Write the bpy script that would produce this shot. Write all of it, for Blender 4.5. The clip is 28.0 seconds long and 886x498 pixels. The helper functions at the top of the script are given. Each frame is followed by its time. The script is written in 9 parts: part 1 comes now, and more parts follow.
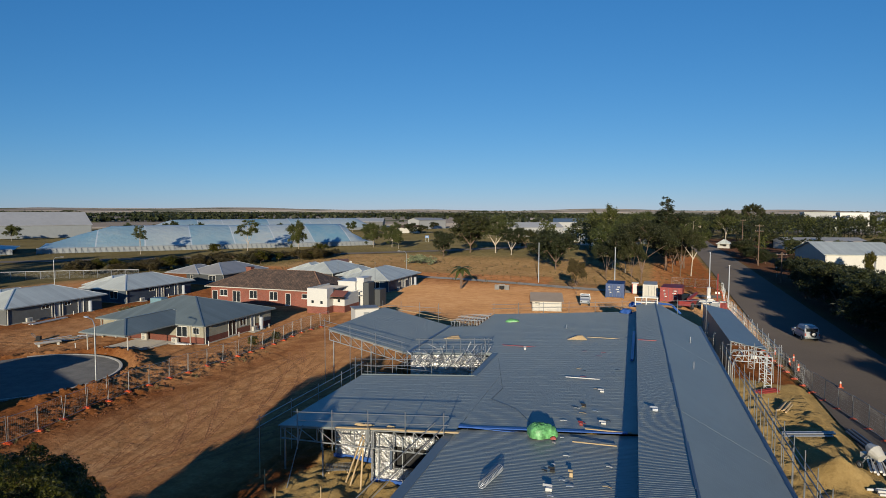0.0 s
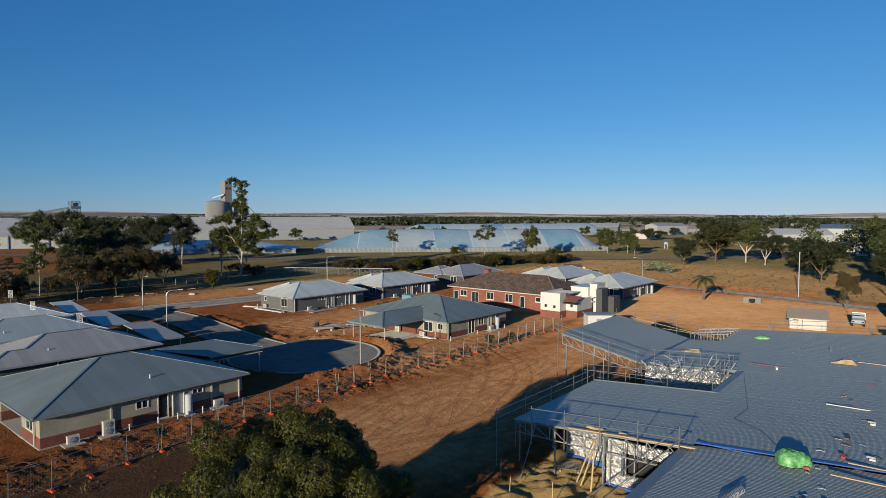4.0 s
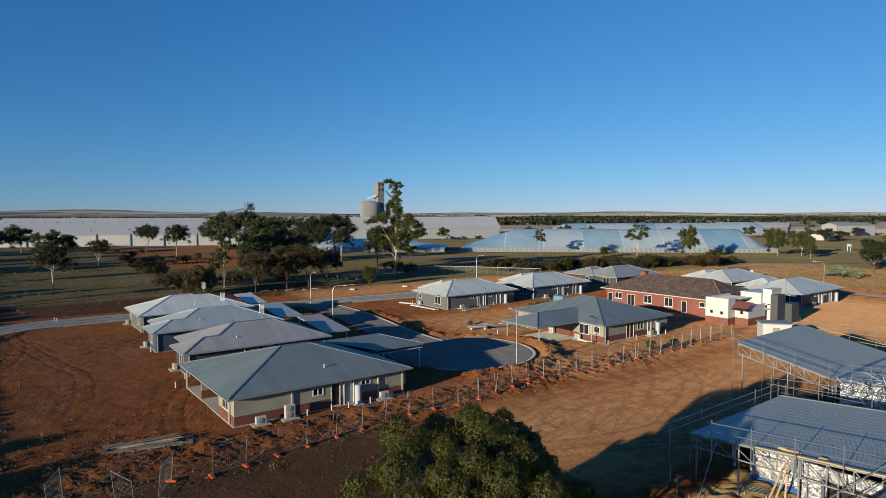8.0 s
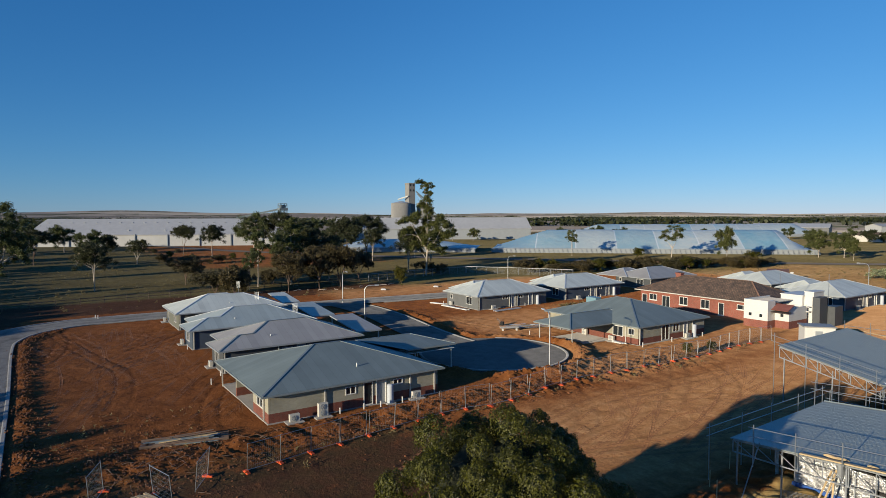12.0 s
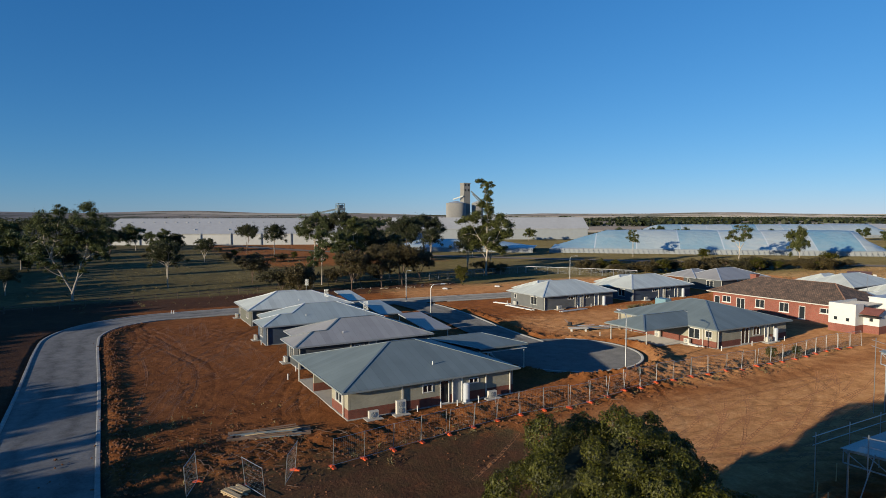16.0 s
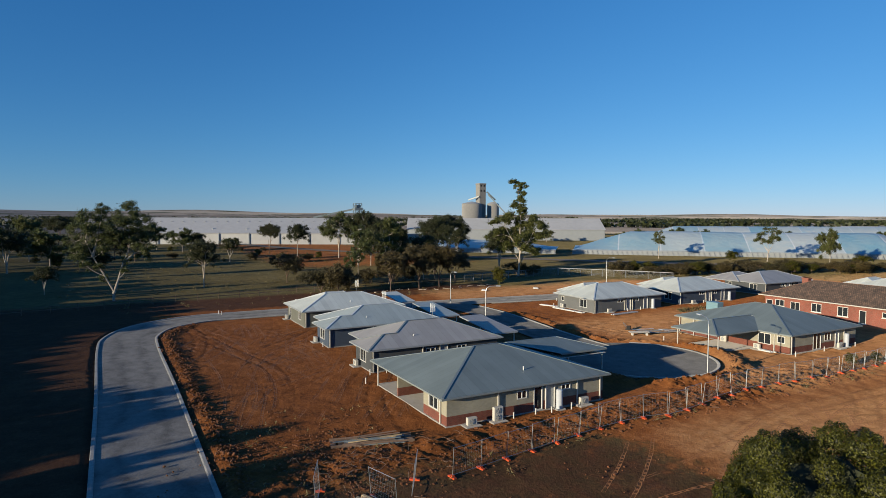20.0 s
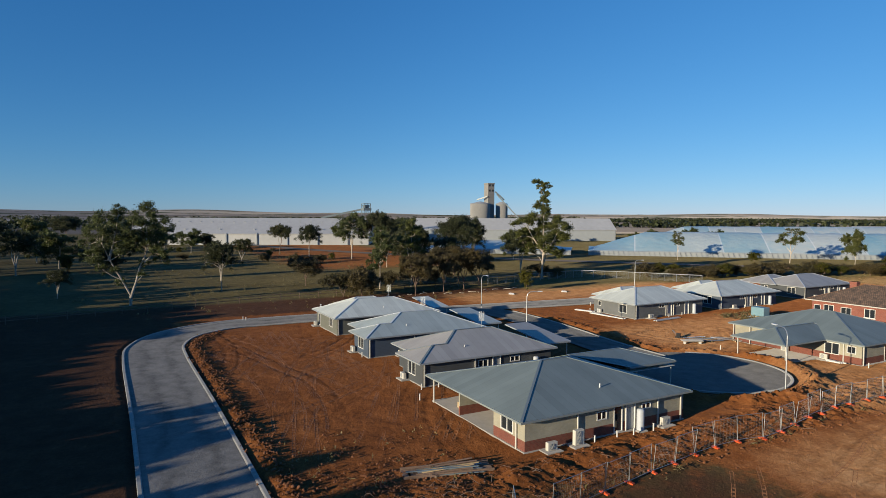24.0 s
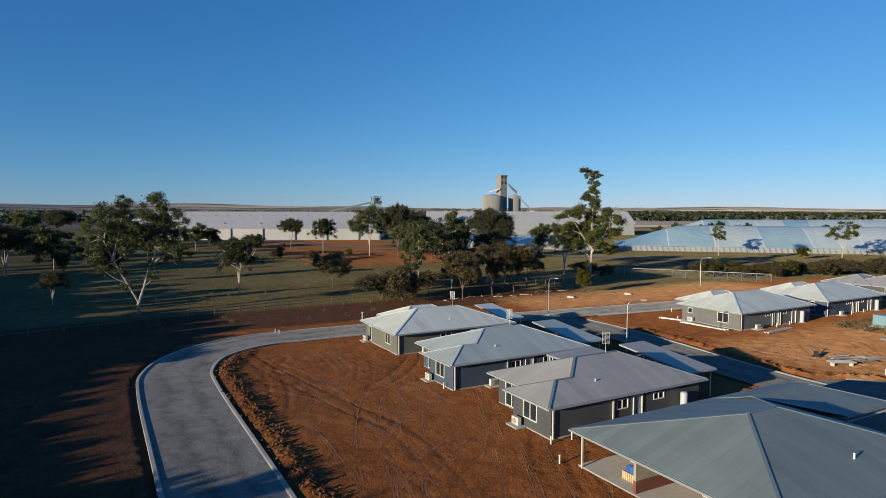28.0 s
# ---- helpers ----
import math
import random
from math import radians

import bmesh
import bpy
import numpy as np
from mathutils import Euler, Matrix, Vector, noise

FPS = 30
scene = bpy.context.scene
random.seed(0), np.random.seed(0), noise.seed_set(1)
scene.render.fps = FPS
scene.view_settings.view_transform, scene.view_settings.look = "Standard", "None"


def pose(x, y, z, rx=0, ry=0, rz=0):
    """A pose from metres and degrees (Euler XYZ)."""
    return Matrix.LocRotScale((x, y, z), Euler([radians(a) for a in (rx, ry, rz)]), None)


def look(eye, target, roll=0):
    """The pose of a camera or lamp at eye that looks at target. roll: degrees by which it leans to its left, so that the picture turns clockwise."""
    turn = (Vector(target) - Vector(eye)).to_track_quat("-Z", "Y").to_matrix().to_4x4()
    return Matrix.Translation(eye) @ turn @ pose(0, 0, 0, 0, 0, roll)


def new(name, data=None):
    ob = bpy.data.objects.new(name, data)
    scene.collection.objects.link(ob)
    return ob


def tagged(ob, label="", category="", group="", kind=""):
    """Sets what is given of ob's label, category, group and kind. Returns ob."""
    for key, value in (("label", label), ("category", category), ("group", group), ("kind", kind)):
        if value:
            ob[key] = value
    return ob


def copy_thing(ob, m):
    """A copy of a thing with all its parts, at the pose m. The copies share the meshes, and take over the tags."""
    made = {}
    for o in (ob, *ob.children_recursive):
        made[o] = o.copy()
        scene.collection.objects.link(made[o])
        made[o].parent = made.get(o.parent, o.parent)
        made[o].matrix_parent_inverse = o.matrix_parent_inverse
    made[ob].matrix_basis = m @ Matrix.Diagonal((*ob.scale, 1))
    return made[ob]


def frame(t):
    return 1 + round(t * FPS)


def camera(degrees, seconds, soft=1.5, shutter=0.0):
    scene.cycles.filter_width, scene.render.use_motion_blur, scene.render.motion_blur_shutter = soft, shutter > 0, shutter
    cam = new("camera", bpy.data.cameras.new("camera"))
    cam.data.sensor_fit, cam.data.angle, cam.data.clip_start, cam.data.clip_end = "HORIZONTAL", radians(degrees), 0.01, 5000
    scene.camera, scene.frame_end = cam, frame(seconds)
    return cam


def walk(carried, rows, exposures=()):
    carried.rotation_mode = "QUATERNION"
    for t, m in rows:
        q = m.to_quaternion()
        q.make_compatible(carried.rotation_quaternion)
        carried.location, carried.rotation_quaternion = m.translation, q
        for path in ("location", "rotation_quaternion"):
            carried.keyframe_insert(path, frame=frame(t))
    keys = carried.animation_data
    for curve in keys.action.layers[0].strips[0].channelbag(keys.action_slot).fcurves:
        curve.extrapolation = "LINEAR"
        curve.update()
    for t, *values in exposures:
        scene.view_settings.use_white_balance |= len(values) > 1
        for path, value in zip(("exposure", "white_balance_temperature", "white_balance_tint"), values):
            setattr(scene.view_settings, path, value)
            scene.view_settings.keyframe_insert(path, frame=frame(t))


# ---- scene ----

cam = camera(71.1, 28.0, soft=0.8)
PATH = [
    (0, (-0.931, 0.275, 16.478), (-1.586, 2.161, 16.352), 0.2),
    (0.5, (-0.787, -0.074, 16.581), (-1.503, 1.789, 16.458), 0.2),
    (1, (-0.51, -0.45, 16.671), (-1.295, 1.385, 16.55), 0.1),
    (1.5, (-0.18, -0.83, 16.729), (-1.021, 0.98, 16.611), 0.1),
    (2, (0.072, -1.158, 16.774), (-0.806, 0.635, 16.656), 0.1),
    (2.5, (0.201, -1.388, 16.781), (-0.738, 0.373, 16.665), 0.1),
    (3, (0.056, -1.382, 16.766), (-1.003, 0.311, 16.652), 0.1),
    (3.5, (-0.1, -1.347, 16.732), (-1.261, 0.277, 16.617), 0.2),
    (4, (-0.273, -1.281, 16.704), (-1.568, 0.238, 16.591), 0.1),
    (4.5, (-0.502, -1.265, 16.676), (-1.916, 0.145, 16.564), 0.0),
    (6.5, (-1.257, -1.962, 16.818), (-2.83, -0.732, 16.704), -0.1),
    (7, (-1.357, -2.054, 16.799), (-2.936, -0.835, 16.685), -0.1),
    (7.5, (-1.474, -2.136, 16.778), (-3.065, -0.931, 16.663), -0.1),
    (8, (-1.603, -2.159, 16.737), (-3.211, -0.975, 16.622), -0.1),
    (8.5, (-1.668, -2.208, 16.749), (-3.286, -1.038, 16.635), -0.1),
    (9, (-1.759, -2.275, 16.777), (-3.383, -1.114, 16.663), -0.0),
    (9.5, (-1.802, -2.256, 16.766), (-3.432, -1.102, 16.651), -0.1),
    (10, (-1.845, -2.238, 16.74), (-3.482, -1.093, 16.626), -0.1),
    (10.5, (-1.933, -2.196, 16.69), (-3.574, -1.057, 16.576), -0.1),
    (11, (-2.034, -2.147, 16.629), (-3.679, -1.014, 16.516), -0.1),
    (11.5, (-1.965, -2.159, 16.629), (-3.619, -1.041, 16.516), -0.1),
    (12, (-1.894, -2.195, 16.612), (-3.558, -1.091, 16.5), -0.1),
    (12.5, (-1.885, -2.215, 16.612), (-3.588, -1.172, 16.5), -0.1),
    (14.5, (-2.428, -2.615, 16.517), (-4.172, -1.642, 16.406), -0.1),
    (15, (-2.731, -2.941, 16.471), (-4.478, -1.972, 16.36), -0.1),
    (15.5, (-3.082, -3.345, 16.421), (-4.831, -2.381, 16.31), -0.0),
    (16, (-3.514, -3.805, 16.382), (-5.265, -2.843, 16.271), -0.1),
    (16.5, (-3.987, -4.32, 16.395), (-5.74, -3.362, 16.284), 0.1),
    (17, (-4.556, -4.978, 16.438), (-6.31, -4.023, 16.326), 0.1),
    (17.5, (-5.162, -5.76, 16.454), (-6.916, -4.805, 16.342), 0.0),
    (18, (-5.815, -6.578, 16.447), (-7.569, -5.624, 16.335), 0.1),
    (18.5, (-6.499, -7.467, 16.44), (-8.253, -6.514, 16.329), 0.1),
    (19, (-7.155, -8.366, 16.447), (-8.91, -7.414, 16.336), 0.1),
    (19.5, (-7.756, -9.092, 16.457), (-9.512, -8.142, 16.346), 0.2),
    (20, (-8.243, -9.783, 16.477), (-10.0, -8.835, 16.367), 0.2),
    (20.5, (-8.725, -10.414, 16.522), (-10.483, -9.465, 16.412), 0.3),
    (21, (-9.25, -10.905, 16.542), (-11.008, -9.957, 16.432), 0.3),
    (21.5, (-9.804, -11.236, 16.552), (-11.563, -10.289, 16.443), 0.3),
    (23.5, (-13.276, -11.566, 16.696), (-15.033, -10.618, 16.585), 0.2),
    (24, (-14.828, -12.381, 16.729), (-16.586, -11.434, 16.618), 0.2),
    (24.5, (-16.744, -13.643, 16.718), (-18.5, -12.694, 16.605), 0.2),
    (25, (-19.056, -14.662, 16.725), (-20.812, -13.711, 16.61), 0.2),
    (25.5, (-21.726, -15.06, 16.74), (-23.48, -14.105, 16.622), 0.3),
    (26, (-24.725, -14.816, 16.765), (-26.476, -13.856, 16.646), 0.4),
    (26.5, (-27.481, -14.429, 16.968), (-29.232, -13.468, 16.843), 0.3),
    (27, (-29.808, -14.072, 17.097), (-31.558, -13.111, 16.968), 0.2),
    (27.5, (-31.828, -13.701, 16.842), (-33.582, -12.746, 16.713), 0.15),
    (28, (-33.580, -13.507, 16.533), (-35.331, -12.550, 16.401), 0.1),
]
walk(cam, [(t, look(eye, target, roll)) for t, eye, target, roll in PATH], [(0, -0.29, 6430, 10), (2, -0.26, 6430, 10), (4.5, -0.17, 6470, 10), (8, -0.04, 6500, 10), (14, 0.01, 6530, 10), (28, 0.11, 6720, 10)])

# ---- sky and low sun behind the first view ----
SUN_EL, SUN_AZ = radians(9.9), radians(168.5)  # azimuth clockwise from +y
world = bpy.data.worlds.new("sky")
scene.world = world
world.use_nodes = True
wn = world.node_tree.nodes
sky = wn.new("ShaderNodeTexSky")
sky.sky_type = "NISHITA"
sky.sun_disc = False
sky.sun_elevation, sky.sun_rotation = SUN_EL, SUN_AZ
sky.air_density, sky.dust_density, sky.ozone_density = 0.7, 0.0, 3.0
wn["Background"].inputs["Strength"].default_value = 0.12
tint = wn.new("ShaderNodeMix")
tint.data_type, tint.blend_type = "RGBA", "MULTIPLY"
tint.inputs[0].default_value, tint.inputs[7].default_value = 1.0, (0.66, 0.91, 1.10, 1)
world.node_tree.links.new(sky.outputs[0], tint.inputs[6])
# clear dry air: deep blue overhead, paler and less green towards the horizon
split, join = wn.new("ShaderNodeSeparateColor"), wn.new("ShaderNodeCombineColor")
world.node_tree.links.new(tint.outputs[2], split.inputs[0])
for i, (power, gain) in enumerate(((1.12, 0.76), (0.7, 1.31), (0.5, 2.35))):
    p, g = wn.new("ShaderNodeMath"), wn.new("ShaderNodeMath")
    p.operation, g.operation = "POWER", "MULTIPLY"
    p.inputs[1].default_value, g.inputs[1].default_value = power, gain
    world.node_tree.links.new(split.outputs[i], p.inputs[0])
    world.node_tree.links.new(p.outputs[0], g.inputs[0])
    world.node_tree.links.new(g.outputs[0], join.inputs[i])
# clear skies are deepest at right angles to the sun
to_sun = Vector((math.sin(SUN_AZ) * math.cos(SUN_EL), math.cos(SUN_AZ) * math.cos(SUN_EL), math.sin(SUN_EL)))
way, dot = wn.new("ShaderNodeTexCoord"), wn.new("ShaderNodeVectorMath")
dot.operation, dot.inputs[1].default_value = "DOT_PRODUCT", to_sun
world.node_tree.links.new(way.outputs["Generated"], dot.inputs[0])
last = dot.outputs["Value"]
for op, value in (("POWER", 2.0), ("SUBTRACT", 1.0), ("POWER", 2.0), ("MULTIPLY", -0.24), ("ADD", 1.04)):
    p = wn.new("ShaderNodeMath")
    p.operation, p.inputs[1].default_value = op, value
    world.node_tree.links.new(last, p.inputs[0])
    last = p.outputs[0]
deep = wn.new("ShaderNodeVectorMath")
deep.operation = "SCALE"
world.node_tree.links.new(join.outputs[0], deep.inputs[0])
world.node_tree.links.new(last, deep.inputs["Scale"])
world.node_tree.links.new(deep.outputs[0], wn["Background"].inputs["Color"])
sun = new("sun", bpy.data.lights.new("sun", "SUN"))
sun.data.energy, sun.data.angle, sun.data.color = 6.5, radians(0.53), (1.0, 0.875, 0.665)
sun.rotation_euler = to_sun.to_track_quat("Z", "Y").to_euler()
scene.view_settings.exposure = 0.0

# ---- materials ----
def nodes_of(name):
    m = bpy.data.materials.new(name)
    m.use_nodes = True
    return m, m.node_tree.nodes, m.node_tree.links, m.node_tree.nodes["Principled BSDF"]


def shade(rgb, k):
    return tuple(min(1, c * k) for c in rgb) + (1,)


def noise_node(nt, lk, coord, scale, detail=4, rough=0.6):
    n = nt.new("ShaderNodeTexNoise")
    n.inputs["Scale"].default_value, n.inputs["Detail"].default_value, n.inputs["Roughness"].default_value = scale, detail, rough
    lk.new(coord, n.inputs["Vector"])
    return n.outputs["Fac"]


def ramp_node(nt, lk, fac, stops):
    r = nt.new("ShaderNodeValToRGB")
    while len(r.color_ramp.elements) < len(stops):
        r.color_ramp.elements.new(0.5)
    for e, (pos, col) in zip(r.color_ramp.elements, stops):
        e.position, e.color = pos, col
    lk.new(fac, r.inputs["Fac"])
    return r.outputs["Color"]


def mix_node(nt, lk, fac, a, b, mode="MIX"):
    m = nt.new("ShaderNodeMix")
    m.data_type, m.blend_type = "RGBA", mode
    for sock, v in ((m.inputs[0], fac), (m.inputs[6], a), (m.inputs[7], b)):
        if isinstance(v, (int, float, tuple)):
            sock.default_value = v
        else:
            lk.new(v, sock)
    return m.outputs[2]


def math_node(nt, lk, op, a, b=0.0, c=None):
    m = nt.new("ShaderNodeMath")
    m.operation = op
    for sock, v in zip(m.inputs, (a, b, c)):
        if v is None:
            continue
        if isinstance(v, (int, float)):
            sock.default_value = v
        else:
            lk.new(v, sock)
    return m.outputs[0]


def bump_node(nt, lk, height, strength, dist, bsdf):
    b = nt.new("ShaderNodeBump")
    b.inputs["Strength"].default_value, b.inputs["Distance"].default_value = strength, dist
    lk.new(height, b.inputs["Height"])
    lk.new(b.outputs[0], bsdf.inputs["Normal"])


def plain(name, rgb, rough=0.6, metal=0.0, vary=0.18, grain=6.0, stain=0.5, bump=0.15, each=0.0):
    """A surface with colour that varies at two scales and fine relief."""
    m, nt, lk, b = nodes_of(name)
    pos = nt.new("ShaderNodeNewGeometry").outputs["Position"]
    fine, broad = noise_node(nt, lk, pos, grain), noise_node(nt, lk, pos, stain, 3)
    f = math_node(nt, lk, "ADD", math_node(nt, lk, "MULTIPLY", fine, 0.5), math_node(nt, lk, "MULTIPLY", broad, 0.5))
    col = ramp_node(nt, lk, f, [(0.3, shade(rgb, 1 - vary)), (0.7, shade(rgb, 1 + vary))])
    if each:
        info = nt.new("ShaderNodeObjectInfo")
        r = ramp_node(nt, lk, info.outputs["Random"], [(0, (1 - each,) * 3 + (1,)), (1, (1 + each,) * 3 + (1,))])
        col = mix_node(nt, lk, 1.0, col, r, "MULTIPLY")
    lk.new(col, b.inputs["Base Color"])
    b.inputs["Roughness"].default_value, b.inputs["Metallic"].default_value = rough, metal
    b.inputs["Diffuse Roughness"].default_value = 1.0 if rough > 0.8 else 0.0
    if bump:
        bump_node(nt, lk, fine, bump, 0.03, b)
    return m


def ribbed(name, rgb, rough=0.45, pitch=0.19, lap=0.76, depth=0.5):
    """Painted corrugated sheet: ribs run up the slope, along v."""
    m, nt, lk, b = nodes_of(name)
    uv = nt.new("ShaderNodeUVMap").outputs[0]
    sep = nt.new("ShaderNodeSeparateXYZ")
    lk.new(uv, sep.inputs[0])
    u = sep.outputs[0]
    wave = math_node(nt, lk, "SINE", math_node(nt, lk, "MULTIPLY", u, 2 * math.pi / pitch))
    sheet = math_node(nt, lk, "FLOOR", math_node(nt, lk, "DIVIDE", u, lap))
    white = nt.new("ShaderNodeTexWhiteNoise")
    white.noise_dimensions = "1D"
    lk.new(sheet, white.inputs["W"])
    seam = math_node(nt, lk, "LESS_THAN", math_node(nt, lk, "FRACT", math_node(nt, lk, "DIVIDE", u, lap)), 0.045)
    pos = nt.new("ShaderNodeNewGeometry").outputs["Position"]
    broad = noise_node(nt, lk, pos, 0.35, 4)
    fine = noise_node(nt, lk, pos, 9.0)
    f = math_node(nt, lk, "ADD", math_node(nt, lk, "MULTIPLY", white.outputs["Value"], 0.25), math_node(nt, lk, "MULTIPLY", broad, 0.6))
    f = math_node(nt, lk, "ADD", f, math_node(nt, lk, "MULTIPLY", fine, 0.15))
    col = ramp_node(nt, lk, f, [(0.2, shade(rgb, 0.8)), (0.8, shade(rgb, 1.2))])
    col = mix_node(nt, lk, math_node(nt, lk, "MULTIPLY", seam, 0.35), col, shade(rgb, 0.5))
    lk.new(col, b.inputs["Base Color"])
    b.inputs["Roughness"].default_value = rough
    b.inputs["Specular IOR Level"].default_value = 0.4
    bump_node(nt, lk, wave, depth, 0.012, b)
    return m


def brick_mat(name, a, bcol, mortar, scale=1.0):
    m, nt, lk, b = nodes_of(name)
    geo = nt.new("ShaderNodeNewGeometry")
    sep = nt.new("ShaderNodeSeparateXYZ")
    lk.new(geo.outputs["Position"], sep.inputs[0])
    comb = nt.new("ShaderNodeCombineXYZ")
    lk.new(math_node(nt, lk, "ADD", sep.outputs[0], sep.outputs[1]), comb.inputs[0])
    lk.new(sep.outputs[2], comb.inputs[1])
    br = nt.new("ShaderNodeTexBrick")
    lk.new(comb.outputs[0], br.inputs["Vector"])
    br.inputs["Scale"].default_value = 1.0
    br.inputs["Brick Width"].default_value, br.inputs["Row Height"].default_value = 0.24 * scale, 0.086 * scale
    br.inputs["Mortar Size"].default_value = 0.008
    br.inputs["Color1"].default_value, br.inputs["Color2"].default_value = shade(a, 1), shade(bcol, 1)
    br.inputs["Mortar"].default_value = shade(mortar, 1)
    stain = noise_node(nt, lk, geo.outputs["Position"], 0.7, 5)
    col = mix_node(nt, lk, 1.0, br.outputs["Color"], ramp_node(nt, lk, stain, [(0.3, (0.78, 0.78, 0.78, 1)), (0.7, (1.1, 1.08, 1.05, 1))]), "MULTIPLY")
    lk.new(col, b.inputs["Base Color"])
    b.inputs["Roughness"].default_value = 0.85
    bump_node(nt, lk, br.outputs["Fac"], -0.4, 0.01, b)
    return m


def board_mat(name, rgb, step=0.17):
    """Painted weatherboard cladding."""
    m, nt, lk, b = nodes_of(name)
    geo = nt.new("ShaderNodeNewGeometry")
    sep = nt.new("ShaderNodeSeparateXYZ")
    lk.new(geo.outputs["Position"], sep.inputs[0])
    saw = math_node(nt, lk, "FRACT", math_node(nt, lk, "DIVIDE", sep.outputs[2], step))
    line = math_node(nt, lk, "LESS_THAN", saw, 0.1)
    n = noise_node(nt, lk, geo.outputs["Position"], 0.8, 5)
    col = ramp_node(nt, lk, n, [(0.3, shade(rgb, 0.88)), (0.7, shade(rgb, 1.1))])
    col = mix_node(nt, lk, math_node(nt, lk, "MULTIPLY", line, 0.5), col, shade(rgb, 0.45))
    lk.new(col, b.inputs["Base Color"])
    b.inputs["Roughness"].default_value = 0.55
    bump_node(nt, lk, saw, -0.5, 0.012, b)
    return m


def leaf_mat(name, dark, light):
    m, nt, lk, b = nodes_of(name)
    geo = nt.new("ShaderNodeNewGeometry")
    info = nt.new("ShaderNodeObjectInfo")
    col = ramp_node(nt, lk, geo.outputs["Random Per Island"], [(0.0, shade(dark, 1)), (0.75, shade(light, 1)), (1.0, shade(light, 1.35))])
    tint = ramp_node(nt, lk, info.outputs["Random"], [(0, (0.78, 0.85, 0.8, 1)), (0.5, (1, 1, 1, 1)), (1, (1.2, 1.1, 0.85, 1))])
    lk.new(mix_node(nt, lk, 1.0, col, tint, "MULTIPLY"), b.inputs["Base Color"])
    b.inputs["Roughness"].default_value = 0.55
    b.inputs["Specular IOR Level"].default_value = 0.35
    tr = nt.new("ShaderNodeBsdfTranslucent")
    tr.inputs["Color"].default_value = shade(light, 1.3)
    mx = nt.new("ShaderNodeMixShader")
    mx.inputs[0].default_value = 0.22
    lk.new(b.outputs[0], mx.inputs[1])
    lk.new(tr.outputs[0], mx.inputs[2])
    lk.new(mx.outputs[0], nt["Material Output"].inputs["Surface"])
    return m


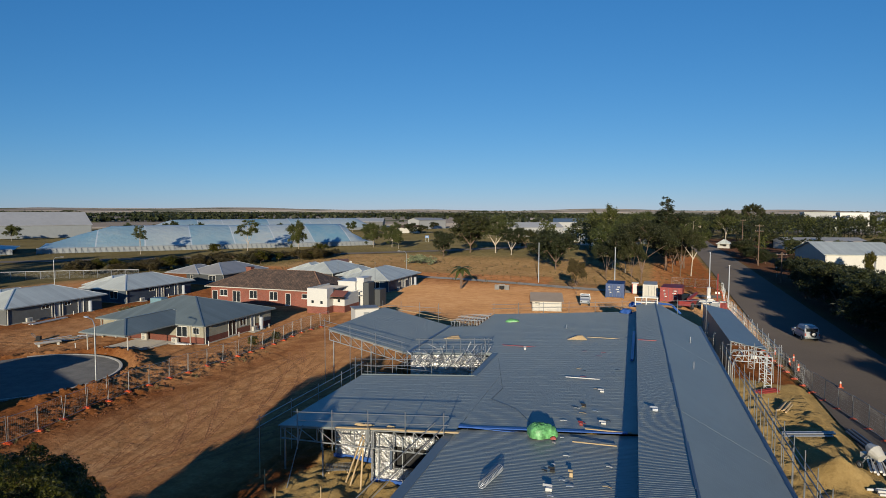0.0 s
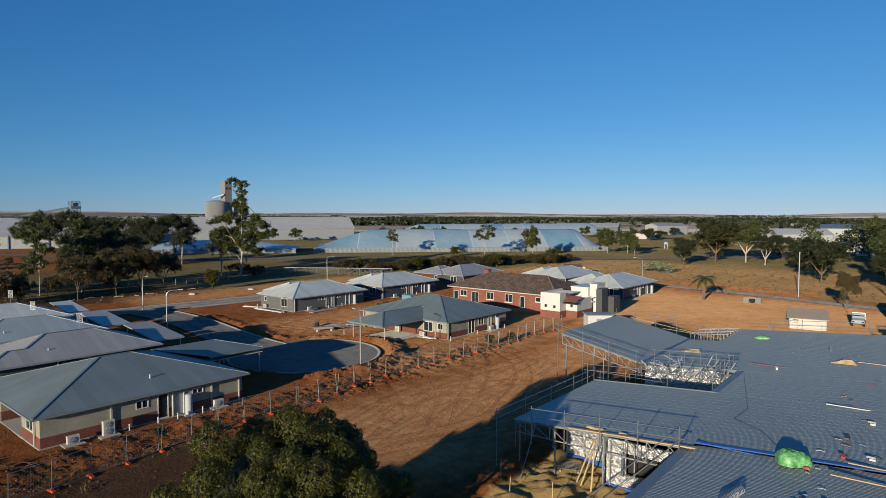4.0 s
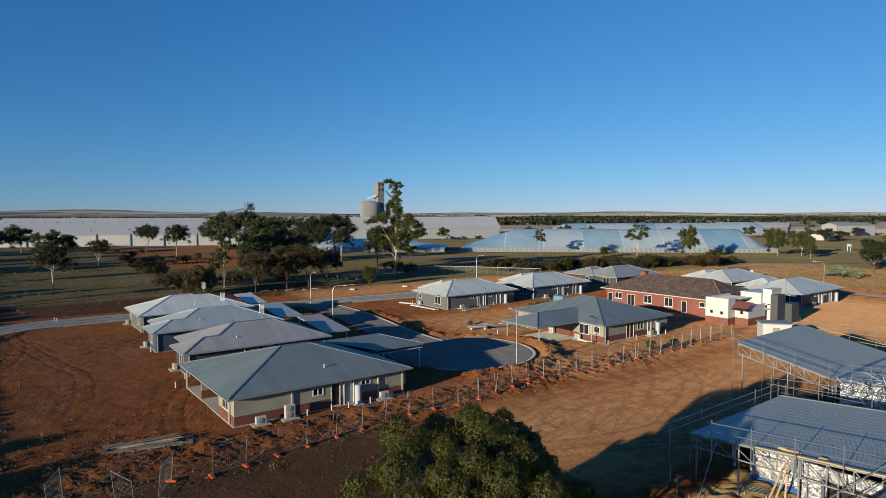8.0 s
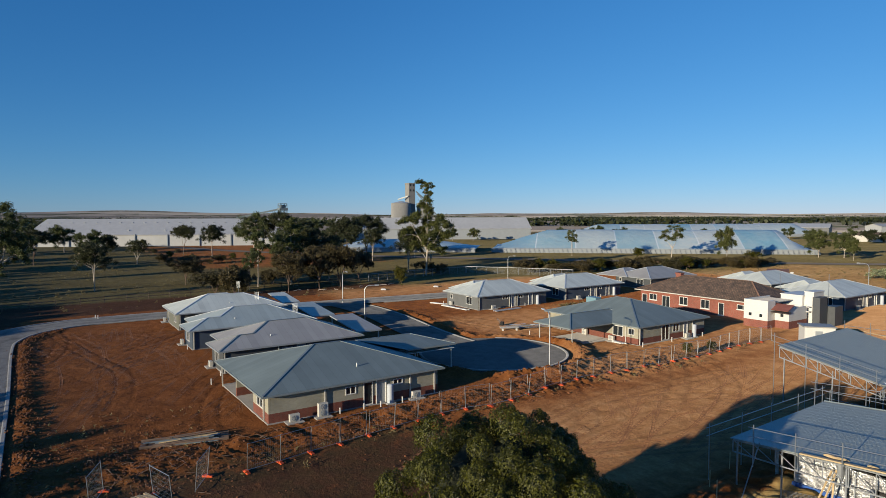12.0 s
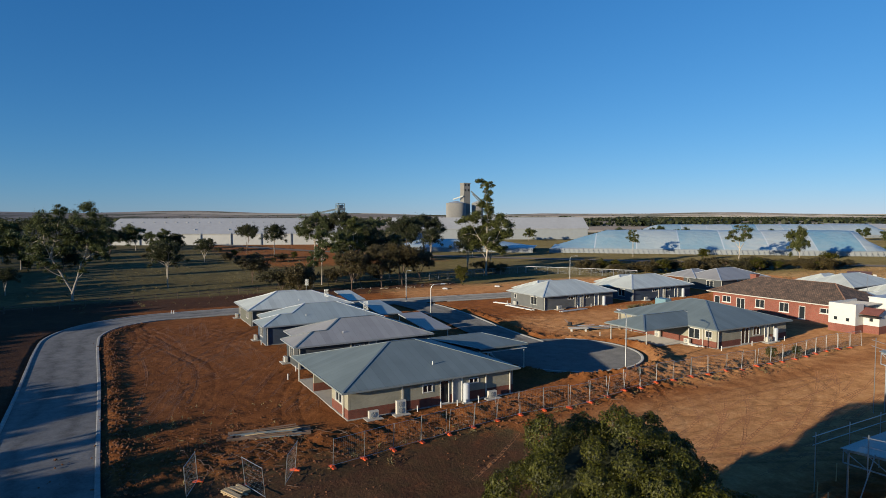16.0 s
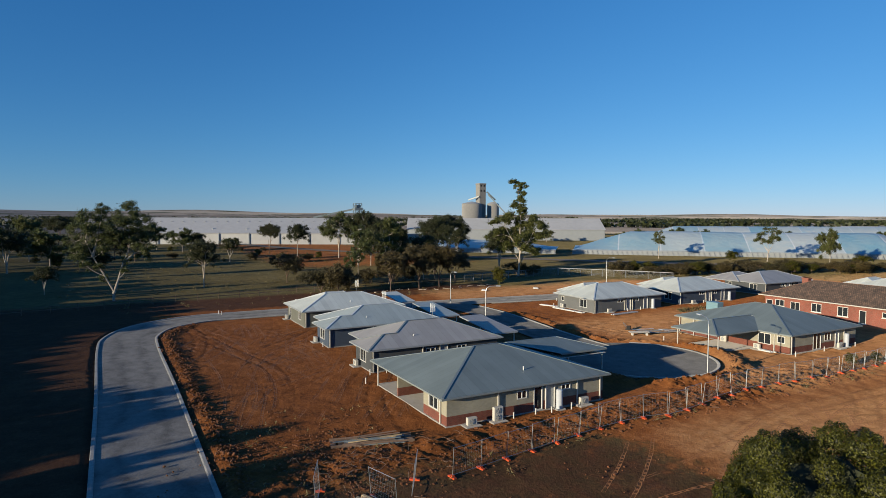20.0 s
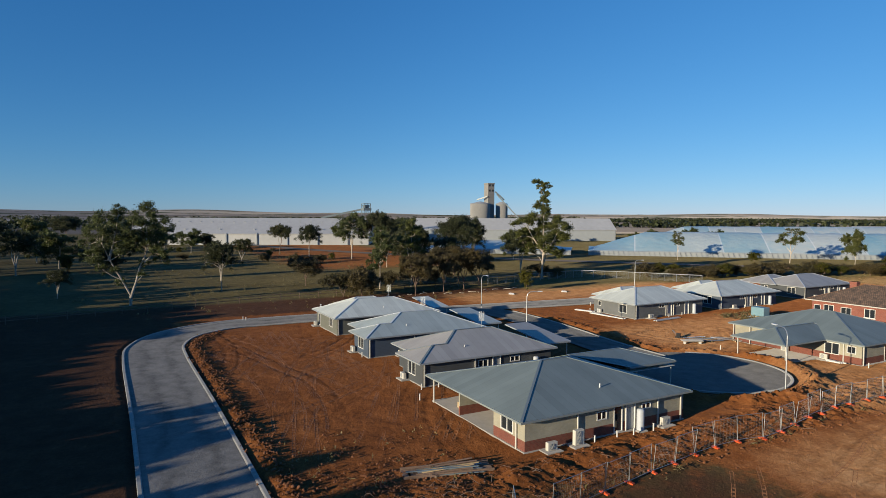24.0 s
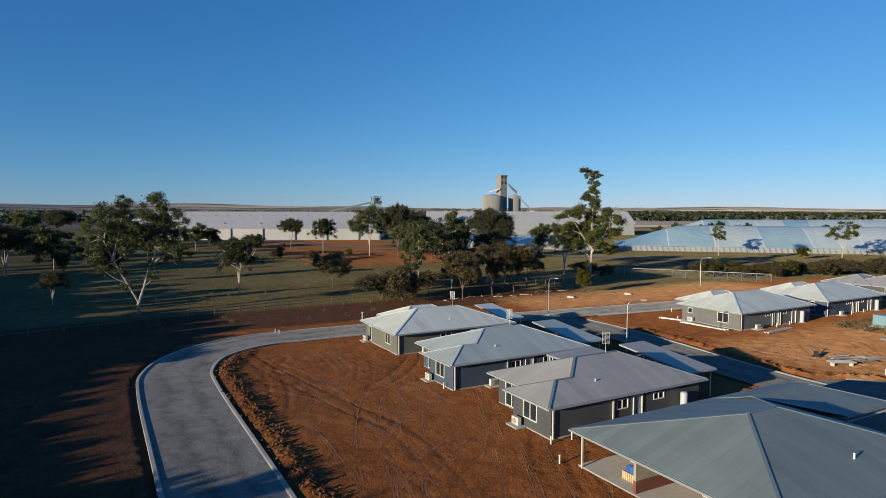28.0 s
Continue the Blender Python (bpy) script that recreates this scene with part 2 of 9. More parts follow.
def soil_mat():
    """Ground: red earth, dry pasture, pale sand and distant paddocks, by how much of each the mesh carries."""
    m, nt, lk, b = nodes_of("soil")
    geo = nt.new("ShaderNodeNewGeometry")
    pos = geo.outputs["Position"]
    n1, n2, n3 = noise_node(nt, lk, pos, 0.06, 6), noise_node(nt, lk, pos, 0.6, 6, 0.65), noise_node(nt, lk, pos, 3.4, 6, 0.75)
    mot = math_node(nt, lk, "ADD", math_node(nt, lk, "MULTIPLY", n1, 0.28), math_node(nt, lk, "ADD", math_node(nt, lk, "MULTIPLY", n2, 0.34), math_node(nt, lk, "MULTIPLY", n3, 0.38)))
    red = ramp_node(nt, lk, mot, [(0.34, (0.068, 0.0238, 0.008, 1)), (0.5, (0.176, 0.0615, 0.0175, 1)), (0.64, (0.274, 0.108, 0.0365, 1))])
    grass = ramp_node(nt, lk, mot, [(0.36, (0.045, 0.036, 0.016, 1)), (0.5, (0.096, 0.077, 0.031, 1)), (0.64, (0.17, 0.135, 0.062, 1))])
    # dark brown earth, its tone also deepened for the tree belt's shade
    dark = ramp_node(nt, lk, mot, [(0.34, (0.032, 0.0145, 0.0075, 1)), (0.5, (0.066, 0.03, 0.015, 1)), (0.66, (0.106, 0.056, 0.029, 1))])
    sand = ramp_node(nt, lk, mot, [(0.35, (0.2288, 0.1476, 0.0508, 1)), (0.65, (0.3969, 0.2796, 0.1173, 1))])
    tan = ramp_node(nt, lk, mot, [(0.36, (0.24, 0.12, 0.051, 1)), (0.5, (0.385, 0.203, 0.088, 1)), (0.63, (0.48, 0.288, 0.143, 1))])
    # paddocks: broad patches stretched along the horizon
    vor = nt.new("ShaderNodeTexVoronoi")
    vor.inputs["Scale"].default_value = 0.0021
    lk.new(pos, vor.inputs["Vector"])
    field = ramp_node(nt, lk, vor.outputs["Color"], [(0.15, (0.1, 0.088, 0.083, 1)), (0.4, (0.19, 0.166, 0.148, 1)), (0.6, (0.27, 0.24, 0.205, 1)), (0.85, (0.125, 0.11, 0.103, 1))])
    scrub = ramp_node(nt, lk, noise_node(nt, lk, pos, 0.0028, 6, 0.7), [(0.53, (0, 0, 0, 1)), (0.57, (1, 1, 1, 1))])
    field = mix_node(nt, lk, scrub, field, (0.05, 0.055, 0.035, 1))

    def share(name, lo=0.38, hi=0.62, ragged=0.9):
        a = nt.new("ShaderNodeAttribute")
        a.attribute_name = name
        edge = math_node(nt, lk, "ADD", a.outputs["Fac"], math_node(nt, lk, "MULTIPLY", math_node(nt, lk, "SUBTRACT", n2, 0.5), ragged))
        return ramp_node(nt, lk, edge, [(lo, (0, 0, 0, 1)), (hi, (1, 1, 1, 1))])

    col = mix_node(nt, lk, share("far"), grass, field)
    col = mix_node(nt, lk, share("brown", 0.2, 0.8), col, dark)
    col = mix_node(nt, lk, share("red"), col, red)
    col = mix_node(nt, lk, share("tan", 0.1, 0.9, 0.55), col, tan)
    col = mix_node(nt, lk, share("sand"), col, sand)
    # pressed wheel tracks
    a = nt.new("ShaderNodeAttribute")
    a.attribute_name = "track"
    tread = math_node(nt, lk, "MULTIPLY", a.outputs["Fac"], math_node(nt, lk, "ADD", 0.35, n3))
    lk.new(mix_node(nt, lk, math_node(nt, lk, "MULTIPLY", tread, 0.6), col, mix_node(nt, lk, 1.0, col, (0.4, 0.38, 0.38, 1), "MULTIPLY")), b.inputs["Base Color"])
    b.inputs["Roughness"].default_value, b.inputs["Diffuse Roughness"].default_value = 0.95, 1.0
    b.inputs["Specular IOR Level"].default_value = 0.1
    n4 = noise_node(nt, lk, pos, 1.7, 6, 0.72)
    h = math_node(nt, lk, "ADD", math_node(nt, lk, "MULTIPLY", n2, 0.35), math_node(nt, lk, "ADD", math_node(nt, lk, "MULTIPLY", n3, 0.5), math_node(nt, lk, "MULTIPLY", n4, 0.7)))
    bump_node(nt, lk, h, 0.6, 0.2, b)
    return m


def gravel_mat(name="new_road_gravel", k=1.0):
    """Rolled road base: pale, with darker wheel lanes that follow the road and damp patches."""
    m, nt, lk, b = nodes_of(name)
    pos = nt.new("ShaderNodeNewGeometry").outputs["Position"]
    fine, mid, broad = noise_node(nt, lk, pos, 5.0, 5, 0.7), noise_node(nt, lk, pos, 0.8, 6, 0.7), noise_node(nt, lk, pos, 0.16, 5, 0.6)
    across = nt.new("ShaderNodeAttribute")
    across.attribute_name = "across"
    wobble = math_node(nt, lk, "ADD", across.outputs["Fac"], math_node(nt, lk, "MULTIPLY", math_node(nt, lk, "SUBTRACT", broad, 0.5), 1.6))
    lane = math_node(nt, lk, "ABSOLUTE", math_node(nt, lk, "SINE", math_node(nt, lk, "MULTIPLY", wobble, 3.7)))
    f = math_node(nt, lk, "ADD", math_node(nt, lk, "MULTIPLY", fine, 0.2), math_node(nt, lk, "ADD", math_node(nt, lk, "MULTIPLY", mid, 0.45), math_node(nt, lk, "MULTIPLY", broad, 0.35)))
    f = math_node(nt, lk, "SUBTRACT", f, math_node(nt, lk, "MULTIPLY", math_node(nt, lk, "POWER", lane, 6.0), 0.09))
    col = ramp_node(nt, lk, f, [(0.32, shade((0.068, 0.066, 0.061), k)), (0.46, shade((0.148, 0.144, 0.135), k)), (0.6, shade((0.22, 0.214, 0.2), k))])
    lk.new(col, b.inputs["Base Color"])
    b.inputs["Roughness"].default_value, b.inputs["Diffuse Roughness"].default_value = 0.92, 1.0
    bump_node(nt, lk, math_node(nt, lk, "ADD", fine, mid), 0.5, 0.05, b)
    return m


def glass_mat():
    m, nt, lk, b = nodes_of("window_glass")
    b.inputs["Base Color"].default_value = (0.02, 0.025, 0.03, 1)
    b.inputs["Roughness"].default_value, b.inputs["Specular IOR Level"].default_value = 0.06, 0.8
    return m


M = {}
M["soil"] = soil_mat()
M["glass"] = glass_mat()
M["steel_roof"] = ribbed("grey_steel_roof", (0.17, 0.205, 0.193), 0.6, 0.25, 0.76, 0.07)
M["blue_roof"] = ribbed("pale_blue_grey_steel_roof", (0.34, 0.385, 0.36), 0.5, 0.25, 0.76, 0.08)
M["pale_roof"] = ribbed("pale_steel_roof", (0.56, 0.58, 0.5), 0.5, 0.25, 0.76, 0.08)
M["mauve_roof"] = ribbed("mauve_steel_roof", (0.33, 0.315, 0.285), 0.5, 0.25, 0.76, 0.08)
M["cap"] = plain("ridge_capping", (0.14, 0.17, 0.18), 0.4, 0, 0.1)
M["pale_cap"] = plain("pale_capping", (0.42, 0.45, 0.48), 0.4, 0, 0.1)
M["fascia"] = plain("grey_fascia", (0.26, 0.28, 0.29), 0.4, 0, 0.08)
M["gutter"] = plain("cream_gutter", (0.5, 0.48, 0.42), 0.4, 0, 0.08)
M["white"] = plain("white_paint", (0.58, 0.57, 0.53), 0.5, 0, 0.08)
M["soffit"] = plain("soffit_board", (0.6, 0.58, 0.54), 0.7, 0, 0.06)
M["cream_brick"] = brick_mat("cream_brick", (0.32, 0.305, 0.23), (0.285, 0.265, 0.195), (0.3, 0.285, 0.235))
M["red_brick"] = brick_mat("red_brick", (0.19, 0.052, 0.032), (0.14, 0.038, 0.025), (0.15, 0.085, 0.06))
M["old_brick"] = brick_mat("old_red_brick", (0.27, 0.075, 0.05), (0.21, 0.06, 0.04), (0.22, 0.135, 0.1))
M["board_olive"] = board_mat("olive_weatherboard", (0.12, 0.125, 0.105))
M["board_navy"] = board_mat("navy_weatherboard", (0.055, 0.075, 0.105))
M["board_grey"] = board_mat("grey_weatherboard", (0.125, 0.13, 0.128))
M["board_dark"] = board_mat("charcoal_weatherboard", (0.06, 0.066, 0.07))
M["concrete"] = plain("concrete", (0.26, 0.245, 0.225), 0.85, 0, 0.15, 3.0)
M["kerb"] = plain("kerb_concrete", (0.25, 0.245, 0.23), 0.85, 0, 0.3, 3.0)
M["pressed_soil"] = plain("pressed_red_soil", (0.165, 0.064, 0.021), 0.95, 0, 0.5, 3.0, 0.15, 0.3)
M["pressed_tan"] = plain("pressed_tan_soil", (0.21, 0.09, 0.032), 0.95, 0, 0.4, 3.0, 0.15, 0.3)
M["gravel"] = gravel_mat("new_road_gravel", 0.86)
M["court_gravel"] = gravel_mat("rolled_dark_gravel", 0.58)
M["asphalt"] = plain("old_asphalt", (0.066, 0.054, 0.043), 0.9, 0, 0.25, 4.0, 0.12, 0.3)
M["galv"] = plain("galvanised_steel", (0.38, 0.4, 0.41), 0.42, 0.75, 0.2, 4.0)
M["orange"] = plain("orange_plastic", (0.6, 0.085, 0.02), 0.5, 0, 0.15)
M["bark"] = plain("gum_bark", (0.42, 0.36, 0.29), 0.85, 0, 0.4, 2.5, 0.6, 0.4)
M["dark_bark"] = plain("dark_bark", (0.16, 0.105, 0.075), 0.9, 0, 0.4, 2.5, 0.6, 0.5)
M["gum_leaf"] = leaf_mat("gum_leaves", (0.028, 0.036, 0.012), (0.08, 0.094, 0.027))
M["dark_leaf"] = leaf_mat("dark_leaves", (0.016, 0.02, 0.008), (0.046, 0.052, 0.018))
M["rust_leaf"] = leaf_mat("rusty_leaves", (0.03, 0.025, 0.012), (0.085, 0.068, 0.028))
M["flower_leaf"] = leaf_mat("flowering_bush_leaves", (0.05, 0.075, 0.03), (0.3, 0.34, 0.22))
M["bush_leaf"] = leaf_mat("wattle_leaves", (0.01, 0.012, 0.002), (0.088, 0.083, 0.007))
M["crown_shade"] = plain("painted_crown_shade", (0.022, 0.026, 0.01), 0.9, 0, 0.4, 6.0)
# near-black for tyres and rubber, and painted dark for unlit interiors
M["dark"] = plain("dark_interior", (0.02, 0.02, 0.02), 0.9, 0, 0.1)


def foil_mat():
    """Crinkled silver building wrap."""
    m, nt, lk, b = nodes_of("silver_foil_wrap")
    pos = nt.new("ShaderNodeNewGeometry").outputs["Position"]
    n = noise_node(nt, lk, pos, 1.9, 9, 0.72)
    ridge = math_node(nt, lk, "ABSOLUTE", math_node(nt, lk, "SUBTRACT", noise_node(nt, lk, pos, 1.3, 5, 0.6), 0.5))
    lk.new(ramp_node(nt, lk, n, [(0.36, (0.3, 0.3, 0.3, 1)), (0.5, (0.52, 0.52, 0.51, 1)), (0.64, (0.8, 0.8, 0.78, 1))]), b.inputs["Base Color"])
    b.inputs["Roughness"].default_value, b.inputs["Metallic"].default_value = 0.32, 0.85
    bump_node(nt, lk, math_node(nt, lk, "ADD", math_node(nt, lk, "MULTIPLY", ridge, 2.0), n), 0.8, 0.16, b)
    return m


M["foil"] = foil_mat()

# ---- building tools ----
def mesh_ob(name, bm, material, parent=None, label=""):
    me = bpy.data.meshes.new(name)
    bm.to_mesh(me)
    bm.free()
    if material:
        me.materials.append(material)
    ob = new(name, me)
    if parent:
        ob.parent = parent
    if label:
        ob["label"] = label
    return ob


def part(name, bm, material, parent, label=""):
    return mesh_ob(name, bm, material, parent, label)


def data_ob(name, verts, faces, material, parent=None, label="", smooth=False):
    me = bpy.data.meshes.new(name)
    me.from_pydata(verts, [], faces)
    if material:
        me.materials.append(material)
    if smooth:
        me.shade_smooth()
    ob = new(name, me)
    if parent:
        ob.parent = parent
    if label:
        ob["label"] = label
    return ob


def thing(name, label, category, at=(0, 0, 0), turn=0.0, group="", kind=""):
    ob = new(name)
    ob.empty_display_size = 0.3
    ob.location, ob.rotation_euler = at, (0, 0, radians(turn))
    return tagged(ob, label, category, group, kind)


def box(bm, x0, x1, y0, y1, z0, z1):
    v = [bm.verts.new((x, y, z)) for z in (z0, z1) for x, y in ((x0, y0), (x1, y0), (x1, y1), (x0, y1))]
    for f in ((3, 2, 1, 0), (4, 5, 6, 7), (0, 1, 5, 4), (1, 2, 6, 5), (2, 3, 7, 6), (3, 0, 4, 7)):
        bm.faces.new([v[i] for i in f])
    return bm


def boxes(*rows):
    bm = bmesh.new()
    for r in rows:
        box(bm, *r)
    return bm


def bevelled(bm, width=0.02, segments=2):
    bmesh.ops.bevel(bm, geom=bm.edges[:], offset=width, segments=segments, affect="EDGES", profile=0.6)
    return bm


def tube(bm, p, q, r0, r1=None, n=6, cap=True):
    p, q = Vector(p), Vector(q)
    r1 = r0 if r1 is None else r1
    d = (q - p).normalized()
    u = d.orthogonal().normalized()
    w = d.cross(u)
    rings = []
    for c, r in ((p, r0), (q, r1)):
        rings.append([bm.verts.new(c + r * (math.cos(2 * math.pi * i / n) * u + math.sin(2 * math.pi * i / n) * w)) for i in range(n)])
    for i in range(n):
        bm.faces.new((rings[0][i], rings[0][(i + 1) % n], rings[1][(i + 1) % n], rings[1][i]))
    if cap:
        bm.faces.new(rings[0][::-1])
        bm.faces.new(rings[1])
    return bm


def pipe(bm, pts, r, n=6):
    for a, b in zip(pts, pts[1:]):
        tube(bm, a, b, r, r, n)
    return bm


def bar(bm, p, q, w, h):
    """A rectangular bar from p to q, w across and h deep."""
    p, q = Vector(p), Vector(q)
    d = (q - p).normalized()
    side = d.cross(Vector((0, 0, 1)))
    side = side.normalized() if side.length > 1e-4 else Vector((1, 0, 0))
    up = side.cross(d)
    v = [bm.verts.new(c + a * side * w / 2 + b * up * h / 2) for c in (p, q) for a, b in ((-1, -1), (1, -1), (1, 1), (-1, 1))]
    for f in ((0, 1, 2, 3), (7, 6, 5, 4), (0, 4, 5, 1), (1, 5, 6, 2), (2, 6, 7, 3), (3, 7, 4, 0)):
        bm.faces.new([v[i] for i in f])
    return bm


def slab_face(name, pts, thick, material, parent, eave=None, label=""):
    """A flat sheet with thickness through pts (first two along the eave); its map runs along the eave and up the slope."""
    bm = bmesh.new()
    uvl = bm.loops.layers.uv.new("UVMap")
    a = [Vector(p) for p in pts]
    n = (a[1] - a[0]).cross(a[2] - a[0]).normalized()
    if n.z < 0:
        n = -n
    along = ((Vector(eave[1]) - Vector(eave[0])) if eave else (a[1] - a[0])).normalized()
    up = n.cross(along)
    top = [bm.verts.new(p) for p in a]
    low = [bm.verts.new(p - n * thick) for p in a]
    k = len(a)
    bm.faces.new(top)
    bm.faces.new(low[::-1])
    for i in range(k):
        bm.faces.new((low[i], low[(i + 1) % k], top[(i + 1) % k], top[i]))
    bmesh.ops.recalc_face_normals(bm, faces=bm.faces[:])
    for f in bm.faces:
        for lp in f.loops:
            lp[uvl].uv = (lp.vert.co.dot(along), lp.vert.co.dot(up))
    return part(name, bm, material, parent, label)


def smooth_line(pts, step):
    """Catmull-Rom through pts, in even steps."""
    p = [np.array(q, float) for q in pts]
    p = [2 * p[0] - p[1]] + p + [2 * p[-1] - p[-2]]
    fine = []
    for i in range(1, len(p) - 2):
        for t in np.linspace(0, 1, 24, endpoint=False):
            a, b, c, d = p[i - 1], p[i], p[i + 1], p[i + 2]
            fine.append(0.5 * (2 * b + (c - a) * t + (2 * a - 5 * b + 4 * c - d) * t**2 + (3 * b - a - 3 * c + d) * t**3))
    fine.append(p[-2])
    fine = np.array(fine)
    s = np.r_[0, np.cumsum(np.hypot(*np.diff(fine[:, :2], axis=0).T))]
    at = np.arange(0, s[-1], step)
    return np.stack([np.interp(at, s, fine[:, k]) for k in range(fine.shape[1])], 1)


def side_line(line, off):
    d = np.gradient(line[:, :2], axis=0)
    d /= np.hypot(*d.T)[:, None]
    return line[:, :2] + off * np.stack([-d[:, 1], d[:, 0]], 1)


def strip(name, left, right, z, material, parent=None, label="", thick=0.0):
    verts = [(x, y, z) for x, y in left] + [(x, y, z) for x, y in right]
    n = len(left)
    faces = [(i, i + 1, n + i + 1, n + i) for i in range(n - 1)]
    ob = data_ob(name, verts, faces, material, parent, label)
    a = ob.data.attributes.new("across", "FLOAT", "POINT")
    a.data.foreach_set("value", np.repeat((-1.0, 1.0), n).astype(np.float32))
    bm = bmesh.new()
    bm.from_mesh(ob.data)
    bmesh.ops.recalc_face_normals(bm, faces=bm.faces[:])
    if bm.faces[:] and bm.faces[0].normal.z < 0:
        bmesh.ops.reverse_faces(bm, faces=bm.faces[:])
    bm.to_mesh(ob.data)
    bm.free()
    return ob


def kerb_line(name, line, w, h, material, parent=None, z0=-0.06):
    """A kerb of width w and height h with a chamfered inner edge along a line of points."""
    d = np.gradient(line, axis=0)
    d /= np.hypot(*d.T)[:, None]
    nrm = np.stack([-d[:, 1], d[:, 0]], 1)
    prof = [(-w / 2, z0), (-w / 2, h * 0.6), (-w / 2 + 0.08, h), (w / 2 - 0.03, h), (w / 2, h - 0.03), (w / 2, z0)]
    verts = [(*(p + nv * o), z) for p, nv in zip(line, nrm) for o, z in prof]
    k = len(prof)
    faces = [(i * k + j, i * k + j + 1, (i + 1) * k + j + 1, (i + 1) * k + j) for i in range(len(line) - 1) for j in range(k - 1)]
    return data_ob(name, verts, faces, material, parent)

def heap_mesh(rx, ry, h, seed, n=18, rings=7):
    """A rumpled mound."""
    rng = np.random.RandomState(seed)
    verts, faces = [], []
    for i in range(rings):
        t = i / (rings - 1)
        for j in range(n):
            a = 2 * math.pi * j / n
            w = 1 + 0.18 * math.sin(3 * a + seed) + 0.1 * (rng.rand() - 0.5)
            r = math.cos(t * math.pi / 2) ** 0.6 * w
            verts.append((rx * r * math.cos(a), ry * r * math.sin(a), h * math.sin(t * math.pi / 2) * (1 + 0.22 * (rng.rand() - 0.5))))
    for i in range(rings - 1):
        for j in range(n):
            faces.append((i * n + j, i * n + (j + 1) % n, (i + 1) * n + (j + 1) % n, (i + 1) * n + j))
    faces.append(tuple(range((rings - 1) * n, rings * n)))
    return verts, faces


# ---- roads (lines used by the ground too) ----
SITE_ROAD = smooth_line([(12.6, -7.2), (-6, -7.4), (-20, -7.6), (-45, -7.8), (-70, -7.8), (-93, -8.0), (-101, -7.3), (-107.5, -4.2), (-111.6, 2), (-112.3, 10), (-111.6, 25), (-109.5, 45), (-107.8, 62), (-106.3, 80), (-105, 100), (-104.5, 118)], 1.0)
COURT_ROAD = smooth_line([(-109, 45.5), (-100, 46), (-90, 45.4), (-78, 43.5), (-68, 42.5), (-60, 43)], 1.0)
COURT = (-60.0, 43.6, 8.6)
TOWN_ROAD = smooth_line([(20, -120), (19, -40), (18.3, 30), (18.0, 90), (18.2, 140), (18.6, 200), (18.8, 260), (19, 420), (19, 700)], 6.0)
BACK_TRACK = smooth_line([(-56, 141), (-44, 139.5), (-30, 136), (-15, 131.5), (0, 129), (11, 128)], 2.0)
RAIL_ROAD = smooth_line([(-420, 40), (-300, 70), (-220, 112), (-160, 160), (-112, 205), (-80, 240), (-40, 300), (20, 380)], 6.0)


def away(x, y, line):
    """Distance of grid points from a line of points."""
    d = np.full(x.shape, 1e9)
    for px, py in line[::2, :2] if len(line) > 60 else line[:, :2]:
        d = np.minimum(d, (x - px) ** 2 + (y - py) ** 2)
    return np.sqrt(d)


def step(v, a, b):
    t = np.clip((v - a) / (b - a), 0, 1)
    return t * t * (3 - 2 * t)


def inside(x, y, x0, x1, y0, y1, soft):
    return step(x, x0 - soft, x0 + soft) * (1 - step(x, x1 - soft, x1 + soft)) * step(y, y0 - soft, y0 + soft) * (1 - step(y, y1 - soft, y1 + soft))


def axis_points(lo, hi, fine, far):
    inner = np.arange(lo, hi + fine, fine)
    grow, d, out = 1.13, fine, []
    p = hi + fine
    while p < far:
        d = d * grow
        p = p + d
        out.append(p)
    left, d, p = [], fine, lo
    while p > -far:
        d = d * grow
        p = p - d
        left.append(p)
    return np.array(left[::-1] + list(inner) + out)


def lumps(x, y, size, seed):
    rng = np.random.RandomState(seed)
    out = np.zeros_like(x)
    for k in range(5):
        a = rng.rand() * 6.28
        f = 6.28 / size * (0.6 + 0.35 * k)
        out += np.sin((x * math.cos(a) + y * math.sin(a)) * f + rng.rand() * 6.28 + 1.3 * np.sin((y * math.cos(a) - x * math.sin(a)) * f * 0.63 + k)) / (1 + 0.5 * k)
    return out / 2.4


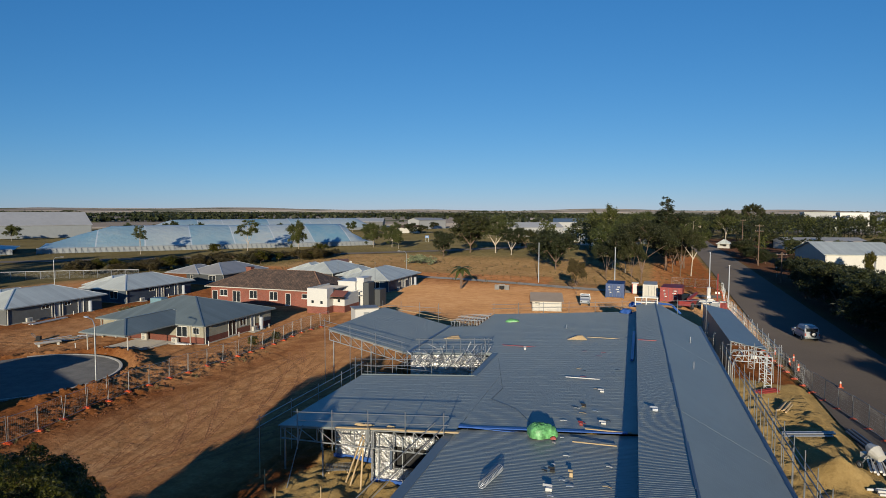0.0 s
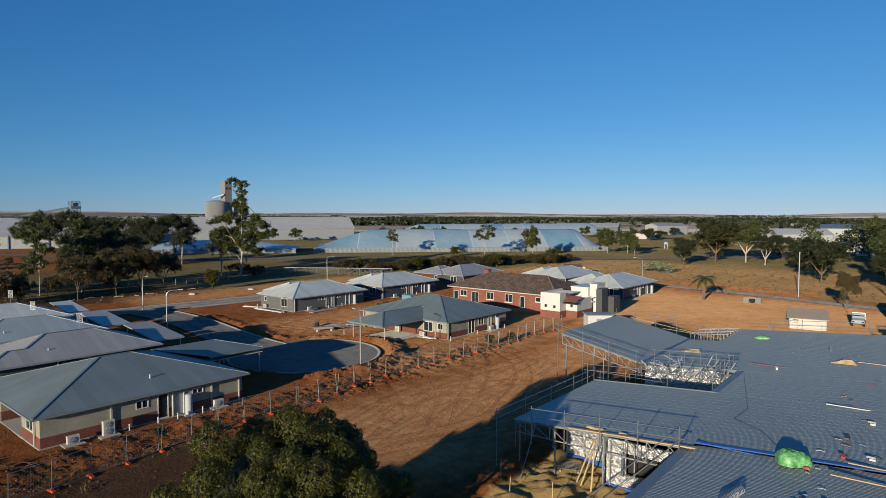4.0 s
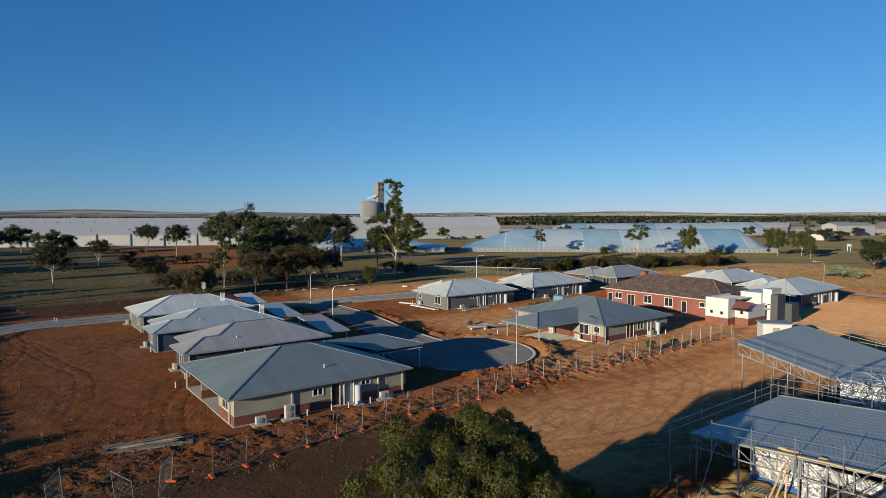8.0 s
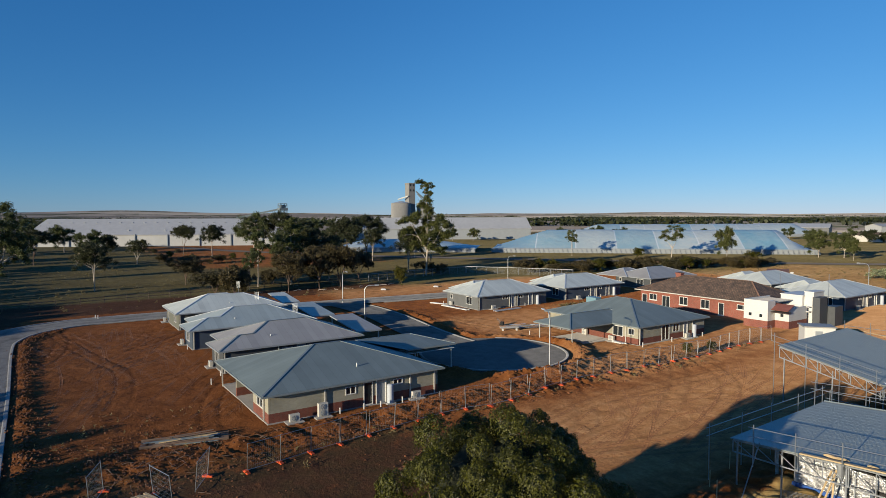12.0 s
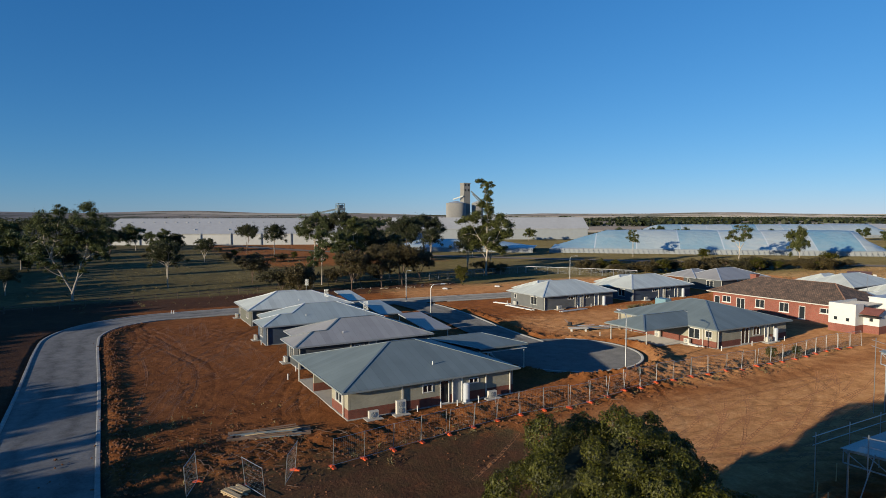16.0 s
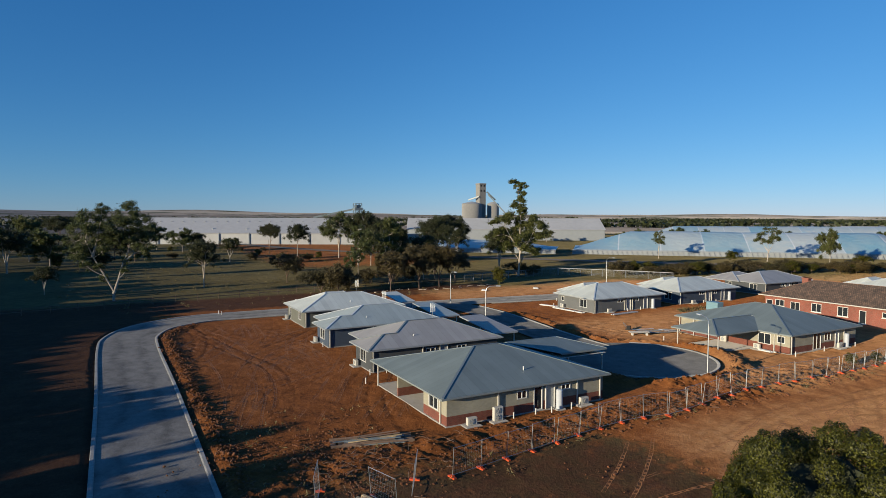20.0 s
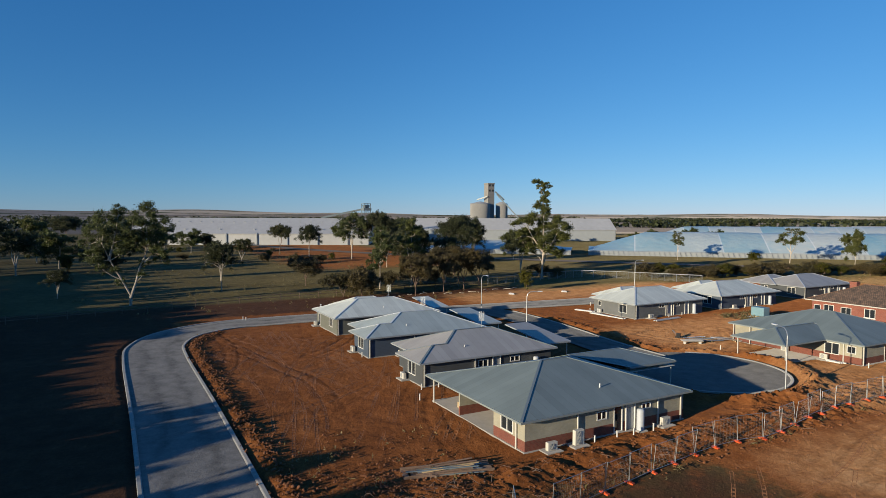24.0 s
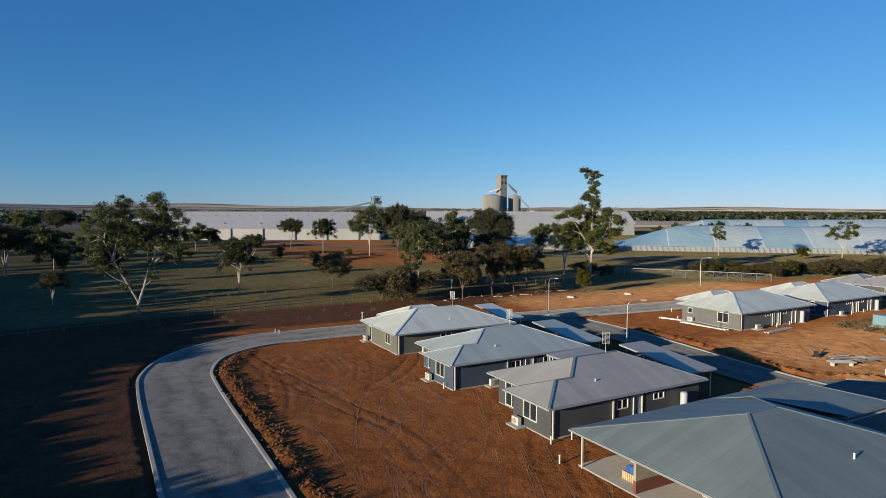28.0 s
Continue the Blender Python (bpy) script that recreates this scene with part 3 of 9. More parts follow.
def wheel_tracks(x, y):
    """How far each point lies in the pressed ruts that machines left on the bare lots."""
    rng = np.random.RandomState(23)
    lines = []
    for k in range(14):  # the open lot inside the road's bend
        a = radians(148) + rng.normal(0, 0.6)
        p = np.array([rng.uniform(-98, -46), rng.uniform(-2, 11)])
        turn, pts = rng.normal(0, 0.008), []
        for _ in range(rng.randint(24, 90)):
            pts.append(p.copy())
            a += turn + rng.normal(0, 0.012)
            p = p + 0.4 * np.array([math.cos(a), math.sin(a) * 0.75])
        lines.append((np.array(pts), 0.78 if k % 3 else 0.0))
    for k in range(16):  # the yard beside the hall
        a = radians(90) + rng.normal(0, 0.25)
        p = np.array([rng.uniform(-39, -26), rng.uniform(4, 50)])
        turn, pts = rng.normal(0, 0.012), []
        for _ in range(rng.randint(30, 80)):
            pts.append(p.copy())
            a += turn + rng.normal(0, 0.01)
            p = p + 0.4 * np.array([math.cos(a), math.sin(a)])
        lines.append((np.array(pts), 0.85))
    for k in range(14):  # round the far lots
        a = rng.uniform(0, 6.28)
        p = np.array([rng.uniform(-84, -62), rng.uniform(52, 68)])
        turn, pts = rng.normal(0, 0.015), []
        for _ in range(rng.randint(20, 60)):
            pts.append(p.copy())
            a += turn
            p = p + 0.4 * np.array([math.cos(a), math.sin(a)])
        lines.append((np.array(pts), 0.8))
    out = np.zeros(x.shape)
    xs, ys = x[0], y[:, 0]
    for pts, half in lines:
        i0, i1 = np.searchsorted(xs, (pts[:, 0].min() - 2, pts[:, 0].max() + 2))
        j0, j1 = np.searchsorted(ys, (pts[:, 1].min() - 2, pts[:, 1].max() + 2))
        gx, gy = x[j0:j1, i0:i1], y[j0:j1, i0:i1]
        d = np.full(gx.shape, 1e9)
        for px, py in pts:
            d = np.minimum(d, (gx - px) ** 2 + (gy - py) ** 2)
        one = np.exp(-(((np.sqrt(d) - half) / 0.15) ** 2))
        out[j0:j1, i0:i1] = np.maximum(out[j0:j1, i0:i1], one * rng.uniform(0.5, 1.0))
    return out


GROUND = []


def build_ground():
    xs, ys = axis_points(-116, 14, 0.24, 4700), axis_points(-12, 68, 0.24, 4700)
    x, y = np.meshgrid(xs, ys)
    road = away(x, y, SITE_ROAD)
    court = np.minimum(away(x, y, COURT_ROAD) - 0.4, np.hypot(x - COURT[0], y - COURT[1]) - COURT[2] + 3.0)
    paved = np.minimum(road, court)
    near = inside(x, y, -300, 120, -120, 260, 60)
    calm = 1 - 0.7 * inside(x, y, -42, -24, 16, 92, 3.0)
    z = (0.045 * lumps(x, y, 9, 1) + 0.03 * lumps(x, y, 2.6, 2)) * near * calm
    # spoil heaped along the kerbs
    ridge = np.exp(-(((road - 4.6) / 0.75) ** 2)) * inside(x, y, -106, -30, -30, 2, 1.5) * (y > -8)
    ridge += 1.1 * np.exp(-(((court - 4.4) / 0.9) ** 2)) * inside(x, y, -95, -47, 40, 60, 2)
    bank = np.exp(-(((court - 5.3) / 1.2) ** 2)) * inside(x, y, -62, -44.5, 27, 60, 2.5) * (court > 4.0)
    bank += 0.6 * np.exp(-(((x + 46.6) / 1.1) ** 2)) * inside(x, y, -50, -44, 6, 34, 4)
    crumb = np.random.RandomState(12).normal(0, 1, x.shape)
    z += ridge * (0.09 + 0.07 * crumb) + ridge * (0.02 + 0.12 * lumps(x, y, 1.7, 3) + 0.12 * lumps(x, y, 0.8, 4))
    # broken ground between the houses and the boundary fence
    rough = inside(x, y, -48.3, -43.6, -2, 62, 1.0) + 0.5 * inside(x, y, -54, -42, -4, 3.5, 2.0) * (road > 4.2)
    rough += 0.8 * inside(x, y, -52, -44, 34, 58, 2.0)
    z += rough * 0.04 * crumb
    z += rough * (0.08 + 0.07 * lumps(x, y, 3.2, 5) + 0.06 * lumps(x, y, 1.2, 6))
    # sand pad and spoil round the new building, and a heap of sand beside it
    pad = inside(x, y, -24.5, 8, 21, 80, 1.2)
    z += 0.25 * pad + inside(x, y, -25, 13, 20, 62, 2.5) * 0.035 * crumb + (0.12 + 0.14 * (x < 0)) * inside(x, y, -25, 13, 20, 62, 2.5) * lumps(x, y, 2.2, 7)
    heap = np.hypot((x - 10.0) / 2.2, (y - 43.6) / 1.9)
    z += np.clip(1.5 * (1 - heap), 0, None)
    z += bank * np.clip(0.42 + 0.36 * lumps(x, y, 4.5, 8) + 0.16 * lumps(x, y, 1.4, 9) + 0.035 * crumb, 0, None)
    track = wheel_tracks(x, y) * step(paved, 4.4, 5.2)
    z -= 0.06 * track
    z = np.where(paved < 3.9, -0.12 + 0.0 * z, z)
    z = np.where((paved >= 3.9) & (paved < 4.5), np.clip(z, -0.12, 0.3) * (paved - 3.9) / 0.6, z)
    z = np.where(np.abs(x - 18.4) < 6.5, -0.1, z)
    # distant rise of the plain
    r = np.hypot(x + 40, y)
    west = step(np.degrees(np.arctan2(-y, -x)), -32, 6) * step(r, 1500, 4500)
    z += step(r, 1800, 4300) * (19 + 5 * np.sin(np.arctan2(y, x) * 9) + 6 * np.sin(np.arctan2(y, x) * 23 + 1) + 20 * west)
    GROUND.extend((xs, ys, z, paved))
    me = bpy.data.meshes.new("ground")
    ny, nx = x.shape
    verts = np.stack([x, y, z], -1).reshape(-1, 3)
    i = (np.arange(ny - 1)[:, None] * nx + np.arange(nx - 1)[None]).ravel()
    faces = np.stack([i, i + 1, i + nx + 1, i + nx], 1)
    me.from_pydata(verts.tolist(), [], faces.tolist())
    me.shade_smooth()
    shares = {}
    shares["red"] = np.maximum.reduce([
        inside(x, y, -119, -24, -4.2, 150, 3.0) * (1 - 0.7 * inside(x, y, -45, -24, -6, 25, 5.0)), inside(x, y, -123, -95, 30, 128, 3.0), inside(x, y, -37, 12, -24, 135, 4.0) * (1 - 0.7 * inside(x, y, -45, -24, -6, 25, 5.0)),
        inside(x, y, -62, 12, 92, 135, 5.0), inside(x, y, -420, -190, 35, 110, 14.0) * 0.6, inside(x, y, -3, 13, 95, 240, 3.0) * 0.75])
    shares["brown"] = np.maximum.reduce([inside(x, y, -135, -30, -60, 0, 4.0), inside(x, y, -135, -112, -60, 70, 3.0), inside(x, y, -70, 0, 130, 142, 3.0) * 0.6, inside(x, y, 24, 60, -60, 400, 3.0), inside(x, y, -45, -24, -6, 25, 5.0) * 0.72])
    shares["sand"] = np.maximum.reduce([inside(x, y, -21.5, 5.0, 24, 66, 1.5), inside(x, y, 5, 13.2, 30, 66, 1.5) * 0.8, np.clip(1.4 - heap, 0, 1)])
    shares["tan"] = np.maximum.reduce([inside(x, y, -64, 12, 88, 131, 4.0), inside(x, y, -41, -25, 26, 92, 5.0) * 0.72, inside(x, y, -58, -41, 44, 92, 4.0) * 0.5, inside(x, y, -84, -64, 50, 84, 5.0) * 0.55, inside(x, y, -128, -112, 48, 110, 4.0) * 0.6, inside(x, y, -110, 4, 136, 215, 8.0) * 0.4])
    shares["track"] = track
    shares["far"] = step(r, 420, 700)
    for key, v in shares.items():
        a = me.attributes.new(key, "FLOAT", "POINT")
        a.data.foreach_set("value", np.ascontiguousarray(v, np.float32).ravel())
    me.materials.append(M["soil"])
    ob = new("ground", me)
    return tagged(ob, "red earth building site among dry pasture and paddocks", "ground", kind="structure")


build_ground()


def ground_at(px, py, layer=2):
    xs, ys, grid = GROUND[0], GROUND[1], GROUND[layer]
    i, j = int(np.searchsorted(xs, px)) - 1, int(np.searchsorted(ys, py)) - 1
    u, v = (px - xs[i]) / (xs[i + 1] - xs[i]), (py - ys[j]) / (ys[j + 1] - ys[j])
    return (grid[j, i] * (1 - u) + grid[j, i + 1] * u) * (1 - v) + (grid[j + 1, i] * (1 - u) + grid[j + 1, i + 1] * u) * v


def wheel_ruts(name, label, material, seed, count, heading, region, limits, gentle=1.0):
    """Paired tyre ruts with pushed-up edges and cleat marks on bare ground."""
    rng = np.random.RandomState(seed)
    profile = ((-0.18, -0.04), (-0.12, 0.018), (-0.06, -0.004), (0.06, -0.004), (0.12, 0.018), (0.18, -0.04))
    verts, faces = [], []
    for k in range(count):
        main, other = heading
        a = radians(main) + rng.normal(0, 0.13) if k % 5 < 3 else radians(other) + rng.normal(0, 0.2)
        p = np.array([rng.uniform(*region[:2]), rng.uniform(*region[2:])])
        turn, steps = rng.normal(0, 0.006), rng.randint(50, 170)
        wave, depth = rng.uniform(0, 6.28), rng.uniform(0.55, 1.15) * gentle
        path = []
        for n in range(steps):
            path.append((p.copy(), a))
            a += turn + rng.normal(0, 0.006)
            p = p + 0.28 * np.array([math.cos(a), math.sin(a)])
        for side in ((-0.85, 0.85) if k % 4 else (0.0,)):
            last = None
            for n, (q, a) in enumerate(path):
                s = np.array([-math.sin(a), math.cos(a)])
                c = q + s * side
                worn = math.sin(0.11 * n + wave) + 0.5 * math.sin(0.37 * n + 2 * wave)
                if not (limits[0] < c[0] < limits[1] and limits[2] < c[1] < limits[3]) or ground_at(c[0], c[1], 3) < 5.4 or worn < -1.0:
                    last = None
                    continue
                fade = depth * min(1.0, (worn + 1.1) * 0.8) * min(1.0, n / 5, (steps - n) / 6 + 0.1)
                here = len(verts)
                for m, (off, dz) in enumerate(profile):
                    w = c + s * off * (1 + 0.12 * rng.normal())
                    lift = dz * fade if dz > 0 else dz
                    if m in (2, 3):
                        lift += (0.013 if n % 2 else -0.004) * fade
                    verts.append((w[0], w[1], ground_at(w[0], w[1]) + lift + (0.008 * rng.normal() * fade if dz > 0 else 0)))
                if last is not None:
                    faces.extend((last + m, last + m + 1, here + m + 1, here + m) for m in range(5))
                last = here
    tagged(data_ob(name, verts, faces, material), label, "tyre ruts", kind="stuff")


wheel_ruts("wheel_ruts", "tyre ruts with raised crumbly edges in red earth", M["pressed_soil"], 77, 40, (166, 143), (-92, -52, -4, 13), (-103, -50, -6, 30), 0.6)
wheel_ruts("yard_ruts", "tyre tread marks pressed into the smooth earth yard", M["pressed_tan"], 78, 26, (102, 118), (-36, -27, 16, 62), (-41, -24.6, 15, 92), 0.7)
wheel_ruts("lot_ruts", "tyre tread marks on the bare lot before the far houses", M["pressed_tan"], 79, 20, (95, 20), (-84, -62, 52, 76), (-86, -60, 50, 82), 0.8)
road_ob = strip("road", side_line(SITE_ROAD, 3.2), side_line(SITE_ROAD, -3.2), 0.02, M["gravel"])
tagged(road_ob, "new pale gravel site road curving past the houses", "road", kind="structure")
court_ob = strip("court_road", side_line(COURT_ROAD, 3.0), side_line(COURT_ROAD, -3.0), 0.024, M["court_gravel"])
tagged(court_ob, "new pale gravel side road to a turning circle", "road", kind="structure")
circle = [(COURT[0] + COURT[2] * math.cos(t), COURT[1] + COURT[2] * math.sin(t), 0.03) for t in np.linspace(0, 2 * math.pi, 64, endpoint=False)]
tagged(data_ob("turning_circle", circle, [tuple(range(64))], M["court_gravel"]), "pale gravel turning circle at the end of the side road", "road", kind="structure")
for off in (3.3, -3.3):
    line = side_line(SITE_ROAD, off)
    if off < 0:
        for k, sel in enumerate((line[line[:, 1] < 39], line[line[:, 1] > 52])):
            tagged(kerb_line("kerb", sel[::-1], 0.32, 0.1, M["kerb"]), "pale concrete kerb along the site road", "kerb", "kerbs", "structure")
    else:
        tagged(kerb_line("kerb", line, 0.32, 0.1, M["kerb"]), "pale concrete kerb along the site road", "kerb", "kerbs", "structure")
arc = np.array([(COURT[0] + 8.75 * math.cos(t), COURT[1] + 8.75 * math.sin(t)) for t in np.linspace(radians(-150), radians(140), 60)])
tagged(kerb_line("kerb", arc[::-1], 0.32, 0.1, M["kerb"]), "pale concrete kerb round the turning circle", "kerb", "kerbs", "structure")
up = side_line(COURT_ROAD, 3.1)
tagged(kerb_line("kerb", up[(up[:, 0] > -104) & (up[:, 0] < -66)], 0.32, 0.1, M["kerb"]), "pale concrete kerb along the side road", "kerb", "kerbs", "structure")
tagged(strip("town_road", side_line(TOWN_ROAD, 5.4), side_line(TOWN_ROAD, -5.4), 0.0, M["asphalt"]), "worn grey-brown asphalt street beside the site", "road", kind="structure")
tagged(strip("back_track", side_line(BACK_TRACK, 1.8), side_line(BACK_TRACK, -1.8), 0.16, M["gravel"]), "pale gravel track across the open ground", "track", kind="structure")
tagged(strip("far_road", side_line(RAIL_ROAD, 4.0), side_line(RAIL_ROAD, -4.0), 0.14, M["asphalt"]), "grey road in front of the grain store", "road", kind="structure")

# ---- houses ----
def wall(parent, p, q, z0, z1, material, openings=(), thick=0.2, name="wall", label="", trim=0.0):
    """A wall from p to q (outer face on the right of that way) with openings (s0, s1, z0, z1) cut through it."""
    p, q = Vector((*p, 0)), Vector((*q, 0))
    d = (q - p).normalized()
    inn = Vector((-d.y, d.x, 0)) * thick
    length = (q - p).length
    cuts = sorted({trim, length, *[c for o in openings for c in o[:2]]})
    bm = bmesh.new()
    for s0, s1 in zip(cuts, cuts[1:]):
        gaps = sorted((o[2], o[3]) for o in openings if o[0] < (s0 + s1) / 2 < o[1])
        z = z0
        for g0, g1 in gaps + [(z1, z1)]:
            lo, hi = z, min(max(g0, z0), z1)
            if hi - lo > 0.01:
                a, b = p + d * s0, p + d * s1
                v = [bm.verts.new((*(c.xy), h)) for h in (lo, hi) for c in (a, b, b + inn, a + inn)]
                for f in ((3, 2, 1, 0), (4, 5, 6, 7), (0, 1, 5, 4), (1, 2, 6, 5), (2, 3, 7, 6), (3, 0, 4, 7)):
                    bm.faces.new([v[i] for i in f])
            z = max(z, min(max(g1, z0), z1))
    return part(name, bm, material, parent, label)


def window(parent, p, q, s0, s1, z0, z1, kind="window", frame_mat=None, panes=2):
    """A framed window or glazed door set into the wall from p to q."""
    p, q = Vector((*p, 0)), Vector((*q, 0))
    d = (q - p).normalized()
    inn = Vector((-d.y, d.x, 0))
    fw = 0.075

    def block(bm, a0, a1, b0, b1, o0, o1):
        v = [bm.verts.new(p + d * a + inn * o + Vector((0, 0, b))) for b in (b0, b1) for a, o in ((a0, o0), (a1, o0), (a1, o1), (a0, o1))]
        for f in ((3, 2, 1, 0), (4, 5, 6, 7), (0, 1, 5, 4), (1, 2, 6, 5), (2, 3, 7, 6), (3, 0, 4, 7)):
            bm.faces.new([v[i] for i in f])

    bm = bmesh.new()
    for a0, a1, b0, b1 in ((s0, s0 + fw, z0, z1), (s1 - fw, s1, z0, z1), (s0 + fw, s1 - fw, z1 - fw, z1), (s0 + fw, s1 - fw, z0, z0 + fw)):
        block(bm, a0, a1, b0, b1, -0.04, 0.09)
    for k in range(1, panes):
        c = s0 + (s1 - s0) * k / panes
        block(bm, c - 0.035, c + 0.035, z0 + fw, z1 - fw, -0.02, 0.07)
    ob = part(kind, bm, frame_mat or M["white"], parent)
    for k in range(panes):
        bm = bmesh.new()
        c0, c1 = s0 + fw + (s1 - s0 - 2 * fw) * k / panes, s0 + fw + (s1 - s0 - 2 * fw) * (k + 1) / panes
        block(bm, c0, c1, z0 + fw, z1 - fw, 0.03, 0.045)
        part("pane", bm, M["glass"], ob)
    return ob


def solid_door(parent, p, q, s0, s1, material, z1=2.1):
    p, q = Vector((*p, 0)), Vector((*q, 0))
    d = (q - p).normalized()
    inn = Vector((-d.y, d.x, 0))
    bm = bmesh.new()
    bar(bm, p + d * s0 + inn * 0.06 + Vector((0, 0, z1 / 2 + 0.06)), p + d * s1 + inn * 0.06 + Vector((0, 0, z1 / 2 + 0.06)), 0.05, z1 - 0.12)
    ob = part("door", bm, material, parent)
    bm = bmesh.new()
    for s in (s0, s1):
        bar(bm, p + d * s - inn * 0.03 + Vector((0, 0, z1 / 2 + 0.05)), p + d * (s + 0.07) - inn * 0.03 + Vector((0, 0, z1 / 2 + 0.05)), 0.1, z1)
    bar(bm, p + d * s0 - inn * 0.03 + Vector((0, 0, z1 + 0.08)), p + d * (s1 + 0.07) - inn * 0.03 + Vector((0, 0, z1 + 0.08)), 0.1, 0.08)
    part("door_frame", bm, M["white"], ob)
    bm = bmesh.new()
    tube(bm, p + d * (s1 - 0.12) - inn * 0.03 + Vector((0, 0, 1.0)), p + d * (s1 - 0.12) + inn * 0.02 + Vector((0, 0, 1.0)), 0.035)
    part("handle", bm, M["galv"], ob)
    return ob


def hip_roof(parent, x0, x1, y0, y1, ze, zr, r0, r1, sheet, cap, gutter):
    """Hipped roof over a rectangle, with its ridge from r0 to r1."""
    c = {"sw": (x0, y0, ze), "se": (x1, y0, ze), "ne": (x1, y1, ze), "nw": (x0, y1, ze)}
    a, b = (*r0, zr), (*r1, zr)
    if abs(r1[1] - r0[1]) >= abs(r1[0] - r0[0]):
        faces = {"s": (c["sw"], c["se"], a), "e": (c["se"], c["ne"], b, a), "n": (c["ne"], c["nw"], b), "w": (c["nw"], c["sw"], a, b)}
        caps = [(c["sw"], a), (c["se"], a), (c["ne"], b), (c["nw"], b), (a, b)]
    else:
        faces = {"s": (c["sw"], c["se"], b, a), "e": (c["se"], c["ne"], b), "n": (c["ne"], c["nw"], a, b), "w": (c["nw"], c["sw"], a)}
        caps = [(c["sw"], a), (c["nw"], a), (c["se"], b), (c["ne"], b), (a, b)]
    for pts in faces.values():
        slab_face("roof_sheet", pts, 0.04, sheet, parent)
    for p, q in caps:
        if (Vector(p) - Vector(q)).length > 0.05:
            bm = bmesh.new()
            bar(bm, Vector(p) + Vector((0, 0, 0.015)), Vector(q) + Vector((0, 0, 0.015)), 0.18, 0.045)
            part("roof_capping", bm, cap, parent)
    g = 0.11
    for r in ((x0 - g, x1 + g, y0 - g, y0), (x0 - g, x1 + g, y1, y1 + g), (x1, x1 + g, y0, y1), (x0 - g, x0, y0, y1)):
        part("gutter", boxes((*r, ze - 0.16, ze - 0.02)), gutter, parent)
    part("soffit", boxes((x0 + 0.02, x1 - 0.02, y0 + 0.02, y1 - 0.02, ze - 0.13, ze - 0.09)), M["soffit"], parent)


def ell_roof(parent, x0, x1, y0, y1, w0, yw, ze, slope, sheet, cap, gutter):
    """A hipped roof with a narrower front wing from w0 to x1 that reaches forward to yw; all slopes alike."""
    half, hw = (x1 - x0) / 2, (x1 - w0) / 2
    xr, xw, zr, zw = x0 + half, w0 + hw, ze + slope * half, ze + slope * hw
    a, b, c, d = (xw, yw + hw, zw), (xw, y0 + hw, zw), (xr, y0 + half, zr), (xr, y1 - half, zr)
    se, ne, nw, sw, inner, front = (x1, yw, ze), (x1, y1, ze), (x0, y1, ze), (x0, y0, ze), (w0, y0, ze), (w0, yw, ze)
    for pts in ((se, ne, d, c, b, a), (front, se, a), (inner, front, a, b), (sw, inner, b, c), (ne, nw, d), (nw, sw, c, d)):
        slab_face("roof_sheet", pts, 0.04, sheet, parent)
    for p, q in ((se, a), (front, a), (a, b), (b, c), (c, d), (d, ne), (d, nw), (c, sw), (inner, b)):
        bm = bmesh.new()
        bar(bm, Vector(p) + Vector((0, 0, 0.015)), Vector(q) + Vector((0, 0, 0.015)), 0.2, 0.045)
        part("roof_capping" if p != inner else "valley_gutter", bm, cap, parent)
    g = 0.11
    for r in ((w0 - g, x1 + g, yw - g, yw), (x0 - g, w0 - g, y0 - g, y0), (w0 - g, w0, yw, y0), (x1, x1 + g, yw, y1), (x0 - g, x1 + g, y1, y1 + g), (x0 - g, x0, y0, y1)):
        part("gutter", boxes((*r, ze - 0.16, ze - 0.02)), gutter, parent)
    part("soffit", boxes((x0 + 0.02, x1 - 0.02, y0 + 0.02, y1 - 0.02, ze - 0.13, ze - 0.09), (w0 + 0.02, x1 - 0.02, yw + 0.02, y0, ze - 0.13, ze - 0.09)), M["soffit"], parent)


def flat_roof(parent, x0, x1, y0, y1, ze, rise, sheet, gutter):
    """A low carport roof that falls from west to east."""
    slab_face("carport_roof", [(x1, y0, ze), (x1, y1, ze), (x0, y1, ze + rise), (x0, y0, ze + rise)], 0.05, sheet, parent)
    part("gutter", boxes((x1, x1 + 0.09, y0, y1, ze - 0.17, ze - 0.01)), gutter, parent)
    for y in (y0, y1):
        bm = bmesh.new()
        bar(bm, (x0, y, ze + rise - 0.07), (x1, y, ze - 0.07), 0.06, 0.14)
        part("barge_board", bm, gutter, parent)


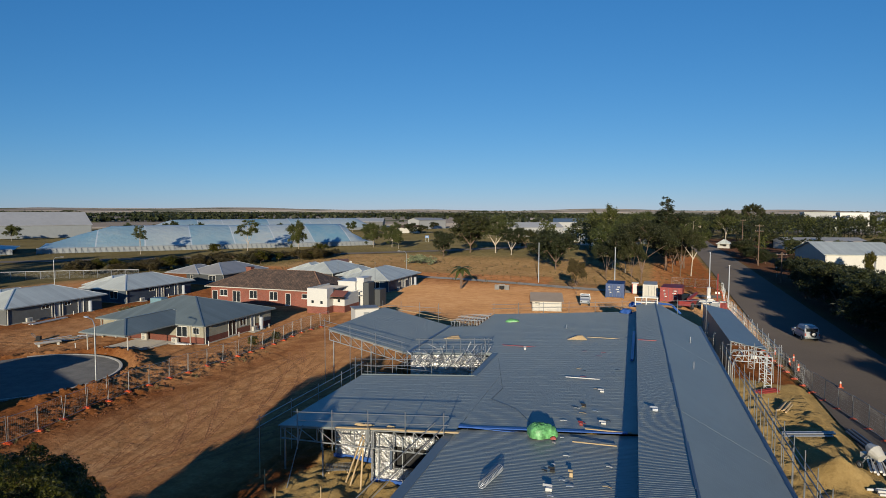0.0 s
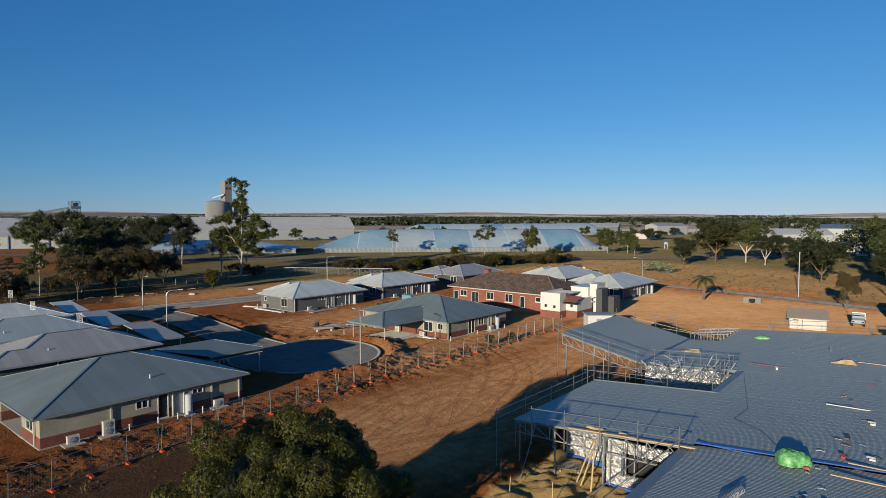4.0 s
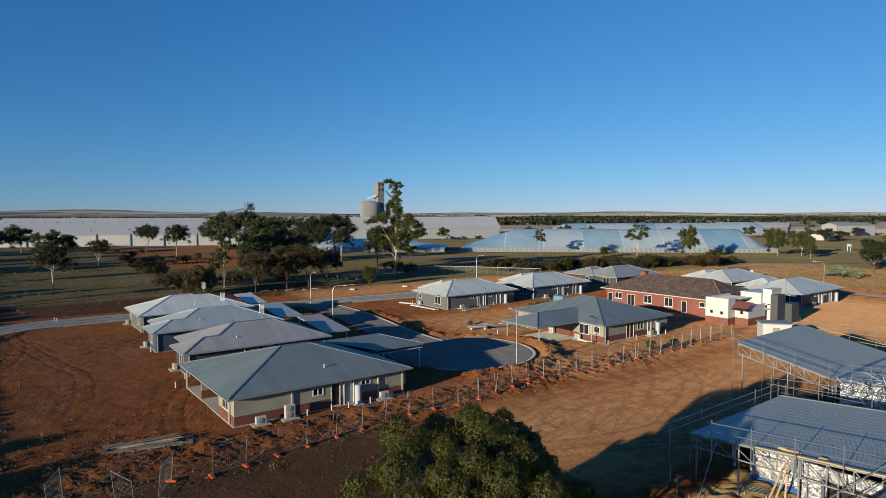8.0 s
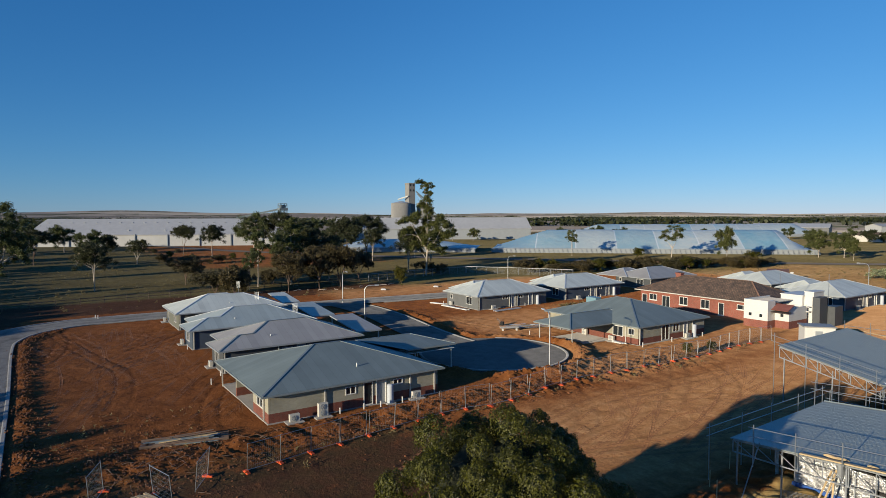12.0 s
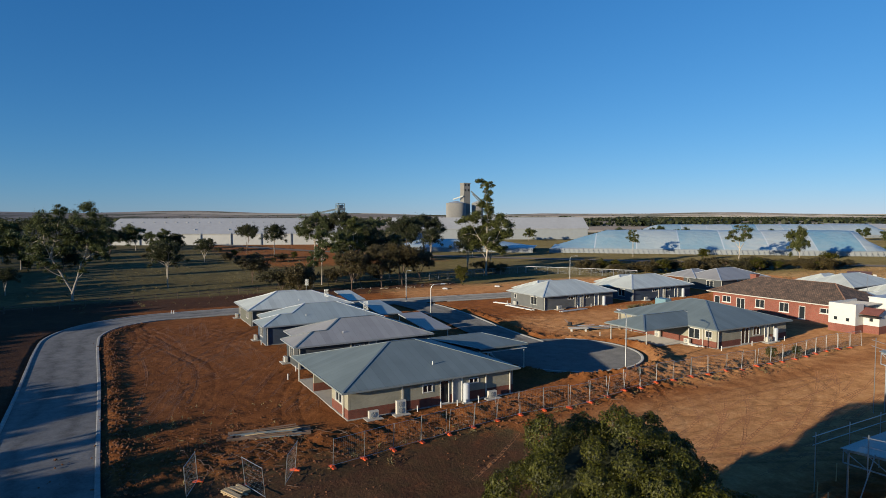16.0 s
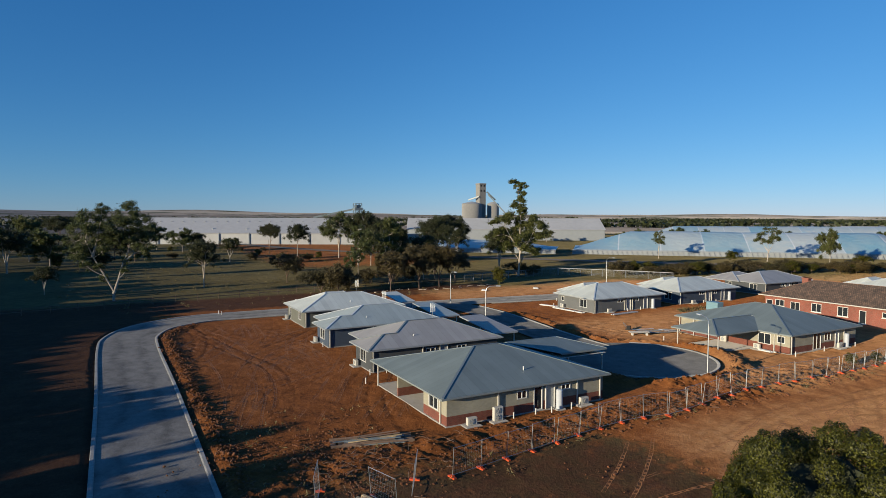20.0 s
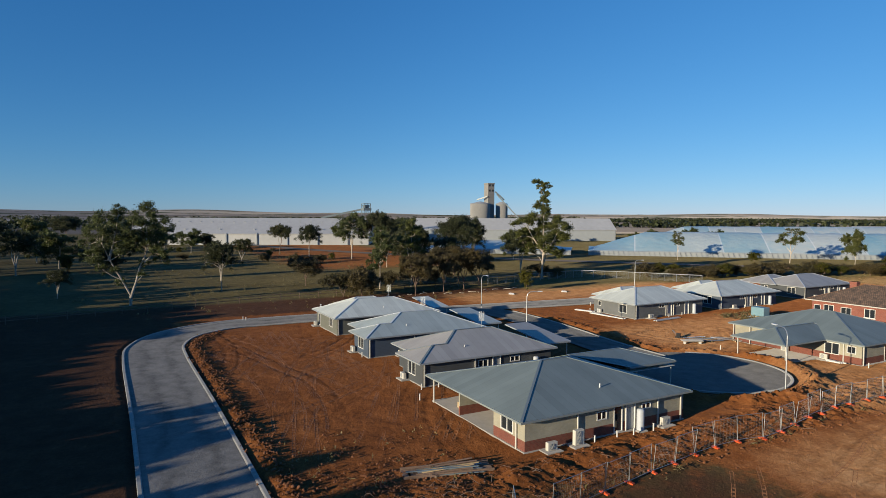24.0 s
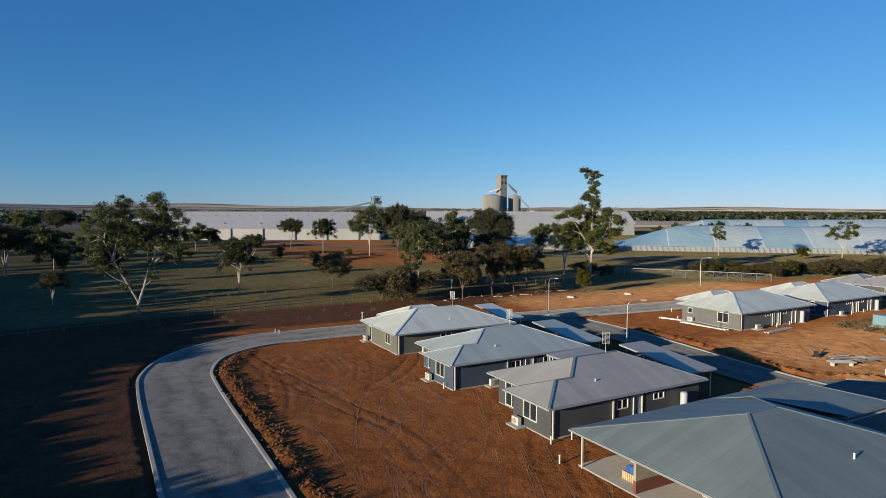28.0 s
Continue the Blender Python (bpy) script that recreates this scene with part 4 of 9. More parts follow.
def north_wing(parent, sheet, cap, gutter):
    """The carport end of the corner house: its west slope runs on from the main roof, its east slope stands over the north hip."""
    xw, xr, xe, ys, yr, yn, zw, zr, ze = -14.1, -10.9, -6.5, 12.8, 19.4, 22.4, EZ + 0.012, 3.47, 2.82
    for pts in (((xw, yn, zw), (xw, ys, zw), (xr, ys, zr), (xr, yr, zr)), ((xe, 16.44, ze), (xe, yn, ze), (xr, yr, zr), (xr, ys, zr)), ((xe, yn, ze), (xw, yn, zw), (xr, yr, zr))):
        slab_face("carport_roof", pts, 0.04, sheet, parent)
    for p, q in (((xr, ys, zr), (xr, yr, zr)), ((xr, yr, zr), (xe, yn, ze)), ((xr, yr, zr), (xw, yn, zw)), ((xr, ys, zr), (xe, 16.44, ze))):
        bm = bmesh.new()
        bar(bm, Vector(p) + Vector((0, 0, 0.012)), Vector(q) + Vector((0, 0, 0.012)), 0.14, 0.04)
        part("roof_capping", bm, cap, parent)
    part("gutter", boxes((xe, xe + 0.1, 16.44, yn, ze - 0.16, ze - 0.02)), gutter, parent)
    part("gutter", boxes((xw - 0.11, xw, 16.42, yn, EZ - 0.16, EZ - 0.02)), gutter, parent)
    part("soffit", boxes((xw + 0.05, xe - 0.05, 16.5, yn - 0.05, EZ - 0.16, EZ - 0.12)), M["soffit"], parent)


def downpipe(parent, x, y, z):
    bm = bmesh.new()
    box(bm, x - 0.05, x + 0.05, y - 0.05, y + 0.05, 0.05, z)
    part("downpipe", bm, M["gutter"], parent)


def vent_stub(parent, x, y, z):
    bm = bmesh.new()
    tube(bm, (x, y, z - 0.3), (x, y, z + 0.24), 0.055, 0.055, 8)
    part("vent_pipe", bm, M["white"], parent)


EZ = 2.46
M["steel_gutter"] = plain("grey_steel_gutter", (0.2, 0.225, 0.22), 0.45, 0, 0.12)


def family_house(name, label, origin, upper, base, roofm, capm, spec, base_h=0.85):
    """A single-storey house: walls from spec with openings, floor slab, roofs."""
    h = thing(name, label, "house", (*origin, 0))
    for r in spec["slabs"]:
        part("slab", boxes((*r, -0.1, 0.1)), M["concrete"], h)
    for k, (p, q, opens) in enumerate(spec["walls"]):
        a, b, _ = spec["walls"][k - 1]
        square = b == p and (b[0] - a[0]) * (q[1] - p[1]) - (b[1] - a[1]) * (q[0] - p[0]) > 0
        trim = 0.202 if square else 0.0
        cut = [o[:4] for o in opens]
        if base is None:
            wall(h, p, q, 0.05, EZ - 0.1, upper, cut, trim=trim)
        else:
            wall(h, p, q, 0.05, base_h, base, cut, 0.2, "brick_base", trim=trim)
            wall(h, p, q, base_h, EZ - 0.1, upper, cut, 0.19, trim=trim)
        for o in opens:
            if len(o) > 4 and o[4] == "door":
                solid_door(h, p, q, o[0], o[1] - 0.07, M["fascia"] if len(o) < 6 else o[5])
            else:
                window(h, p, q, *o[:4], "sliding_door" if o[2] < 0.2 else "window", None, 2 if o[1] - o[0] > 0.9 else 1)
    for r in spec["roofs"]:
        hip_roof(h, *r, roofm, capm, M["steel_gutter"] if roofm is M["steel_roof"] else M["fascia"])
    for r in spec.get("ells", ()):
        ell_roof(h, *r, roofm, capm, M["fascia"])
    if spec.get("wing"):
        north_wing(h, roofm, capm, M["steel_gutter"])
    for r in spec.get("flats", ()):
        flat_roof(h, *r, roofm, M["fascia"])
    for x0, x1, y0, y1, z0, z1 in spec.get("patios", ()):
        slab_face("patio_roof", [(x0, y0, z0), (x1, y0, z0), (x1, y1, z1), (x0, y1, z1)], 0.05, roofm, h)
        part("gutter", boxes((x0, x1, y0 - 0.09, y0, z0 - 0.15, z0 - 0.01)), M["fascia"], h)
        bm = bmesh.new()
        bar(bm, (x0, y0, z0 - 0.07), (x0, y1, z1 - 0.07), 0.06, 0.14)
        part("barge_board", bm, M["fascia"], h)
        part("slab", boxes((x0 + 0.2, x1 - 0.1, y0, y1, -0.1, 0.08)), M["concrete"], h)
    for x, y, z in spec.get("posts", ()):
        part("post", boxes((x - 0.05, x + 0.05, y - 0.05, y + 0.05, 0.0, z)), M["gutter"], h)
    for x, y in spec.get("downpipes", ()):
        downpipe(h, x, y, EZ - 0.1)
    for v in spec.get("vents", ()):
        vent_stub(h, *v)
    return h


W = lambda a, b, z0=0.95, z1=2.05: (a, b, z0, z1)  # noqa: E731
D = lambda a, b: (a, b, 0.1, 2.15, "door")  # noqa: E731
G = lambda a, b: (a, b, 0.12, 2.15)  # noqa: E731

# corner house with a veranda: wall corner at its south-east
spec_1 = dict(
    slabs=[(-13.9, 0.1, -0.1, 15.9)],
    walls=[((-4.0, 0.0), (0.0, 0.0), [W(1.0, 2.6, 0.95, 2.1)]), ((0.0, 0.0), (0.0, 15.9), [W(6.6, 7.6, 1.3, 2.0), G(8.3, 9.2), D(9.5, 10.5), W(11.2, 12.2, 1.5, 2.0)]),
           ((0.0, 15.9), (-13.6, 15.9), [W(3, 4.5)]), ((-13.6, 15.9), (-13.6, 3.2), [W(3, 4.5)]), ((-13.6, 3.2), (-9.3, 3.2), [G(1.0, 3.0)]),
           ((-9.3, 3.2), (-9.3, 0.0), []), ((-9.1, 3.2), (-4.0, 3.2), [G(2.0, 4.2)]), ((-4.0, 3.2), (-4.0, 0.0), [])],
    roofs=[(-14.1, 0.42, -0.6, 16.3, EZ, 4.5, (-6.75, 6.5), (-6.75, 9.2))], wing=True,
    posts=[(-13.5, -0.15, EZ), (-6.8, 22.1, EZ - 0.12), (-13.8, 22.1, EZ - 0.12), (-6.8, 17.6, EZ - 0.12)],
    downpipes=[(-0.9, -0.1), (0.1, 4.7), (0.1, 12.9), (0.1, 15.5)], vents=[(-1.9, 8.6, 3.2)])
family_house("house", "cream and red brick house under a grey steel hip roof", (-49.6, 12.9), M["cream_brick"], M["red_brick"], M["steel_roof"], M["cap"], spec_1)

# front-wing houses
spec_2 = dict(
    slabs=[(-9.05, 0.04, 1.62, 15.55), (-4.62, 0.04, -0.04, 1.6)],
    walls=[((-4.6, 0.0), (0.0, 0.0), [W(1.3, 3.0, 0.75, 2.1)]), ((0.0, 0.0), (0.0, 15.5), [W(6.3, 7.5, 1.2, 2.0), D(8.0, 9.0), W(10.2, 11.4, 1.4, 2.0)]),
           ((0.0, 15.5), (-9.0, 15.5), []), ((-9.0, 15.5), (-9.0, 1.6), [W(3, 4.5)]), ((-9.0, 1.6), (-4.6, 1.6), [G(1.0, 2.8)]), ((-4.6, 1.6), (-4.6, 0.0), [])],
    roofs=[], ells=[(-9.9, 0.35, 1.1, 16.0, -5.2, -0.45, EZ, 0.357)], flats=[(-9.8, -1.4, 16.16, 19.4, EZ + 0.06, 0.82)],
    patios=[(-12.4, -10.04, 9.4, 14.8, EZ + 0.1, EZ + 0.3)], posts=[(-1.7, 19.1, EZ + 0.02), (-9.4, 19.1, EZ + 0.76), (-12.2, 9.6, EZ + 0.06), (-12.2, 14.6, EZ + 0.22)], downpipes=[(0.08, 0.15), (0.08, 5.9)], vents=[(-1.6, 5.6, 3.1)])
family_house("house", "charcoal weatherboard house under a mauve-grey hip roof", (-67.85, 14.0), M["board_dark"], None, M["mauve_roof"], M["cap"], spec_2)
family_house("house", "navy weatherboard house under a pale blue-grey hip roof", (-81.6, 13.8), M["board_navy"], None, M["blue_roof"], M["pale_cap"], spec_2)

spec_4 = dict(
    slabs=[(-9.45, 0.04, -0.04, 15.25)],
    walls=[((-9.4, 0.0), (0.0, 0.0), [W(1.0, 1.8, 0.2, 2.0), W(6.0, 7.5, 0.8, 2.1)]), ((0.0, 0.0), (0.0, 15.2), [W(5.5, 7.0, 1.2, 2.0), W(8.5, 9.5, 1.2, 2.0), D(10.5, 11.5)]),
           ((0.0, 15.2), (-9.4, 15.2), []), ((-9.4, 15.2), (-9.4, 0.0), [])],
    roofs=[(-9.95, 0.5, -0.5, 15.8, EZ, 4.25, (-4.7, 4.75), (-4.7, 10.5)), (-13.0, -5.0, 3.0, 12.0, EZ, 3.9, (-9.0, 6.0), (-9.0, 9.0))],
    flats=[(-9.4, -2.0, 15.96, 18.8, EZ + 0.06, 0.75)], posts=[(-2.3, 18.5, EZ + 0.02), (-9.0, 18.5, EZ + 0.7)], downpipes=[(0.08, 0.15)], vents=[(-1.6, 7.6, 3.1)])
family_house("house", "olive grey weatherboard house under a white steel hip roof", (-96.4, 15.0), M["board_olive"], None, M["pale_roof"], M["pale_cap"], spec_4)

spec_6 = dict(
    slabs=[(-9.65, 0.04, -0.04, 15.85)],
    walls=[((-9.6, 0.0), (0.0, 0.0), [W(1.0, 1.8, 1.2, 2.0), W(6.0, 7.8, 0.7, 2.1)]), ((0.0, 0.0), (0.0, 15.8), [W(5.3, 6.6, 1.5, 2.1), D(7.3, 8.3), W(9.0, 10.2, 1.5, 2.1), D(11.4, 12.4)]),
           ((0.0, 15.8), (-9.6, 15.8), []), ((-9.6, 15.8), (-9.6, 0.0), [])],
    roofs=[(-10.1, 0.5, -0.55, 16.4, EZ, 4.4, (-4.8, 4.8), (-4.8, 11.0)), (-13.5, -5.5, 3.0, 12.0, EZ, 3.95, (-9.5, 6.0), (-9.5, 9.0))],
    downpipes=[(0.08, 0.15), (0.08, 6.9), (0.08, 8.7)])
family_house("house", "grey weatherboard house under a white steel hip roof", (-87.2, 61.7), M["board_grey"], None, M["pale_roof"], M["pale_cap"], spec_6)
family_house("house", "navy weatherboard house under a pale steel hip roof", (-88.0, 83.2), M["board_navy"], None, M["pale_roof"], M["pale_cap"], spec_6)
spec_8 = dict(spec_6, roofs=[(-10.1, 0.5, -0.55, 16.0, EZ, 4.4, (-4.8, 4.8), (-4.8, 10.6)), (-14.5, -5.5, -1.0, 9.0, EZ, 3.95, (-10.0, 3.0), (-10.0, 5.0))])
family_house("house", "charcoal weatherboard house under a pale steel hip roof", (-89.6, 110.5), M["board_dark"], None, M["mauve_roof"], M["pale_cap"], spec_8)
family_house("house", "dark weatherboard house under a pale steel hip roof", (-69.0, 121.4), M["board_dark"], None, M["pale_roof"], M["pale_cap"], dict(spec_6, vents=[]))
family_house("house", "dark weatherboard house with steps of white roof sheeting", (-51.5, 112.6), M["board_navy"], None, M["pale_roof"], M["pale_cap"], dict(spec_6, roofs=[(-11.0, 0.5, -0.55, 16.9, EZ, 4.4, (-5.2, 5.2), (-5.2, 11.2)), (-14.5, -6.5, 5.0, 14.0, EZ, 3.95, (-10.5, 8.0), (-10.5, 11.0))]))

# house with a carport in front, brick base
spec_5 = dict(
    slabs=[(-16.0, 0.05, 0.0, 14.0), (-10.0, -4.4, -7.7, 0.0)],
    walls=[((-16.0, 0.0), (-9.0, 0.0), [W(4.8, 6.4)]), ((-9.0, 0.0), (-4.9, 0.0), [W(1.6, 2.6, 1.5, 2.0)]), ((-4.9, 0.0), (0.0, 0.0), [(0.8, 2.5, 0.75, 2.1), W(3.3, 4.3, 1.2, 2.05)]),
           ((0.0, 0.0), (0.0, 13.8), [G(4.6, 6.2), W(6.9, 8.3, 1.0, 2.1), D(9.2, 10.0)]), ((0.0, 13.8), (-16.0, 13.8), []), ((-16.0, 13.8), (-16.0, 0.0), [])],
    roofs=[(-16.4, 0.5, -0.6, 14.2, EZ, 4.7, (-9.4, 6.8), (-7.0, 6.8)), (-10.3, -3.7, -8.2, 4.0, EZ, 3.6, (-7.0, -4.9), (-7.0, 2.6))],
    posts=[(-3.95, -7.6, EZ), (-9.9, -7.6, EZ), (-13.5, -0.3, EZ), (-15.9, -0.3, EZ)], downpipes=[(-1.9, -0.1), (0.1, 0.2), (0.1, 11)])
family_house("house", "cream brick house with a grey carport roof on slim posts", (-52.8, 61.1), M["cream_brick"], M["red_brick"], M["steel_roof"], M["cap"], spec_5)

# ---- new hall under construction ----
M["hall_sheet"] = plain("hall_roof_sheet", (0.206, 0.234, 0.223), 0.42, 0.0, 0.10, 1.2, 0.12, 0.05)
M["hall_dark"] = plain("blue_grey_flashing", (0.085, 0.11, 0.145), 0.4, 0.0, 0.12)
M["timber"] = plain("raw_timber", (0.45, 0.33, 0.18), 0.8, 0, 0.25, 5.0)
M["blue_wrap"] = plain("blue_plastic", (0.035, 0.10, 0.33), 0.35, 0, 0.25)
M["green_net"] = plain("green_mesh_bag", (0.13, 0.36, 0.13), 0.4, 0, 0.6, 6.0, 3.0, 1.0)
M["red_paint"] = plain("faded_red_paint", (0.27, 0.04, 0.034), 0.5, 0, 0.25, 2.0)
M["insulation"] = plain("tan_insulation", (0.42, 0.31, 0.17), 0.95, 0, 0.4, 7.0, 2.0, 0.8)
M["steel_dark"] = plain("scaffold_tube", (0.23, 0.24, 0.25), 0.5, 0.6, 0.25, 3.0)
M["truss"] = plain("dull_galvanised_truss", (0.28, 0.3, 0.32), 0.5, 0.6, 0.3, 4.0)
hall = thing("hall", "large unfinished hall with grey ribbed roofs and foil-wrapped walls", "building", (0, 45, 0), 2.0)


def low_z(x):
    return 4.7 + 0.07 * (x + 2.0)


def ribbed_sheet(name, x0, x1, y0, y1, zf, drop=0.0, pitch=0.17, rib=0.75):
    """Roof decking whose upstanding ribs run across it, along x."""
    n = max(1, int(round((y1 - y0) / pitch)))
    p = (y1 - y0) / n
    prof = []
    for i in range(n):
        b = y0 + i * p
        h = rib * (0.009 if i % 4 else 0.013)
        prof += [(b, 0), (b + p * 0.70, 0), (b + p * 0.76, h), (b + p * 0.90, h), (b + p * 0.96, 0)]
    prof.append((y1, 0))
    verts = [(x, y, zf(x) - drop + h) for x in (x0, x1) for y, h in prof]
    verts += [(x, y, zf(x) - drop - 0.05) for x in (x0, x1) for y in (y0, y1)]
    k = len(prof)
    faces = [(i, k + i, k + i + 1, i + 1) for i in range(k - 1)]
    b = 2 * k
    faces += [(b, b + 1, b + 3, b + 2), (0, k - 1, b + 1, b), (k, b + 2, b + 3, 2 * k - 1), (0, b, b + 2, k), (k - 1, 2 * k - 1, b + 3, b + 1)]
    ob = data_ob(name, verts, faces, M["hall_sheet"], hall)
    bm = bmesh.new()
    bm.from_mesh(ob.data)
    bmesh.ops.recalc_face_normals(bm, faces=bm.faces[:])
    bm.to_mesh(ob.data)
    bm.free()
    return ob


for y0, y1 in ((-30, -20.5), (-20.48, -10.95)):
    ribbed_sheet("roof_sheet", -12.0, -2.05, y0, y1, low_z, 0.14)
ribbed_sheet("roof_sheet", -11.9, -2.05, -10.9, 0.4, low_z)
ribbed_sheet("roof_sheet", -23.2, -11.92, -11.9, 0.4, low_z)
ribbed_sheet("roof_sheet", -13.9, -2.05, 0.42, 8.3, low_z)
ribbed_sheet("roof_sheet", -22.2, -2.05, 8.32, 22.0, low_z)
ribbed_sheet("roof_sheet", -19.0, -2.05, 22.02, 30.6, low_z)
wing_z = lambda x: low_z(-22.25) + (5.05 - low_z(-22.25)) * (-22.25 - x) / 8.1  # noqa: E731
ribbed_sheet("wing_roof", -30.35, -22.25, 8.3, 22.4, wing_z)
up_l = lambda x: 5.5 + 0.2 * (x + 2.0)  # noqa: E731
up_r = lambda x: 5.9 - 0.535 * x  # noqa: E731
for y0, y1 in ((-30, -10), (-9.98, 10), (10.02, 30.8)):
    ribbed_sheet("upper_roof", -2.1, 0.0, y0, y1, up_l)
    ribbed_sheet("upper_roof", 0.0, 4.7, y0, y1, up_r, 0.0, 0.17, 0.3)
part("clerestory_wall", boxes((-2.0, -1.8, -30, 30.6, 4.3, 5.42)), M["hall_dark"], hall)
for k in range(12):
    bm = bmesh.new()
    bar(bm, (0, -30 + 5.07 * k, 5.93), (0.02, -24.95 + 5.07 * k, 5.93), 0.07 + 0.03 * (k % 3), 0.03)
    part("ridge_capping", bm, M["hall_dark"], hall)
for x0, x1, y in ((-23.2, -13.9, 0.45), (-22.2, -13.9, 8.28)):
    bm = bmesh.new()
    bar(bm, (x0, y, low_z(x0) - 0.05), (x1, y, low_z(x1) - 0.05), 0.06, 0.25)
    part("edge_flashing", bm, M["cap"], hall)
bm = bmesh.new()
bar(bm, (-13.95, 0.4, low_z(-13.95)), (-13.95, 8.3, low_z(-13.95)), 0.5, 0.1)
part("edge_flashing", bm, M["cap"], hall)
bm = bmesh.new()
bar(bm, (-12.2, -30, low_z(-12) - 0.16), (-12.2, -11.9, low_z(-12) - 0.16), 0.55, 0.1)
part("edge_flashing", bm, M["cap"], hall)
part("box_gutter", boxes((-11.9, -2.6, -11.05, -10.75, 4.05, 4.1)), M["blue_wrap"], hall)
bm = bmesh.new()
bar(bm, (-11.9, -10.92, low_z(-11.9) + 0.02), (-2.6, -10.92, low_z(-2.6) + 0.02), 0.28, 0.06)
part("blue_flashing", bm, M["blue_wrap"], hall)
bm = bmesh.new()
bar(bm, (4.85, -30, 3.28), (4.85, 30.8, 3.28), 0.24, 0.16)
part("gutter", bm, M["hall_dark"], hall)
bm = bmesh.new()
bar(bm, (-22.25, 8.3, low_z(-22.25) + 0.03), (-22.25, 22.4, low_z(-22.25) + 0.03), 0.3, 0.06)
part("valley_gutter", bm, M["hall_dark"], hall)
# walls below
for r in ((-11.6, -11.4, -30, -12), (-11.4, 4.4, 30.0, 30.2), (4.2, 4.4, -30, 30), (-13.6, -13.4, 0.6, 8.2), (-22.0, -13.6, 8.6, 8.8), (-19.0, -11.4, 29.8, 30.0)):
    part("wall", boxes((*r, 0.0, 3.4)), M["foil"], hall)
# foil-wrapped walls under the near wing, with an opening
wall(hall, (-17.2, -11.2), (-11.5, -11.2), 0.0, 3.2, M["foil"], [(1.4, 3.6, 1.2, 2.5)], 0.2, "foil_wall")
wall(hall, (-21.0, -8.6), (-17.2, -8.6), 0.0, 2.6, M["foil"], [], 0.2, "foil_wall")
wall(hall, (-17.2, -8.6), (-17.2, -11.2), 0.0, 3.0, M["foil"], [], 0.2, "foil_wall")
wall(hall, (-22.4, -0.6), (-22.4, -8.0), 0.0, 2.7, M["foil"], [(0.6, 3.0, 0.0, 2.2)], 0.2, "foil_wall")
wall(hall, (-22.4, -0.4), (-14.0, -0.4), 0.0, 2.9, M["foil"], [], 0.2, "foil_wall")
part("damp_course", boxes((-21.05, -17.25, -8.75, -8.62, 0.2, 0.5), (-17.25, -11.5, -11.35, -11.22, 0.2, 0.45)), M["blue_wrap"], hall)
# solid black block stands for the unlit space behind the opening
part("dark_room", boxes((-16.6, -12.0, -10.6, -2.0, 0.1, 3.0)), M["dark"], hall)


def truss(name, p, q, ptop, qtop, bays, parent, w=0.07):
    """A flat steel truss between bottom points p, q and top points."""
    bm = bmesh.new()
    p, q, a, b = Vector(p), Vector(q), Vector(ptop), Vector(qtop)
    bar(bm, a, b, w, w)
    top = part(name, bm, M["truss"], parent)
    bm = bmesh.new()
    bar(bm, p, q, w, w)
    part("bottom_chord", bm, M["truss"], top)
    for i in range(bays + 1):
        t = i / bays
        bm = bmesh.new()
        bar(bm, p.lerp(q, t), a.lerp(b, t), w * 0.7, w * 0.7)
        part("upright", bm, M["truss"], top)
        if i < bays:
            bm = bmesh.new()
            bar(bm, a.lerp(b, t), p.lerp(q, t + 1 / bays), w * 0.6, w * 0.6)
            part("diagonal", bm, M["truss"], top)
    return top


for y in (-11.75, -9.0, -6.2, -3.4, -0.2):
    z0, z1 = low_z(-23.1) - 0.14, low_z(-11.9) - 0.14
    truss("roof_truss", (-23.1, y, z0 - 0.7), (-11.9, y, z1 - 1.35), (-23.1, y, z0), (-11.9, y, z1), 9, hall)
for y in (8.35, 11.8, 15.2, 18.6, 22.3):
    truss("wing_truss", (-30.2, y, 4.0), (-22.3, y, low_z(-22.3) - 0.95), (-30.2, y, 4.9), (-22.3, y, low_z(-22.3) - 0.12), 7, hall)
for k in range(4):
    x = -22.4 + k * 1.0
    truss("bare_truss", (x, 23.2, 2.6), (x + 0.6, 28.0, 2.6), (x, 23.2, 3.6 + 0.1 * k), (x + 0.6, 28.0, 3.6 + 0.1 * k), 5, hall, 0.06)
for y in np.arange(23.5, 28, 1.1):
    bm = bmesh.new()
    bar(bm, (-22.6, y, 3.6), (-18.6, y, 4.0), 0.05, 0.05)
    part("purlin", bm, M["truss"], hall)
for x, y, z in ((-22.9, -11.6, 3.1), (-20.3, -11.6, 3.2), (-17.0, -11.7, 3.4), (-22.9, -0.2, 3.1), (-22.3, 8.5, 3.2), (-22.3, 22.0, 3.2), (-17.0, 8.5, 3.5), (-29.9, 8.6, 4.0), (-29.9, 15.0, 4.0), (-29.9, 22.0, 4.0), (-26.0, 8.6, 3.6), (-24.0, 22.0, 3.4)):
    bm = bmesh.new()
    box(bm, x - 0.04, x + 0.04, y - 0.04, y + 0.04, 0, z)
    part("steel_post", bm, M["truss"], hall)
bm = bmesh.new()
bar(bm, (-17.3, -11.6, low_z(-17) - 0.9), (-17.3, -11.6, low_z(-17) - 0.1), 0.25, 0.25)
part("post_head", bm, M["galv"], hall)
for x0, x1, dy in ((-19.2, -14.9, 0.0), (-15.1, -11.6, -0.06)):
    bm = bmesh.new()
    bar(bm, (x0, -11.95 + dy, low_z(x0) + 0.05), (x1, -11.95 + dy, low_z(x1) + 0.06), 0.22, 0.07)
    part("timber_plank", bm, M["timber"], hall)
